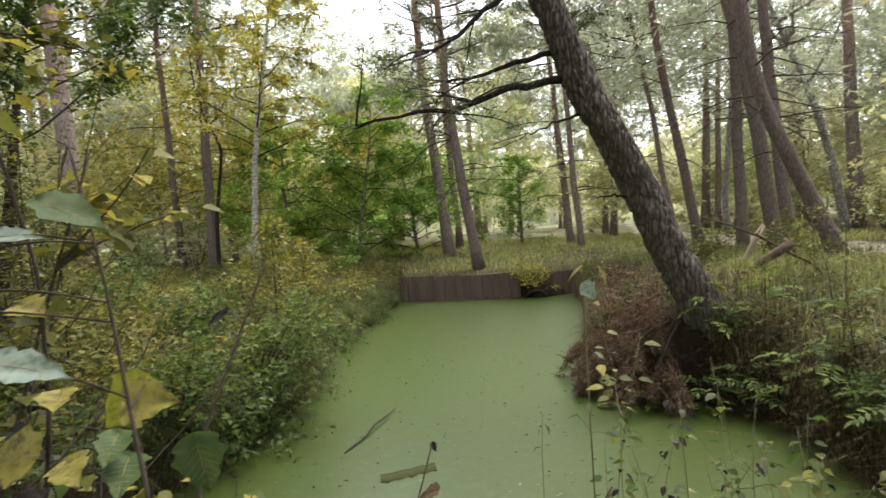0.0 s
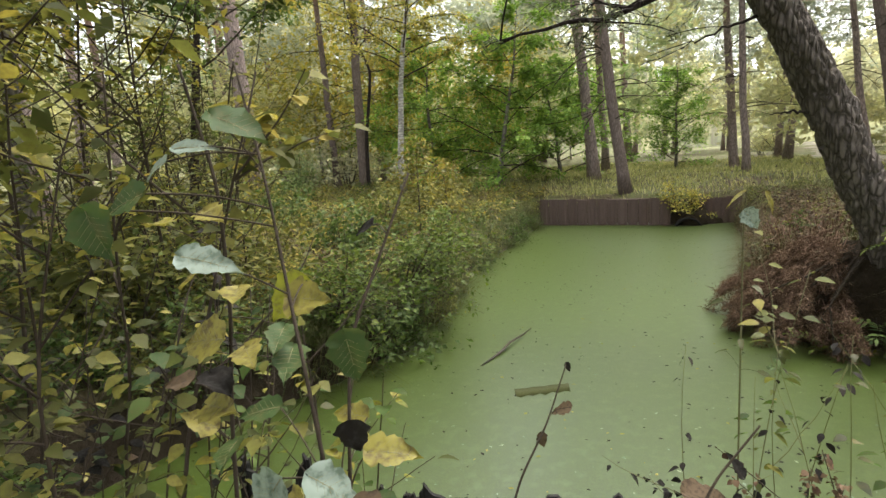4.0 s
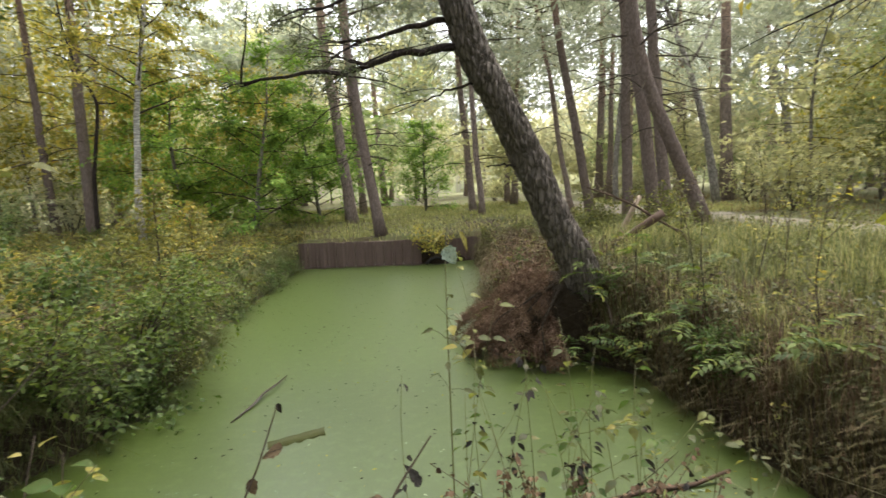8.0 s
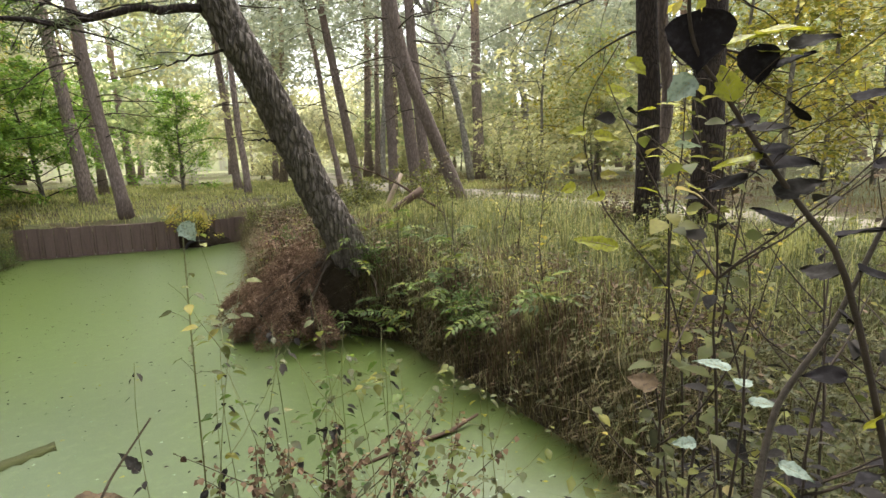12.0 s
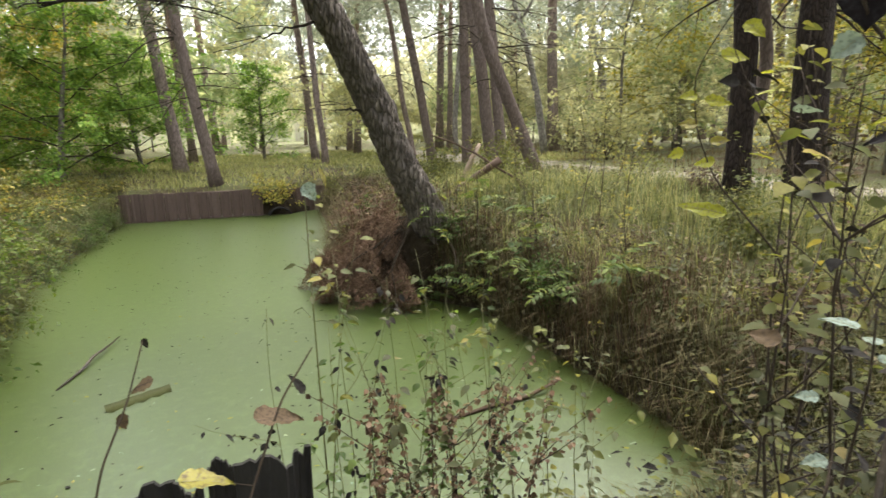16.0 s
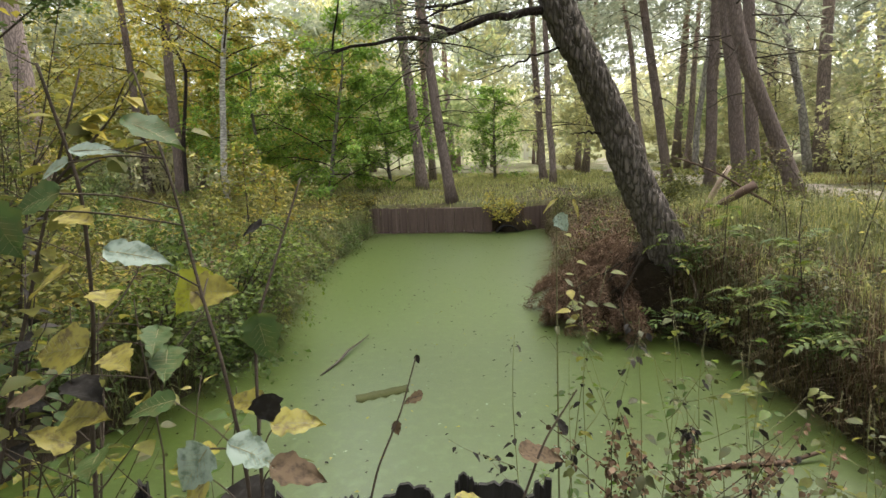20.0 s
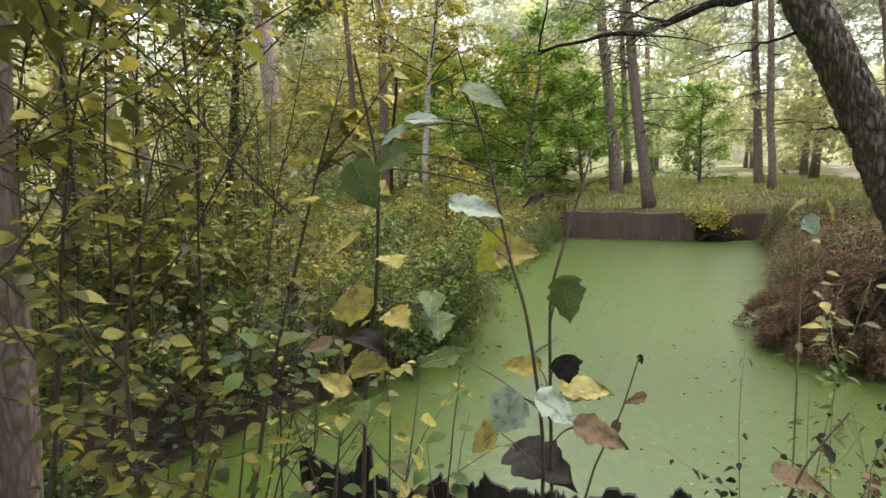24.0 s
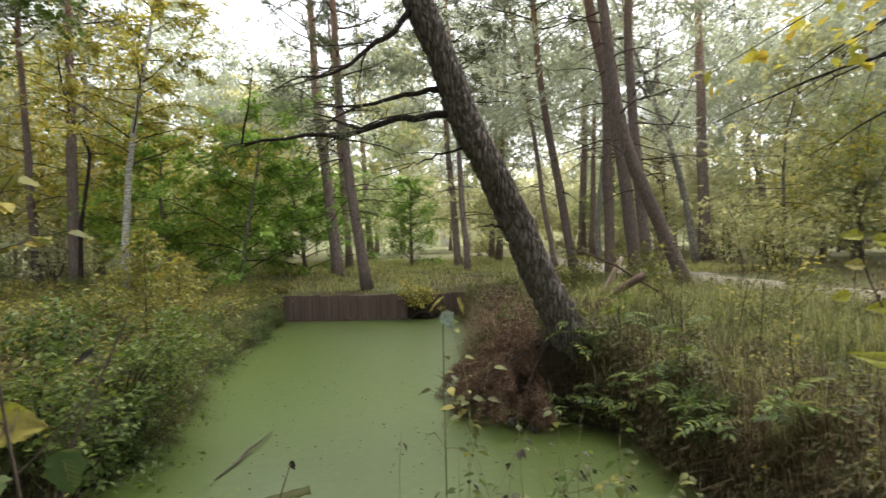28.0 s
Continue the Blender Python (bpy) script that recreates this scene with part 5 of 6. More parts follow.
# ---- undergrowth of the left bank ----
ub = [broadleaf("bramble", 100, -70, 1.1, 0.012, 50, L_DEEP, 1246, 0.75, 0.075, 0.1, TWIG, 6, plain=True, label="low green bramble thicket on the bank", group="bank shrubs", category="shrub", flat=0.5),
      broadleaf("bramble", 103, -70, 1.2, 0.012, 51, L_OLIVE, 1246, 0.75, 0.075, 0.1, TWIG, 6, plain=True, label="low olive-leaved thicket on the bank", group="bank shrubs", category="shrub", flat=0.5),
      broadleaf("bramble", 106, -70, 1.3, 0.012, 52, L_OLIVE, 983, 0.7, 0.075, 0.15, TWIG, 6, plain=True, label="low yellowish thicket on the bank", group="bank shrubs", category="shrub", flat=0.5),
      broadleaf("bramble", 109, -70, 0.9, 0.010, 53, L_DEEP, 1180, 0.7, 0.068, 0.05, TWIG, 6, plain=True, label="dense dark green thicket at the water's edge", group="bank shrubs", category="shrub", flat=0.5),
      broadleaf("bramble", 112, -70, 1.0, 0.010, 54, L_BROWN, 721, 0.6, 0.068, 0.2, TWIG, 6, plain=True, label="withered brown herbs on the bank", group="bank shrubs", category="shrub", flat=0.6)]
ru = np.random.RandomState(9)
for y in np.arange(3.4, 15.6, 0.8):
    x = float(shore_left(y)) - 0.12 + ru.uniform(-0.15, 0.1)
    k = ru.choice([0, 3, 1, 2], p=[0.2, 0.2, 0.25, 0.35])
    standing(ub[k], x, y, ru.uniform(0, 360), ru.uniform(0.35, 0.58), 0.12)
made = 0
for x, y in ((-2.85, 2.3), (-2.95, 3.1), (-2.6, 3.8), (-3.3, 2.6), (-3.0, 1.2)):
    standing(ub[ru.choice([0, 1, 3])], x, y, ru.uniform(0, 360), ru.uniform(0.6, 0.95), 0.1)
while made < 44:
    x, y = ru.uniform(-9, -2.0), ru.uniform(1.9, 16.5)
    if outside(x, y) < 0.45:
        continue
    k = ru.choice(5, p=[0.3, 0.3, 0.16, 0.12, 0.12])
    standing(ub[k], x, y, ru.uniform(0, 360), ru.uniform(0.75, 1.2) if x < 0.6 - 0.62 * y else ru.uniform(0.4, 0.62), 0.08)
    made += 1
for y in np.arange(8.5, 15.5, 0.9):
    standing(ub[ru.choice([4, 4, 1])], float(shore_right(y)) + 0.3 + ru.uniform(0, 0.8), y, ru.uniform(0, 360), ru.uniform(0.45, 0.75), 0.08)
made = 0
while made < 9:
    x, y = ru.uniform(3.6, 7.8), ru.uniform(1.8, 15)
    if outside(x, y) < 0.2:
        continue
    standing(ub[ru.choice([4, 4, 1, 2, 0])], x, y, ru.uniform(0, 360), ru.uniform(0.5, 0.9), 0.08)
    made += 1
for y in np.arange(2.6, 12, 1.9):
    standing(ub[ru.choice([0, 0, 3, 1])], float(shore_right(y)) + ru.uniform(0.15, 0.7), y, ru.uniform(0, 360), ru.uniform(0.28, 0.48), 0.06)
standing(ub[2], 1.98, 15.45, 40, 0.55, 0.0)
standing(ub[1], 2.75, 15.4, 140, 0.45, 0.0)
standing(ub[4], 2.3, 15.6, 240, 0.5, -0.1)
for i, o in enumerate(ub):
    x, y = [(-3.1, 7.4), (-3.4, 9.6), (-2.9, 11.8), (-1.75, 5.5), (-4.6, 6.0)][i]
    o.matrix_basis = pose(x, y, ground_at(x, y) - 0.08)

for i, (x, y, h, n_) in enumerate([(-1.85, 6.3, 1.0, 1700), (-2.1, 5.0, 0.9, 1400), (-2.0, 7.6, 0.95, 1200)]):
    broadleaf("privet_bush", x, y, h, 0.014, 60 + i, L_GREEN, n_, 0.85, 0.058, 0.05, TWIG, 7, label="small-leaved green bush hanging over the duckweed", group="overhanging bushes", category="shrub", flat=0.5, lean=(0.75, -0.1))

broadleaf("yellow_bush", 2.0, 15.4, 0.8, 0.012, 66, L_YELLOW, 900, 0.6, 0.075, 0.03, TWIG, 5, label="small yellow-leaved bush over the drain outlet", group="", category="shrub", flat=0.5, z=0.35)

# ---- root mound, dead boughs and logs at the leaning pine ----
mb = Build()
mu, mv = np.meshgrid(np.linspace(0, 2 * math.pi, 41)[:-1], np.linspace(0.02, 1, 16))
mrad = 0.16 + 0.74 * mv ** 0.8
rm = np.random.RandomState(5)
lump = 1 + 0.16 * np.sin(3 * mu + 5 * mv) * mv + rm.normal(0, 0.05, mu.shape)
mzz = 0.98 - 1.35 * mv ** 1.5 + rm.normal(0, 0.03, mu.shape)
mb.put(np.stack([3.12 + mrad * lump * np.cos(mu) * 1.05, 6.85 + mrad * lump * np.sin(mu) * 0.8, mzz], -1).reshape(-1, 3),
       np.vstack([np.stack([a * 40 + np.arange(40), (a + 1) * 40 + np.arange(40), (a + 1) * 40 + (np.arange(40) + 1) % 40], 1) for a in range(15)]
                 + [np.stack([a * 40 + np.arange(40), (a + 1) * 40 + (np.arange(40) + 1) % 40, a * 40 + (np.arange(40) + 1) % 40], 1) for a in range(15)]))
root_mound = thing("root_mound", "dark washed-out earthy root mound under the leaning pine", "mound")
part("soil", mb, MUD, root_mound)
for i in range(16):
    an = rm.uniform(2.2, 6.2)
    rb = Build()
    st = np.array([3.1 + 0.35 * math.cos(an), 6.8 + 0.3 * math.sin(an), 0.85])
    rb.tube(curve_pts(st, (math.cos(an), math.sin(an), -0.5), rm.uniform(0.8, 1.2), 8, (0, 0, -0.9), 0.13, rm), np.linspace(0.02, 0.005, 9), 6, 0.15, i)
    part("root", rb, MUD, root_mound)


def bough_mesh(name, seed, length):
    """A dead pine bough: a drooping twig with side twigs, each a brush of brown needles."""
    rng = np.random.RandomState(seed)
    b = Build()
    p = curve_pts((0, 0, 0), (1, 0, 0.1), length, 10, (0, 0, -0.9), 0.07, rng)
    b.tube(p, np.linspace(0.006, 0.002, 11), 4, caps=False)
    tips, ways = [], []
    for i in range(2, 11):
        for s in (-1, 1):
            tw = curve_pts(p[i], (0.8, 0.75 * s, rng.uniform(-0.5, 0.3)), length * rng.uniform(0.16, 0.4) * (1.2 - 0.06 * i), 4, (0, 0, -0.7), 0.12, rng)
            b.tube(tw[::2], (0.003, 0.002, 0.0012), 3, caps=False)
            for q_ in range(1, 5):
                tips.append(tw[q_])
                ways.append((tw[q_] - tw[q_ - 1]) / (np.linalg.norm(tw[q_] - tw[q_ - 1]) + 1e-9) * 1.6 + np.array([0, 0, -0.5]))
    needles(b, tips, ways, rng, 7, 0.055, 0.008)
    return b.mesh(name, FERN_RED)


dead = [bough_mesh("bough", 200 + i, 0.42 + 0.08 * i) for i in range(5)]
fern = thing("dead_pine_boughs", "hanging mass of reddish-brown dead pine boughs on the root mound", "branches", pose(0, 0, 0))
rf = np.random.RandomState(31)
for i in range(96):
    an = rf.uniform(2.1, 4.4)
    rr_ = rf.uniform(0.1, 1.0)
    x, y = 2.98 + rr_ * math.cos(an) * 1.0, 6.98 + rr_ * math.sin(an) * 0.85 + rf.uniform(-0.1, 0.35)
    ob = new("bough", dead[rf.randint(5)])
    ob.parent = fern
    ob.matrix_basis = pose(x, y, 1.12 - 0.78 * rr_ + rf.uniform(-0.1, 0.14), rf.uniform(-30, 30), rf.uniform(10, 55), math.degrees(an) + rf.uniform(-40, 40))
for i in range(9):
    ob = new("bough", dead[2 + i % 3])
    ob.parent = fern
    ob.matrix_basis = pose(2.5 + rf.uniform(-0.15, 0.3), 6.9 + rf.uniform(-0.2, 0.3), 0.42 + rf.uniform(-0.1, 0.25), rf.uniform(-25, 25), rf.uniform(0, 25), 180 + rf.uniform(-25, 30))


def pinnate(name, seed, length, material):
    rng = np.random.RandomState(seed)
    b = Build()
    p = curve_pts((0, 0, 0), (1, 0, 0.35), length, 6, (0, 0, -0.7), 0.03, rng)
    b.tube(p, np.linspace(0.003, 0.0012, 7), 4, caps=False)
    u = np.linspace(0.25, 0.95, 6)
    q0 = np.stack([np.interp(u, np.linspace(0, 1, 7), p[:, i]) for i in range(3)], 1)
    for s in (-1, 1):
        b.leaves(q0, np.array([0.45, 0.9 * s, 0.0]) + rng.normal(0, 0.1, (6, 3)), np.array([0, 0, 1.0]) + rng.normal(0, 0.2, (6, 3)), length * 0.3, length * 0.11, 0.15, True)
    b.leaves(p[-1:], np.array([[1, 0, -0.5]]), np.array([[0, 0, 1.0]]), length * 0.3, length * 0.12, 0.15, True)
    return b.mesh(name, material)


pin = [pinnate("leaf", 300 + i, 0.24 + 0.04 * i, L_DEEP if i % 2 else L_GREEN) for i in range(3)]


def rowan(x, y, height, seed, lean=(0, 0)):
    rng = np.random.RandomState(seed)
    t = thing("rowan_seedling", "rowan seedling with green feathered leaves on the pond bank", "plant", pose(x, y, ground_at(x, y) - 0.03), "rowan seedlings")
    b = Build()
    ln = curve_pts((0, 0, 0), (lean[0], lean[1], 1), height, 8, (0, 0, 0), 0.05, rng)
    b.tube(ln, np.linspace(0.007, 0.003, 9), 5)
    part("stem", b, TWIG, t)
    for i in range(10):
        c = ln[min(8, 3 + i // 2)]
        ob = new("leaf", pin[rng.randint(3)])
        ob.parent = t
        ob.matrix_basis = pose(*c, rng.uniform(-20, 20), rng.uniform(-25, 15), i * 137 + rng.uniform(-30, 30))
    return t


for i, (x, y, h, lx_, ly_) in enumerate([(3.0, 6.15, 0.75, -0.2, -0.2), (2.75, 6.3, 0.8, -0.3, -0.1), (3.35, 5.75, 0.75, -0.2, 0), (3.5, 5.4, 0.6, -0.1, 0), (3.15, 6.35, 1.0, -0.1, 0),
                                         (3.6, 4.9, 0.5, -0.4, 0), (3.55, 6.1, 0.9, 0, 0), (3.75, 5.2, 0.7, 0, 0), (3.6, 4.2, 0.45, -0.5, 0), (3.8, 3.6, 0.5, -0.4, 0)]):
    rowan(x, y, h, 320 + i, (lx_, ly_))

log = thing("fallen_log", "broken brown branch lying up against the bank behind the leaning pine", "log")
b = Build()
b.tube(curve_pts((3.3, 7.4, 0.95), (1.2, 0.1, 0.5), 1.42, 9, (0, 0, 0.1), 0.03, rf), np.linspace(0.032, 0.055, 10), 9, 0.2, 2)
part("wood", b, DEADWOOD, log)
snap = thing("broken_stump", "pale splintered stump of a snapped young tree", "stump")
b = Build()
b.tube([(4.1, 8.0, 0.95), (4.25, 8.0, 1.3), (4.42, 8.0, 1.62), (4.54, 8.0, 1.82)], [0.05, 0.045, 0.04, 0.03], 9, 0.08, 4)
part("wood", b, plain_mat("pale_split_wood", (0.14, 0.10, 0.07), (0.32, 0.25, 0.19), 20, 0.8, 0.01, (1, 1, 0.2)), snap)
bare = thing("bare_branch", "thin bare fallen branch leaning across the stump", "branch")
b = Build()
b.tube([(3.7, 7.9, 1.98), (4.0, 7.8, 1.86), (4.35, 7.7, 1.68), (4.62, 7.6, 1.48), (4.9, 7.5, 1.3), (5.05, 7.45, 1.05)], np.linspace(0.012, 0.022, 6), 6, 0.1, 1)
for i in range(5):
    b.tube(curve_pts((3.9 + 0.2 * i, 7.83 - 0.05 * i, 1.9 - 0.1 * i), (rf.normal(), rf.normal(), 0.6), 0.35, 4, (0, 0, 0), 0.1, rf), np.linspace(0.008, 0.003, 5), 4, caps=False)
part("twig", b, DEADWOOD, bare)

# ---- what floats on the pond ----
stick = thing("floating_stick", "thin black branch sticking out of the duckweed", "stick")
b = Build()
b.tube([(-0.37, 6.46, 0.05), (-0.43, 6.25, 0.04), (-0.52, 5.95, 0.05), (-0.58, 5.7, 0.02), (-0.70, 5.36, 0.0)], [0.006, 0.011, 0.015, 0.014, 0.009], 7, 0.2, 3)
part("wood", b, STICK, stick)
stick2 = thing("floating_stick", "pale bare stick lying on the duckweed by the bank", "stick")
b = Build()
b.tube([(2.05, 3.5, 0.0), (2.4, 3.55, 0.015), (2.75, 3.56, 0.02), (3.05, 3.62, 0.06)], [0.012, 0.018, 0.017, 0.012], 7, 0.1, 3)
part("wood", b, DEADWOOD, stick2)
stalk = thing("dry_stalk", "thin pale dry stalk hanging out from the grassy bank", "stalk")
b = Build()
b.tube(fine_line([(3.4, 3.28, 0.19), (3.45, 2.95, 0.25), (3.48, 2.7, 0.29), (3.5, 2.4, 0.36), (3.55, 2.1, 0.5)], 20), np.linspace(0.002, 0.004, 20), 5)
part("stem", b, plain_mat("pale_straw", (0.22, 0.19, 0.12), (0.36, 0.32, 0.22), 30, 0.8), stalk)
board = thing("floating_board", "rotten brown bark strip floating in the duckweed", "bark")
b = Build()
bx = np.linspace(-0.28, 0.17, 10)
up_ = np.stack([bx, 4.86 + (bx + 0.28) * 0.47 + 0.008 * np.sin(bx * 40), np.full(10, 0.006)], 1)
lo_ = up_ + np.stack([np.full(10, 0.03), np.full(10, -0.15) + 0.02 * np.sin(bx * 63), np.zeros(10)], 1)
v = np.vstack([up_, lo_, up_ - (0, 0, 0.02), lo_ - (0, 0, 0.02)])
i9 = np.arange(9)
b.put(v, np.vstack([np.stack([i9, i9 + 10, i9 + 11], 1), np.stack([i9, i9 + 11, i9 + 1], 1), np.stack([i9 + 10, i9 + 30, i9 + 31], 1), np.stack([i9 + 10, i9 + 31, i9 + 11], 1), np.stack([i9, i9 + 1, i9 + 21], 1), np.stack([i9, i9 + 21, i9 + 20], 1)]))
part("bark", b, plain_mat("rotten_bark", (0.018, 0.026, 0.006), (0.058, 0.058, 0.018), 30, 0.95), board)


open_water = Build()
ow = np.linspace(0, 2 * math.pi, 25)[:-1]
orad = 0.24 * (1 + 0.25 * np.sin(3 * ow + 1) + 0.15 * np.sin(5 * ow))
open_water.put(np.vstack([[(2.12, 7.6, 0.004)], np.stack([2.12 + orad * np.cos(ow), 7.6 + orad * np.sin(ow) * 1.5, np.full(24, 0.004)], 1)]), [(0, 1 + i, 1 + (i + 1) % 24) for i in range(24)])
clear, ct_, cb_ = nodes("open_water")
cb_.inputs["Base Color"].default_value = (0.02, 0.025, 0.02, 1)
cb_.inputs["Roughness"].default_value = 0.04
bump(ct_, cb_, noise_tex(ct_, coords(ct_), 12, 2), 0.1, 0.01)
tagged(part("water_gap", open_water, clear), "patch of open dark water under the dead boughs", "water", kind="structure")


def floating(name, label, material, seed, n, size):
    rng = np.random.RandomState(seed)
    x, y = rng.uniform(-2.4, 3.4, n), 2.2 + 13.4 * rng.uniform(0, 1, n) ** 1.1
    ok = outside(x, y) < -0.12
    x, y = x[ok], y[ok]
    k = len(x)
    b = Build()
    ls = size * rng.uniform(0.4, 1.5, k)
    b.leaves(np.stack([x, y, np.full(k, 0.006)], 1), rng.normal(0, 1, (k, 3)) * (1, 1, 0.02), np.array([0, 0, 1.0]) + rng.normal(0, 0.08, (k, 3)), ls, ls * 0.55, 0.08)
    return tagged(part(name, b, material), label, "leaves", kind="stuff")


floating("floating_leaves", "small pale leaves floating on the duckweed", L_PALE, 91, 1000, 0.028)
floating("floating_leaves", "small yellow leaves floating on the duckweed", L_SPOT, 92, 320, 0.034)
floating("floating_leaves", "small dark leaves floating on the duckweed", L_BLACK, 93, 1100, 0.032)


# ---- plants on the near bank ----
def big_leaf(pos, way, nrm, length, width, seed, lobes=0.12, curl=0.25):
    """A broad leaf with a wavy rim, a folded midrib and a curled tip."""
    rng = np.random.RandomState(seed)
    way, nrm = Vector(way).normalized(), Vector(nrm)
    side = way.cross(nrm).normalized()
    nrm = side.cross(way)
    rows, cols_ = 17, 7
    b = Build()
    v = []
    for i in range(rows):
        a = i / (rows - 1)
        w = width * 0.5 * (math.sin(math.pi * min(1, a ** 0.62)) ** 0.8 if 0 < a < 1 else 0.02)
        w *= 1 + lobes * (1.6 * abs(math.sin(a * 8.5 + seed)) - 0.9 + 0.6 * math.sin(a * 31 + 2 * seed))
        for j in range(cols_):
            s = (j / (cols_ - 1)) * 2 - 1
            lift = abs(s) * width * 0.13 + 0.03 * width * math.sin(9 * a + 5 * s + seed) - curl * length * a * a
            v.append(Vector(pos) + way * (length * (a - 0.06 * abs(s))) + side * (w * s) + nrm * (lift + rng.uniform(-0.004, 0.004) * length))
    f = []
    for i in range(rows - 1):
        for j in range(cols_ - 1):
            q_ = i * cols_ + j
            f += [(q_, q_ + 1, q_ + cols_ + 1), (q_, q_ + cols_ + 1, q_ + cols_)]
    b.put(np.array([tuple(p) for p in v]), f)
    return b


def near(pts, p):
    pts = np.asarray(pts)
    return pts[np.argmin(np.linalg.norm(pts - np.asarray(p), axis=1))]


rp = np.random.RandomState(41)


def sapling(name, label, category, stem_pts, r0, material=STEM_GREEN, group=""):
    base = stem_pts[0]
    t = thing(name, label, category, pose(*base), group)
    line = fine_line(stem_pts)
    b = Build()
    b.tube(line - np.asarray(base), np.linspace(r0, r0 * 0.45, len(line)), 7, 0.05, 1)
    part("stem", b, material, t)
    return t, line, np.asarray(base)


def leaf_on(plant, pos, size, material, way=None, nrm=None, seed=0, wide=0.8, label="", curl=0.25):
    t, line, base = plant
    pos = np.asarray(pos, float)
    a = near(line, pos - (0, 0, 0.02))
    d = pos - a
    if way is None:
        way = d * (1, 1, 0.3) / (np.linalg.norm(d) + 1e-6) + rp.normal(0, 0.35, 3) * (1, 1, 0.5)
    if nrm is None:
        nrm = np.array([0.05, -0.45, 0.9]) + rp.normal(0, 0.25, 3)
    way = np.asarray(way, float) / np.linalg.norm(way)
    start = pos - way * size * 0.5
    lf = part("leaf", big_leaf(start - base, way, nrm, size, size * wide, seed, 0.03 if material is L_COAL else 0.15, curl), material, t, label)
    side_ = np.cross(way, np.asarray(nrm, float))
    up_n = np.cross(side_, way) / (np.linalg.norm(side_) + 1e-9)
    side_ = side_ / (np.linalg.norm(side_) + 1e-9)
    ribs = Build()
    row = np.linspace(0.02, 0.96, 9)
    mid_ = start - base + way * size * row[:, None] + up_n * (-curl * size * row[:, None] ** 2 + 0.012 * size)
    ribs.tube(mid_, np.linspace(0.008, 0.002, 9) * size, 4, caps=False)
    for j_ in range(1, 7):
        half = size * wide * 0.34 * math.sin(math.pi * row[j_] ** 0.62)
        for sg in (-1, 1):
            ribs.tube([mid_[j_], mid_[j_] + side_ * half * 0.55 * sg + way * half * 0.45 + up_n * half * 0.16, mid_[j_] + side_ * half * sg + way * half * 0.75 + up_n * half * 0.24], (0.003 * size, 0.0025 * size, 0.001 * size), 3, caps=False)
    if material in (L_SPOT, L_LIME, L_PALE, L_NEAR, L_GREEN):
        part("vein", ribs, VEIN, lf)
    b = Build()
    b.tube(fine_line([a - base, (a + start) / 2 - base + (0, 0, 0.006), start - base + way * size * 0.02], 8), 0.0008, 4, caps=False)
    part("leaf_stalk", b, TWIG, lf)


g0 = ground_at(0.4, 0.55)
poplar = sapling("poplar_sapling", "young white poplar with large green, yellow and pale leaves", "sapling", [(0.42, 0.67, g0 - 0.03), (0.41, 0.637, 1.192), (0.399, 0.615, 1.648), (0.393, 0.643, 1.819), (0.388, 0.672, 1.922), (0.405, 0.712, 1.99), (0.422, 0.751, 2.059)], 0.0024, TWIG)
leaf_on(poplar, (0.41, 0.632, 1.922), 0.044, L_NEAR, (0.25, -0.1, -1), (0.4, -0.9, 0.2), 1, 0.75, "dark green drooping leaf")
leaf_on(poplar, (0.41, 0.626, 1.859), 0.030, L_BLACK, (0.2, 0, -1), (0.2, -1, 0.3), 2, 0.9, "withered blue-black leaf")
leaf_on(poplar, (0.41, 0.592, 1.836), 0.048, L_PALE, (0.9, 0.1, -0.4), None, 3, 0.65, "pale silvery leaf")
leaf_on(poplar, (0.365, 0.569, 1.836), 0.044, L_PALE, (-0.6, -0.2, -0.8), (0, -0.9, 0.5), 4, 0.8, "pale silvery leaf")
leaf_on(poplar, (0.445, 0.592, 1.819), 0.048, L_BROWN, (1, 0, -0.2), None, 5, 0.6)
leaf_on(poplar, (0.427, 0.66, 1.831), 0.048, L_SPOT, (1, 0.1, 0.1), None, 6, 0.7)
leaf_on(poplar, (0.388, 0.632, 1.762), 0.075, L_BLACK, (0.7, -0.5, 0.1), (0, -0.3, 1), 7, 0.75, "large grey withered leaf")
leaf_on(poplar, (0.342, 0.74, 1.819), 0.053, L_SPOT, (-1, 0.2, 0), None, 8, 0.5)
leaf_on(poplar, (0.348, 0.797, 2.002), 0.035, L_BLACK, (-0.8, 0.3, -0.2), None, 9, 0.6)
poplar2 = sapling("poplar_sapling", "leaning young white poplar with yellow-green and pale leaves", "sapling", [(0.33, 0.68, g0 - 0.03), (0.365, 0.643, 1.306), (0.393, 0.615, 1.785), (0.376, 0.62, 1.91), (0.353, 0.643, 1.967), (0.331, 0.66, 2.059), (0.296, 0.683, 2.161)], 0.0023, TWIG)
leaf_on(poplar2, (0.331, 0.672, 1.956), 0.05, L_LIME, (-0.5, -0.3, -0.5), (0.1, -0.9, 0.4), 11, 0.8, "yellow-green leaf with brown spots")
leaf_on(poplar2, (0.359, 0.66, 1.962), 0.044, L_SPOT, (0.8, -0.2, 0.1), (0.1, -0.8, 0.6), 12, 0.8)
leaf_on(poplar2, (0.348, 0.563, 2.013), 0.044, L_PALE, (1, 0.1, -0.12), (0.1, -0.6, 0.8), 13, 0.55, "pale silvery leaf")
leaf_on(poplar2, (0.342, 0.62, 2.104), 0.048, L_NEAR, (0.9, 0.1, -0.3), None, 14, 0.75)
leaf_on(poplar2, (0.274, 0.649, 2.093), 0.040, L_PALE, (1, 0.1, 0.1), None, 15, 0.45)
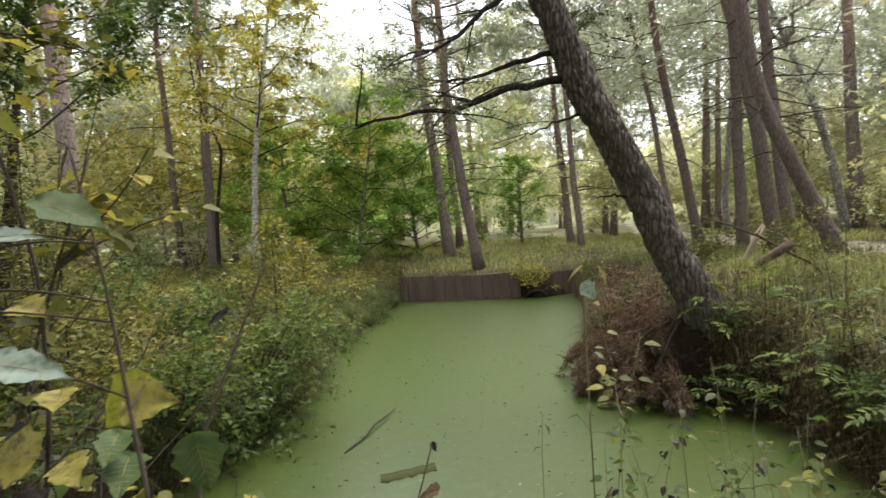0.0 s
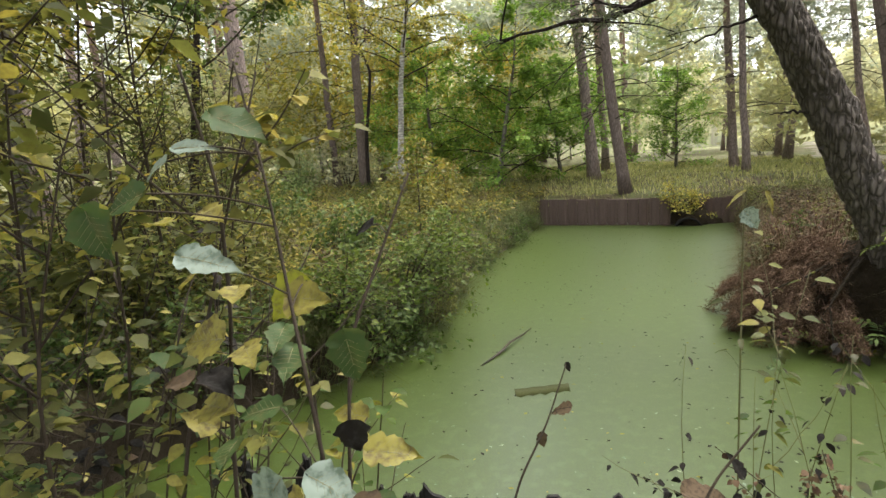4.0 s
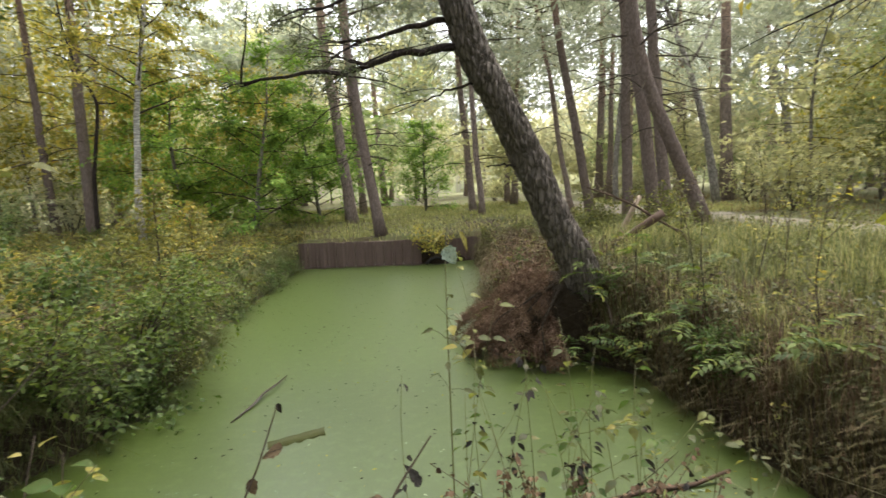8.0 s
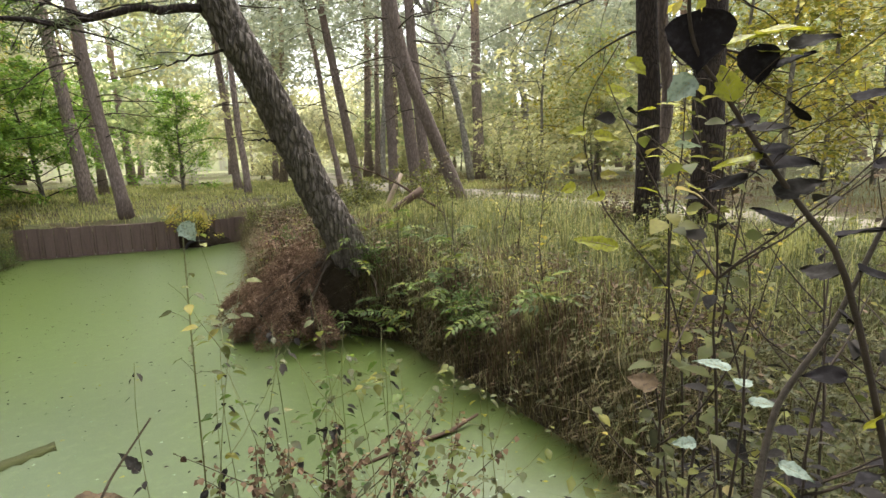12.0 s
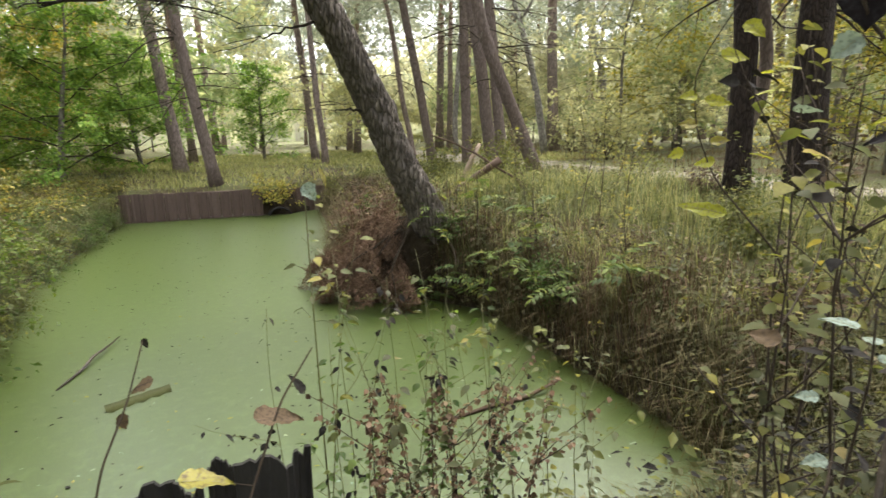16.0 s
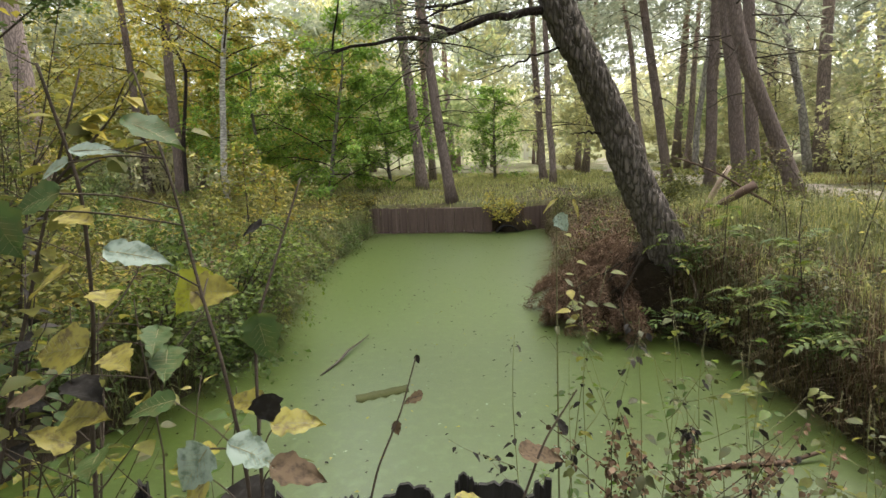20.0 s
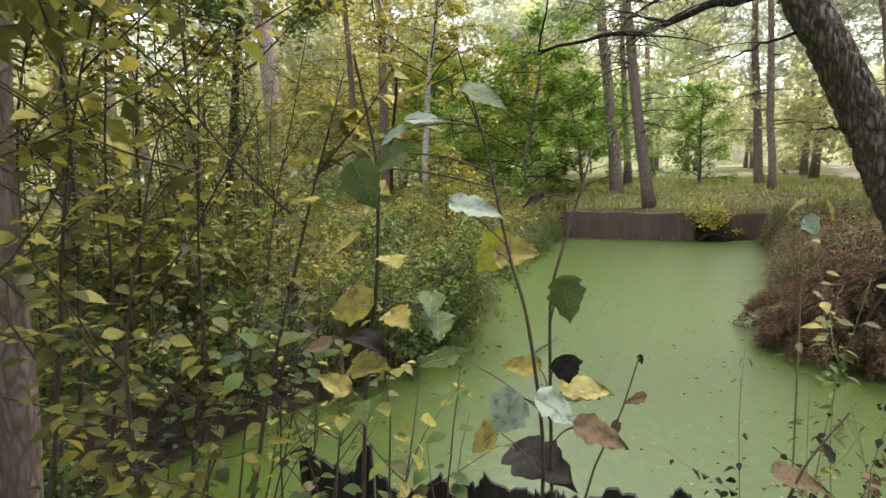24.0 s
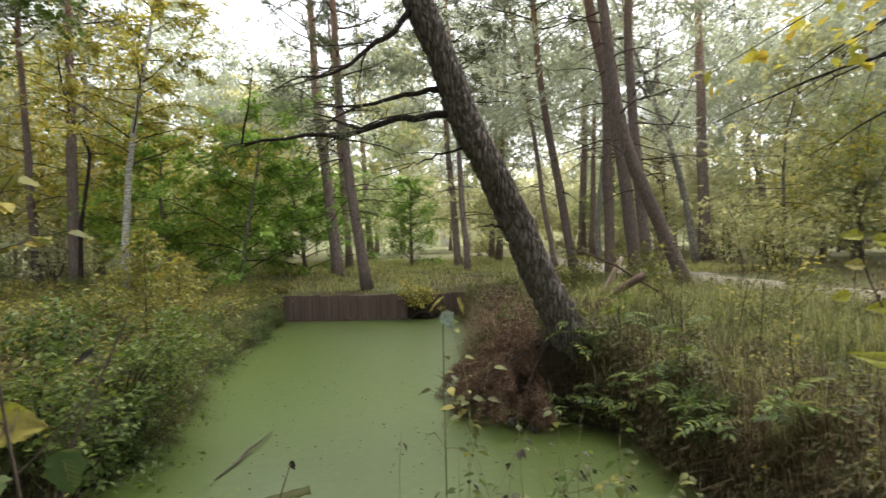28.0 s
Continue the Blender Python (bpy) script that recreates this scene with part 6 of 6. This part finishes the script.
leaf_on(poplar2, (0.239, 0.637, 2.076), 0.037, L_PALE, (-1, 0.1, -0.3), None, 16, 0.5)
leaf_on(poplar2, (0.245, 0.569, 2.03), 0.044, L_NEAR, (0.5, -0.2, -0.9), (0, -0.9, 0.4), 17, 0.85)
leaf_on(poplar2, (0.262, 0.58, 2.053), 0.040, L_NEAR, (-0.7, -0.2, -0.2), None, 18, 0.7)
leaf_on(poplar2, (0.222, 0.751, 2.138), 0.044, L_SPOT, (-0.6, 0.3, 0.1), None, 19, 0.6)
leaf_on(poplar2, (0.251, 0.717, 1.825), 0.053, L_NEAR, (-0.9, -0.2, -0.1), (0, -0.5, 0.8), 20, 0.55)
leaf_on(poplar2, (0.319, 0.66, 1.762), 0.044, L_SPOT, (-0.6, 0, -0.5), None, 21, 0.7)
poplar3 = sapling("poplar_sapling", "slender poplar shoot with spotted yellow leaves", "sapling", [(0.0, 0.95, ground_at(0, 0.95) - 0.03), (0.02, 0.92, 1.3), (0.06, 0.9, 1.7), (0.10, 0.88, 1.88), (0.12, 0.86, 2.05), (0.10, 0.84, 2.2)], 0.0042, TWIG)
for i, (p, s, m_) in enumerate([((0.05, 0.87, 1.84), 0.10, L_SPOT), ((0.15, 0.84, 1.835), 0.07, L_SPOT), ((0.11, 0.82, 1.77), 0.085, L_SPOT), ((0.15, 0.83, 1.92), 0.065, L_SPOT), ((0.21, 0.84, 1.83), 0.075, L_NEAR), ((0.20, 0.84, 1.86), 0.06, L_NEAR),
                                ((0.11, 0.83, 1.80), 0.07, L_BLACK), ((0.04, 0.88, 1.93), 0.07, L_SPOT), ((0.13, 0.83, 2.02), 0.06, L_SPOT), ((-0.03, 0.9, 1.76), 0.06, L_BROWN), ((0.0, 0.9, 1.7), 0.06, L_SPOT), ((0.08, 0.86, 1.68), 0.08, L_NEAR), ((-0.05, 0.92, 2.0), 0.07, L_SPOT)]):
    leaf_on(poplar3, p, s, m_, None, None, 30 + i, 0.62)


def leafy_stem(name, label, category, x, y, height, seed, material, leaf, count, size, lean=(0, 0), stem=TWIG, r0=0.008, group="", z=None, arms=3, low=0.15, wide=0.65, hang=0.0):
    """An upright young stem with a few side shoots and single leaves along them."""
    rng = np.random.RandomState(seed)
    z = ground_at(x, y) - 0.03 if z is None else z
    t = thing(name, label, category, pose(x, y, z), group)
    ln = curve_pts((0, 0, 0), (lean[0] / height, lean[1] / height, 1), height, 12, (0, 0, 0), 0.045, rng)
    b = Build()
    b.tube(ln, np.linspace(r0, r0 * 0.3, 13), 6, 0.04, seed)
    part("stem", b, stem, t)
    runs = [ln[int(12 * low):]]
    for i in range(arms):
        a = rng.randint(3, 11)
        an = rng.uniform(0, 2 * math.pi)
        arm = curve_pts(ln[a], (math.cos(an), math.sin(an), rng.uniform(0.4, 1.2)), height * rng.uniform(0.2, 0.4), 7, (0, 0, 0.2), 0.07, rng)
        b = Build()
        b.tube(arm, np.linspace(r0 * 0.5, r0 * 0.2, 8), 5, caps=False)
        part("side_shoot", b, stem, t)
        runs.append(arm[1:])
    pos, way = [], []
    for i in range(count):
        run = runs[0] if rng.uniform() < 0.5 or not arms else runs[rng.randint(1, len(runs))]
        c = rng.uniform(0, len(run) - 1.001)
        p = run[int(c)] * (1 - c % 1) + run[int(c) + 1] * (c % 1)
        an = rng.uniform(0, 2 * math.pi)
        w = np.array([math.cos(an), math.sin(an), rng.uniform(-0.5, 0.3) - hang])
        pos.append(p + w * (1, 1, 0.3) * size * 0.35)
        way.append(w)
    cb = Build()
    ls = size * rng.uniform(0.55, 1.3, count)
    cb.leaves(pos, way, np.array([0, 0, 1.0]) + rng.normal(0, 0.35, (count, 3)), ls, ls * wide, 0.2, y < 2.3)
    tagged(part("foliage", cb, leaf, t), kind="stuff")
    return t


# tall leafy shoots on the near and left bank
rq = np.random.RandomState(55)
spots = [(-1.19, 1.62, 2.3, (0.25, 0.2)), (-1.55, 1.6, 2.6, (0.1, 0.2)), (-1.9, 1.66, 2.5, (0.2, 0.2)), (-2.15, 1.35, 2.2, (0.1, 0.1)), (-0.95, 1.35, 1.7, (-0.2, 0.1)), (-1.35, 1.25, 2.4, (0.3, 0.3)), (-1.7, 1.15, 2.2, (0.0, 0.2)), (-0.75, 1.45, 1.9, (0.25, 0.15)), (-2.5, 1.5, 2.6, (0.2, 0)), (-1.25, 0.9, 2.1, (0, 0.2))]
for i, (x, y, h, le) in enumerate(spots):
    leafy_stem("aspen_shoot", "tall thin aspen shoot with scattered yellow and olive leaves", "sapling", x, y, h, 600 + i, None, L_SHOOT, 150, 0.068, le, TWIG, 0.009, "aspen shoots", arms=5)
for i in range(46):
    y = rq.uniform(2.2, 8.5)
    x = min(float(shore_left(y)) - rq.uniform(0.25, 2.4), 0.6 - 0.72 * y - rq.uniform(0.0, 1.2))
    leafy_stem("aspen_shoot", "tall thin aspen shoot with scattered yellow and olive leaves", "sapling", x, y, rq.uniform(1.6, 3.2), 640 + i, None, [L_SHOOT, L_OLIVE, L_SHOOT, L_GREEN][i % 4], 240, 0.07, (rq.uniform(-0.3, 0.2), 0), TWIG, 0.010, "aspen shoots", arms=7, low=0.05)

for i, (x, y) in enumerate([(-2.95, 2.6), (-3.3, 3.4), (-2.9, 3.9), (-4.2, 4.9), (-4.9, 5.9), (-2.6, 1.2), (-3.2, 1.6), (-4.0, 3.0)]):
    leafy_stem("aspen_sapling", "tall aspen sapling with yellow and olive leaves on the bank", "sapling", x, y, 3.2 + 0.25 * (i % 4), 680 + i, None, [L_SHOOT, L_YELLOW, L_OLIVE][i % 3], 420, 0.07, (0.35, 0.1), TWIG, 0.016, "aspen saplings", arms=11, low=0.2)

# low leafy plants crowding the near bank beside the old piling
for i, (x, y, top) in enumerate([(-1.35, 1.68, 1.15), (-1.15, 1.62, 1.3), (-0.98, 1.7, 1.2), (-0.85, 1.6, 1.35), (-0.72, 1.66, 1.25), (-0.6, 1.5, 1.3), (-0.5, 1.62, 1.12), (-0.42, 1.4, 1.3), (-0.3, 1.52, 1.2), (-0.2, 1.36, 1.25), (-0.1, 1.48, 1.1), (-1.5, 1.5, 1.35), (-1.25, 1.4, 1.25), (-0.95, 1.35, 1.3), (-0.7, 1.3, 1.2), (-0.35, 1.2, 1.2), (-1.6, 1.75, 1.2)]):
    g_ = ground_at(x, y) - 0.03
    leafy_stem("young_poplar", "low poplar shoot with green and dark leaves on the bank", "sapling", x, y, top - g_ + 0.3 + 0.12 * (i % 3), 1200 + i, None, [L_NEAR, L_SHOOT, L_SPOT, L_DEEP, L_HERB, L_BLACK, L_SHOOT][i % 7], 34, 0.058, (rq.uniform(-0.1, 0.2), rq.uniform(0.15, 0.4)), TWIG, 0.005, "young poplars", arms=4, low=0.25, wide=0.7)

# weeds standing in the shallow water before the near bank
for i, (x, y, top, lx_, ly_) in enumerate([(0.96, 2.09, 1.69, 0.0, 0.25), (0.87, 2.1, 1.44, -0.02, 0.2), (1.04, 2.07, 1.45, 0.05, 0.2), (1.1, 2.08, 1.4, 0.1, 0.2), (1.27, 2.02, 1.54, 0.15, 0.25), (1.32, 2.0, 1.34, 0.15, 0.2), (1.42, 1.97, 1.6, 0.2, 0.25),
                                           (1.5, 1.93, 1.36, 0.25, 0.2), (1.62, 1.95, 1.44, 0.05, 0.25), (1.67, 1.87, 1.27, 0.1, 0.2), (1.75, 1.83, 1.37, -0.1, 0.3), (1.15, 1.9, 1.2, 0.1, 0.1), (1.9, 1.9, 1.2, 0.2, 0.1), (1.2, 1.95, 1.5, 0.1, 0.3), (1.35, 1.95, 1.42, 0.0, 0.3), (1.48, 1.9, 1.5, 0.1, 0.3), (1.58, 1.9, 1.38, 0.0, 0.3), (1.0, 2.02, 1.3, 0.05, 0.2), (1.8, 1.88, 1.3, 0.1, 0.25), (2.0, 1.85, 1.15, 0.1, 0.2)]):
    dark_ = i in (1, 2, 3, 7, 10, 15)
    leafy_stem("weed_stalk", "thin weed stalk with small withered black leaves" if dark_ else "thin green weed stalk with small leaves in the shallow water", "plant", x, y - 0.05, top + 0.12, 700 + i, None, L_BLACK if dark_ else [L_OLIVE, L_HERB, L_DEEP][i % 3], 46 if dark_ else 50, 0.036 if dark_ else 0.046, (lx_, ly_), STEM_GREEN, 0.0032, "weed stalks", -0.12, 3, 0.35, 0.6, 0.6 if dark_ else 0.1)
for i, (x, y, h) in enumerate([(1.2, 1.98, 1.25), (1.28, 1.93, 1.3), (1.12, 2.0, 1.15), (1.36, 1.92, 1.2), (1.45, 1.9, 1.25), (1.55, 1.92, 1.15), (1.66, 1.9, 1.2)]):
    leafy_stem("dock_stalk", "dried reddish-brown dock stalk with seed clusters", "plant", x, y, h, 730 + i, None, FERN_RED, 260, 0.022, (0.08, 0.1), TWIG, 0.005, "dock stalks", -0.12, 6, 0.5, 0.9, 0.3)
weed = sapling("tall_weed", "thin brown weed with a few curled leaves before the old piling", "plant", [(0.30, 1.42, ground_at(0.3, 1.42) - 0.03), (0.33, 1.43, 1.1), (0.38, 1.47, 1.3), (0.44, 1.53, 1.42), (0.48, 1.61, 1.54)], 0.004, TWIG)
leaf_on(weed, (0.47, 1.55, 1.45), 0.06, L_BROWN, (-0.9, 0.1, -0.3), None, 51, 0.6)
leaf_on(weed, (0.43, 1.52, 1.38), 0.045, L_BROWN, (0.3, 0, -1), None, 52, 0.6)
leaf_on(weed, (0.485, 1.62, 1.53), 0.03, L_BLACK, (0.3, 0, -1), None, 53, 0.5)
weed2 = sapling("tall_weed", "leaning weed with spotted withered leaves before the old piling", "plant", [(0.62, 1.05, ground_at(0.62, 1.05) - 0.03), (0.63, 1.08, 1.1), (0.67, 1.14, 1.32), (0.76, 1.22, 1.5), (0.84, 1.28, 1.58)], 0.004, TWIG)
leaf_on(weed2, (0.62, 1.10, 1.44), 0.09, L_SPOT, (0.9, 0, -0.1), None, 54, 0.6)
leaf_on(weed2, (0.57, 0.99, 1.45), 0.075, L_GREEN, (0.9, 0.1, 0.3), (0, -0.9, 0.5), 55, 0.7)
leaf_on(weed2, (0.76, 1.22, 1.47), 0.10, L_BROWN, (1, 0.1, -0.1), None, 56, 0.6)
leaf_on(weed2, (0.80, 1.25, 1.52), 0.05, L_BLACK, (-0.4, 0, 0.9), None, 57, 0.5)

# the shrub with withered leaves at the near bank, and its young neighbours
for i, (x, y, h, le, lf, n_) in enumerate([(2.15, 0.95, 1.5, (-0.1, 0.05), L_BLACK, 36), (2.0, 1.05, 1.35, (-0.1, 0.0), L_SHOOT, 45), (2.3, 1.2, 1.6, (0.0, 0.1), L_OLIVE, 50), (2.75, 1.3, 1.7, (-0.1, 0), L_SHOOT, 70)]):
    leafy_stem("withered_shrub", "thin shrub with dark withered and yellow leaves on the near bank", "shrub", x, y, h, 760 + i, None, lf, n_, 0.06, le, TWIG, 0.006, "withered shrubs", arms=5, low=0.2, wide=0.7)
for i, (x, y, h, lf) in enumerate([(1.95, 0.62, 0.95, L_COAL), (2.15, 0.8, 1.1, L_BLACK), (2.4, 0.6, 1.2, L_COAL), (2.05, 1.0, 0.9, L_HERB), (2.55, 0.95, 1.15, L_BLACK), (1.85, 0.85, 0.8, L_HERB), (2.7, 0.75, 1.3, L_COAL)]):
    leafy_stem("withered_shrub", "low twiggy shrub with dark withered leaves on the near bank", "shrub", x, y, h, 1300 + i, None, lf, 46, 0.044, (-0.1, 0.05), TWIG, 0.006, "withered shrubs", arms=6, low=0.1, wide=0.65)
sapling("arched_branch", "bare brown branch arching up from the near bank", "branch", [(1.56, 0.58, ground_at(1.56, 0.58) - 0.03), (1.575, 0.585, 1.2), (1.585, 0.587, 1.387), (1.645, 0.613, 1.501), (1.676, 0.624, 1.572), (1.707, 0.626, 1.647), (1.734, 0.609, 1.698), (1.762, 0.587, 1.758), (1.784, 0.571, 1.825), (1.81, 0.55, 1.92), (1.84, 0.52, 2.05)], 0.0075, STICK)

for i in range(26):
    x, y = rq.uniform(3.7, 7.6), rq.uniform(1.8, 8.0)
    if outside(x, y) < 0.25:
        continue
    leafy_stem("aspen_shoot", "tall thin shoot with yellow leaves among the bank grass", "sapling", x, y, rq.uniform(0.9, 2.0), 800 + i, None, [L_SHOOT, L_OLIVE, L_YELLOW, L_BROWN][i % 4], 110, 0.05, (rq.uniform(-0.3, 0.3), 0), TWIG, 0.006, "aspen shoots", arms=6, low=0.2)

tip = sapling("tall_weed", "tall thin weed with one pale and two yellow leaves", "plant", [(0.98, 2.05, -0.12), (0.98, 2.15, 0.8), (0.99, 2.24, 1.5), (1.0, 2.3, 1.8), (1.01, 2.31, 1.92)], 0.004, STEM_GREEN)
leaf_on(tip, (1.02, 2.28, 1.81), 0.075, L_PALE, (0.6, -0.2, -0.8), (0.1, -0.9, 0.4), 61, 0.85, "pale leaf")
leaf_on(tip, (0.97, 2.3, 1.88), 0.08, L_SPOT, (-0.8, 0.1, -0.5), None, 62, 0.45)
leaf_on(tip, (1.08, 2.3, 1.86), 0.08, L_SPOT, (0.5, 0, -0.9), None, 63, 0.4)
for i in range(7):
    leaf_on(tip, (0.99 + 0.08 * math.cos(i * 2.3), 2.24 + 0.06 * math.sin(i * 2.3), 1.3 + 0.06 * i), 0.05, L_HERB, (math.cos(i * 2.3), math.sin(i * 2.3), -0.25), None, 64 + i, 0.4)
dark_shoot = sapling("withered_shoot", "tall shoot with large black withered leaves and some yellow ones", "shrub", [(1.60, 0.30, ground_at(1.6, 0.3) - 0.03), (1.59, 0.34, 1.2), (1.57, 0.40, 1.6), (1.531, 0.466, 1.921), (1.521, 0.5, 1.96), (1.507, 0.536, 2.015), (1.487, 0.568, 2.075), (1.468, 0.591, 2.124), (1.453, 0.606, 2.15), (1.442, 0.615, 2.2), (1.43, 0.60, 2.26)], 0.0045, TWIG)
leaf_on(dark_shoot, (1.451, 0.604, 2.165), 0.072, L_COAL, (-0.2, -0.1, -1), (-0.8, -0.58, 0.1), 81, 1.05, "large round black withered leaf", 0.05)
leaf_on(dark_shoot, (1.489, 0.554, 2.136), 0.044, L_COAL, (0.1, 0.0, -1), (-0.8, -0.55, 0.1), 82, 1.0, "round black withered leaf", 0.08)
leaf_on(dark_shoot, (1.445, 0.624, 2.115), 0.040, L_PALE, (-0.5, 0.5, -0.6), (-0.6, -0.5, 0.5), 83, 0.9, "pale silvery leaf", 0.1)
for i, (p, sz, m_) in enumerate([((1.496, 0.53, 2.173), 0.055, L_LIME), ((1.498, 0.534, 2.151), 0.045, L_LIME), ((1.506, 0.522, 2.141), 0.045, L_COAL), ((1.474, 0.582, 2.123), 0.05, L_LIME), ((1.486, 0.57, 2.075), 0.04, L_COAL), ((1.503, 0.543, 2.067), 0.05, L_BLACK),
                                 ((1.485, 0.574, 2.028), 0.06, L_LIME), ((1.479, 0.582, 2.002), 0.05, L_COAL), ((1.501, 0.547, 2.043), 0.055, L_COAL), ((1.514, 0.523, 2.026), 0.06, L_COAL), ((1.518, 0.512, 1.999), 0.055, L_BLACK), ((1.503, 0.536, 1.965), 0.05, L_COAL), ((1.513, 0.521, 2.086), 0.05, L_COAL), ((1.477, 0.564, 2.168), 0.045, L_LIME), ((1.512, 0.505, 2.158), 0.05, L_BLACK),
                                 ((1.55, 0.46, 1.95), 0.05, L_COAL), ((1.56, 0.44, 1.9), 0.055, L_COAL), ((1.54, 0.5, 1.9), 0.05, L_BLACK), ((1.57, 0.47, 1.84), 0.055, L_COAL), ((1.6, 0.42, 1.8), 0.06, L_BLACK), ((1.55, 0.43, 1.74), 0.05, L_LIME), ((1.53, 0.48, 1.78), 0.045, L_COAL), ((1.60, 0.45, 2.02), 0.05, L_COAL), ((1.58, 0.47, 2.1), 0.05, L_COAL), ((1.6, 0.45, 2.17), 0.05, L_LIME)]):
    leaf_on(dark_shoot, p, sz, m_, None, np.array([-0.35, -0.25, 0.9]) + rp.normal(0, 0.25, 3), 84 + i, 0.62, curl=0.15)

# slender shoots with single yellow-green leaves, and pale leaves low in the bank herbs
lime = sapling("aspen_shoot", "slender shoot with single yellow-green leaves on the near bank", "sapling", [(2.33, 1.33, ground_at(2.33, 1.33) - 0.03), (2.34, 1.34, 1.2), (2.356, 1.359, 1.462), (2.398, 1.39, 1.675), (2.423, 1.397, 1.858), (2.443, 1.385, 2.038), (2.44, 1.38, 2.3)], 0.004, TWIG, "aspen shoots")
lime2 = sapling("aspen_shoot", "slender leaning shoot with single yellow-green leaves on the near bank", "sapling", [(2.42, 1.3, ground_at(2.42, 1.3) - 0.03), (2.41, 1.33, 1.4), (2.39, 1.369, 1.586), (2.342, 1.467, 1.709), (2.28, 1.56, 1.839), (2.24, 1.614, 2.009), (2.22, 1.62, 2.198), (2.30, 1.53, 2.4)], 0.004, TWIG, "aspen shoots")
for i, (p, sz, w_) in enumerate([((2.241, 1.583, 1.743), 0.17, 0.3), ((2.31, 1.527, 2.243), 0.11, 0.55), ((2.289, 1.564, 2.1), 0.09, 0.5), ((2.22, 1.633, 2.029), 0.06, 0.7), ((2.335, 1.485, 2.318), 0.08, 0.7), ((2.191, 1.656, 1.924), 0.06, 0.7), ((2.257, 1.59, 1.895), 0.07, 0.6), ((2.3, 1.56, 1.97), 0.06, 0.6), ((2.2, 1.62, 2.12), 0.06, 0.7)]):
    leaf_on(lime2, p, sz, L_LIME if i % 4 != 3 else L_SPOT, None, (-0.6, -0.6, 0.5), 120 + i, w_)
for i, (p, sz) in enumerate([((2.37, 1.473, 2.122), 0.075), ((2.366, 1.472, 2.185), 0.055), ((2.389, 1.453, 2.031), 0.06), ((2.465, 1.35, 1.93), 0.10), ((2.454, 1.369, 2.064), 0.085), ((2.378, 1.461, 1.921), 0.07), ((2.414, 1.397, 1.785), 0.06), ((2.48, 1.36, 1.85), 0.06), ((2.42, 1.43, 2.2), 0.07), ((2.36, 1.38, 1.6), 0.06), ((2.43, 1.36, 1.98), 0.06)]):
    leaf_on(lime, p, sz, L_PALE if i == 4 else L_LIME, None, None, 140 + i, 0.5)
low = sapling("poplar_sapling", "low poplar shoot with pale undersides showing", "sapling", [(1.75, 0.75, ground_at(1.75, 0.75) - 0.03), (1.76, 0.75, 1.2), (1.78, 0.74, 1.4), (1.79, 0.73, 1.55), (1.80, 0.74, 1.68)], 0.004, TWIG)
for i, (p, sz, m_) in enumerate([((1.718, 0.8, 1.495), 0.045, L_PALE), ((1.785, 0.797, 1.642), 0.065, L_PALE), ((1.807, 0.749, 1.617), 0.05, L_PALE), ((1.697, 0.889, 1.595), 0.07, L_BROWN), ((1.819, 0.707, 1.586), 0.05, L_PALE), ((1.811, 0.639, 1.487), 0.055, L_PALE), ((1.793, 0.647, 1.459), 0.055, L_LIME), ((1.805, 0.601, 1.438), 0.08, L_BLACK), ((1.75, 0.7, 1.4), 0.06, L_BLACK), ((1.7, 0.76, 1.38), 0.05, L_PALE), ((1.83, 0.66, 1.36), 0.06, L_BLACK), ((1.72, 0.68, 1.3), 0.06, L_LIME)]):
    leaf_on(low, p, sz, m_, None, None, 160 + i, 0.55)
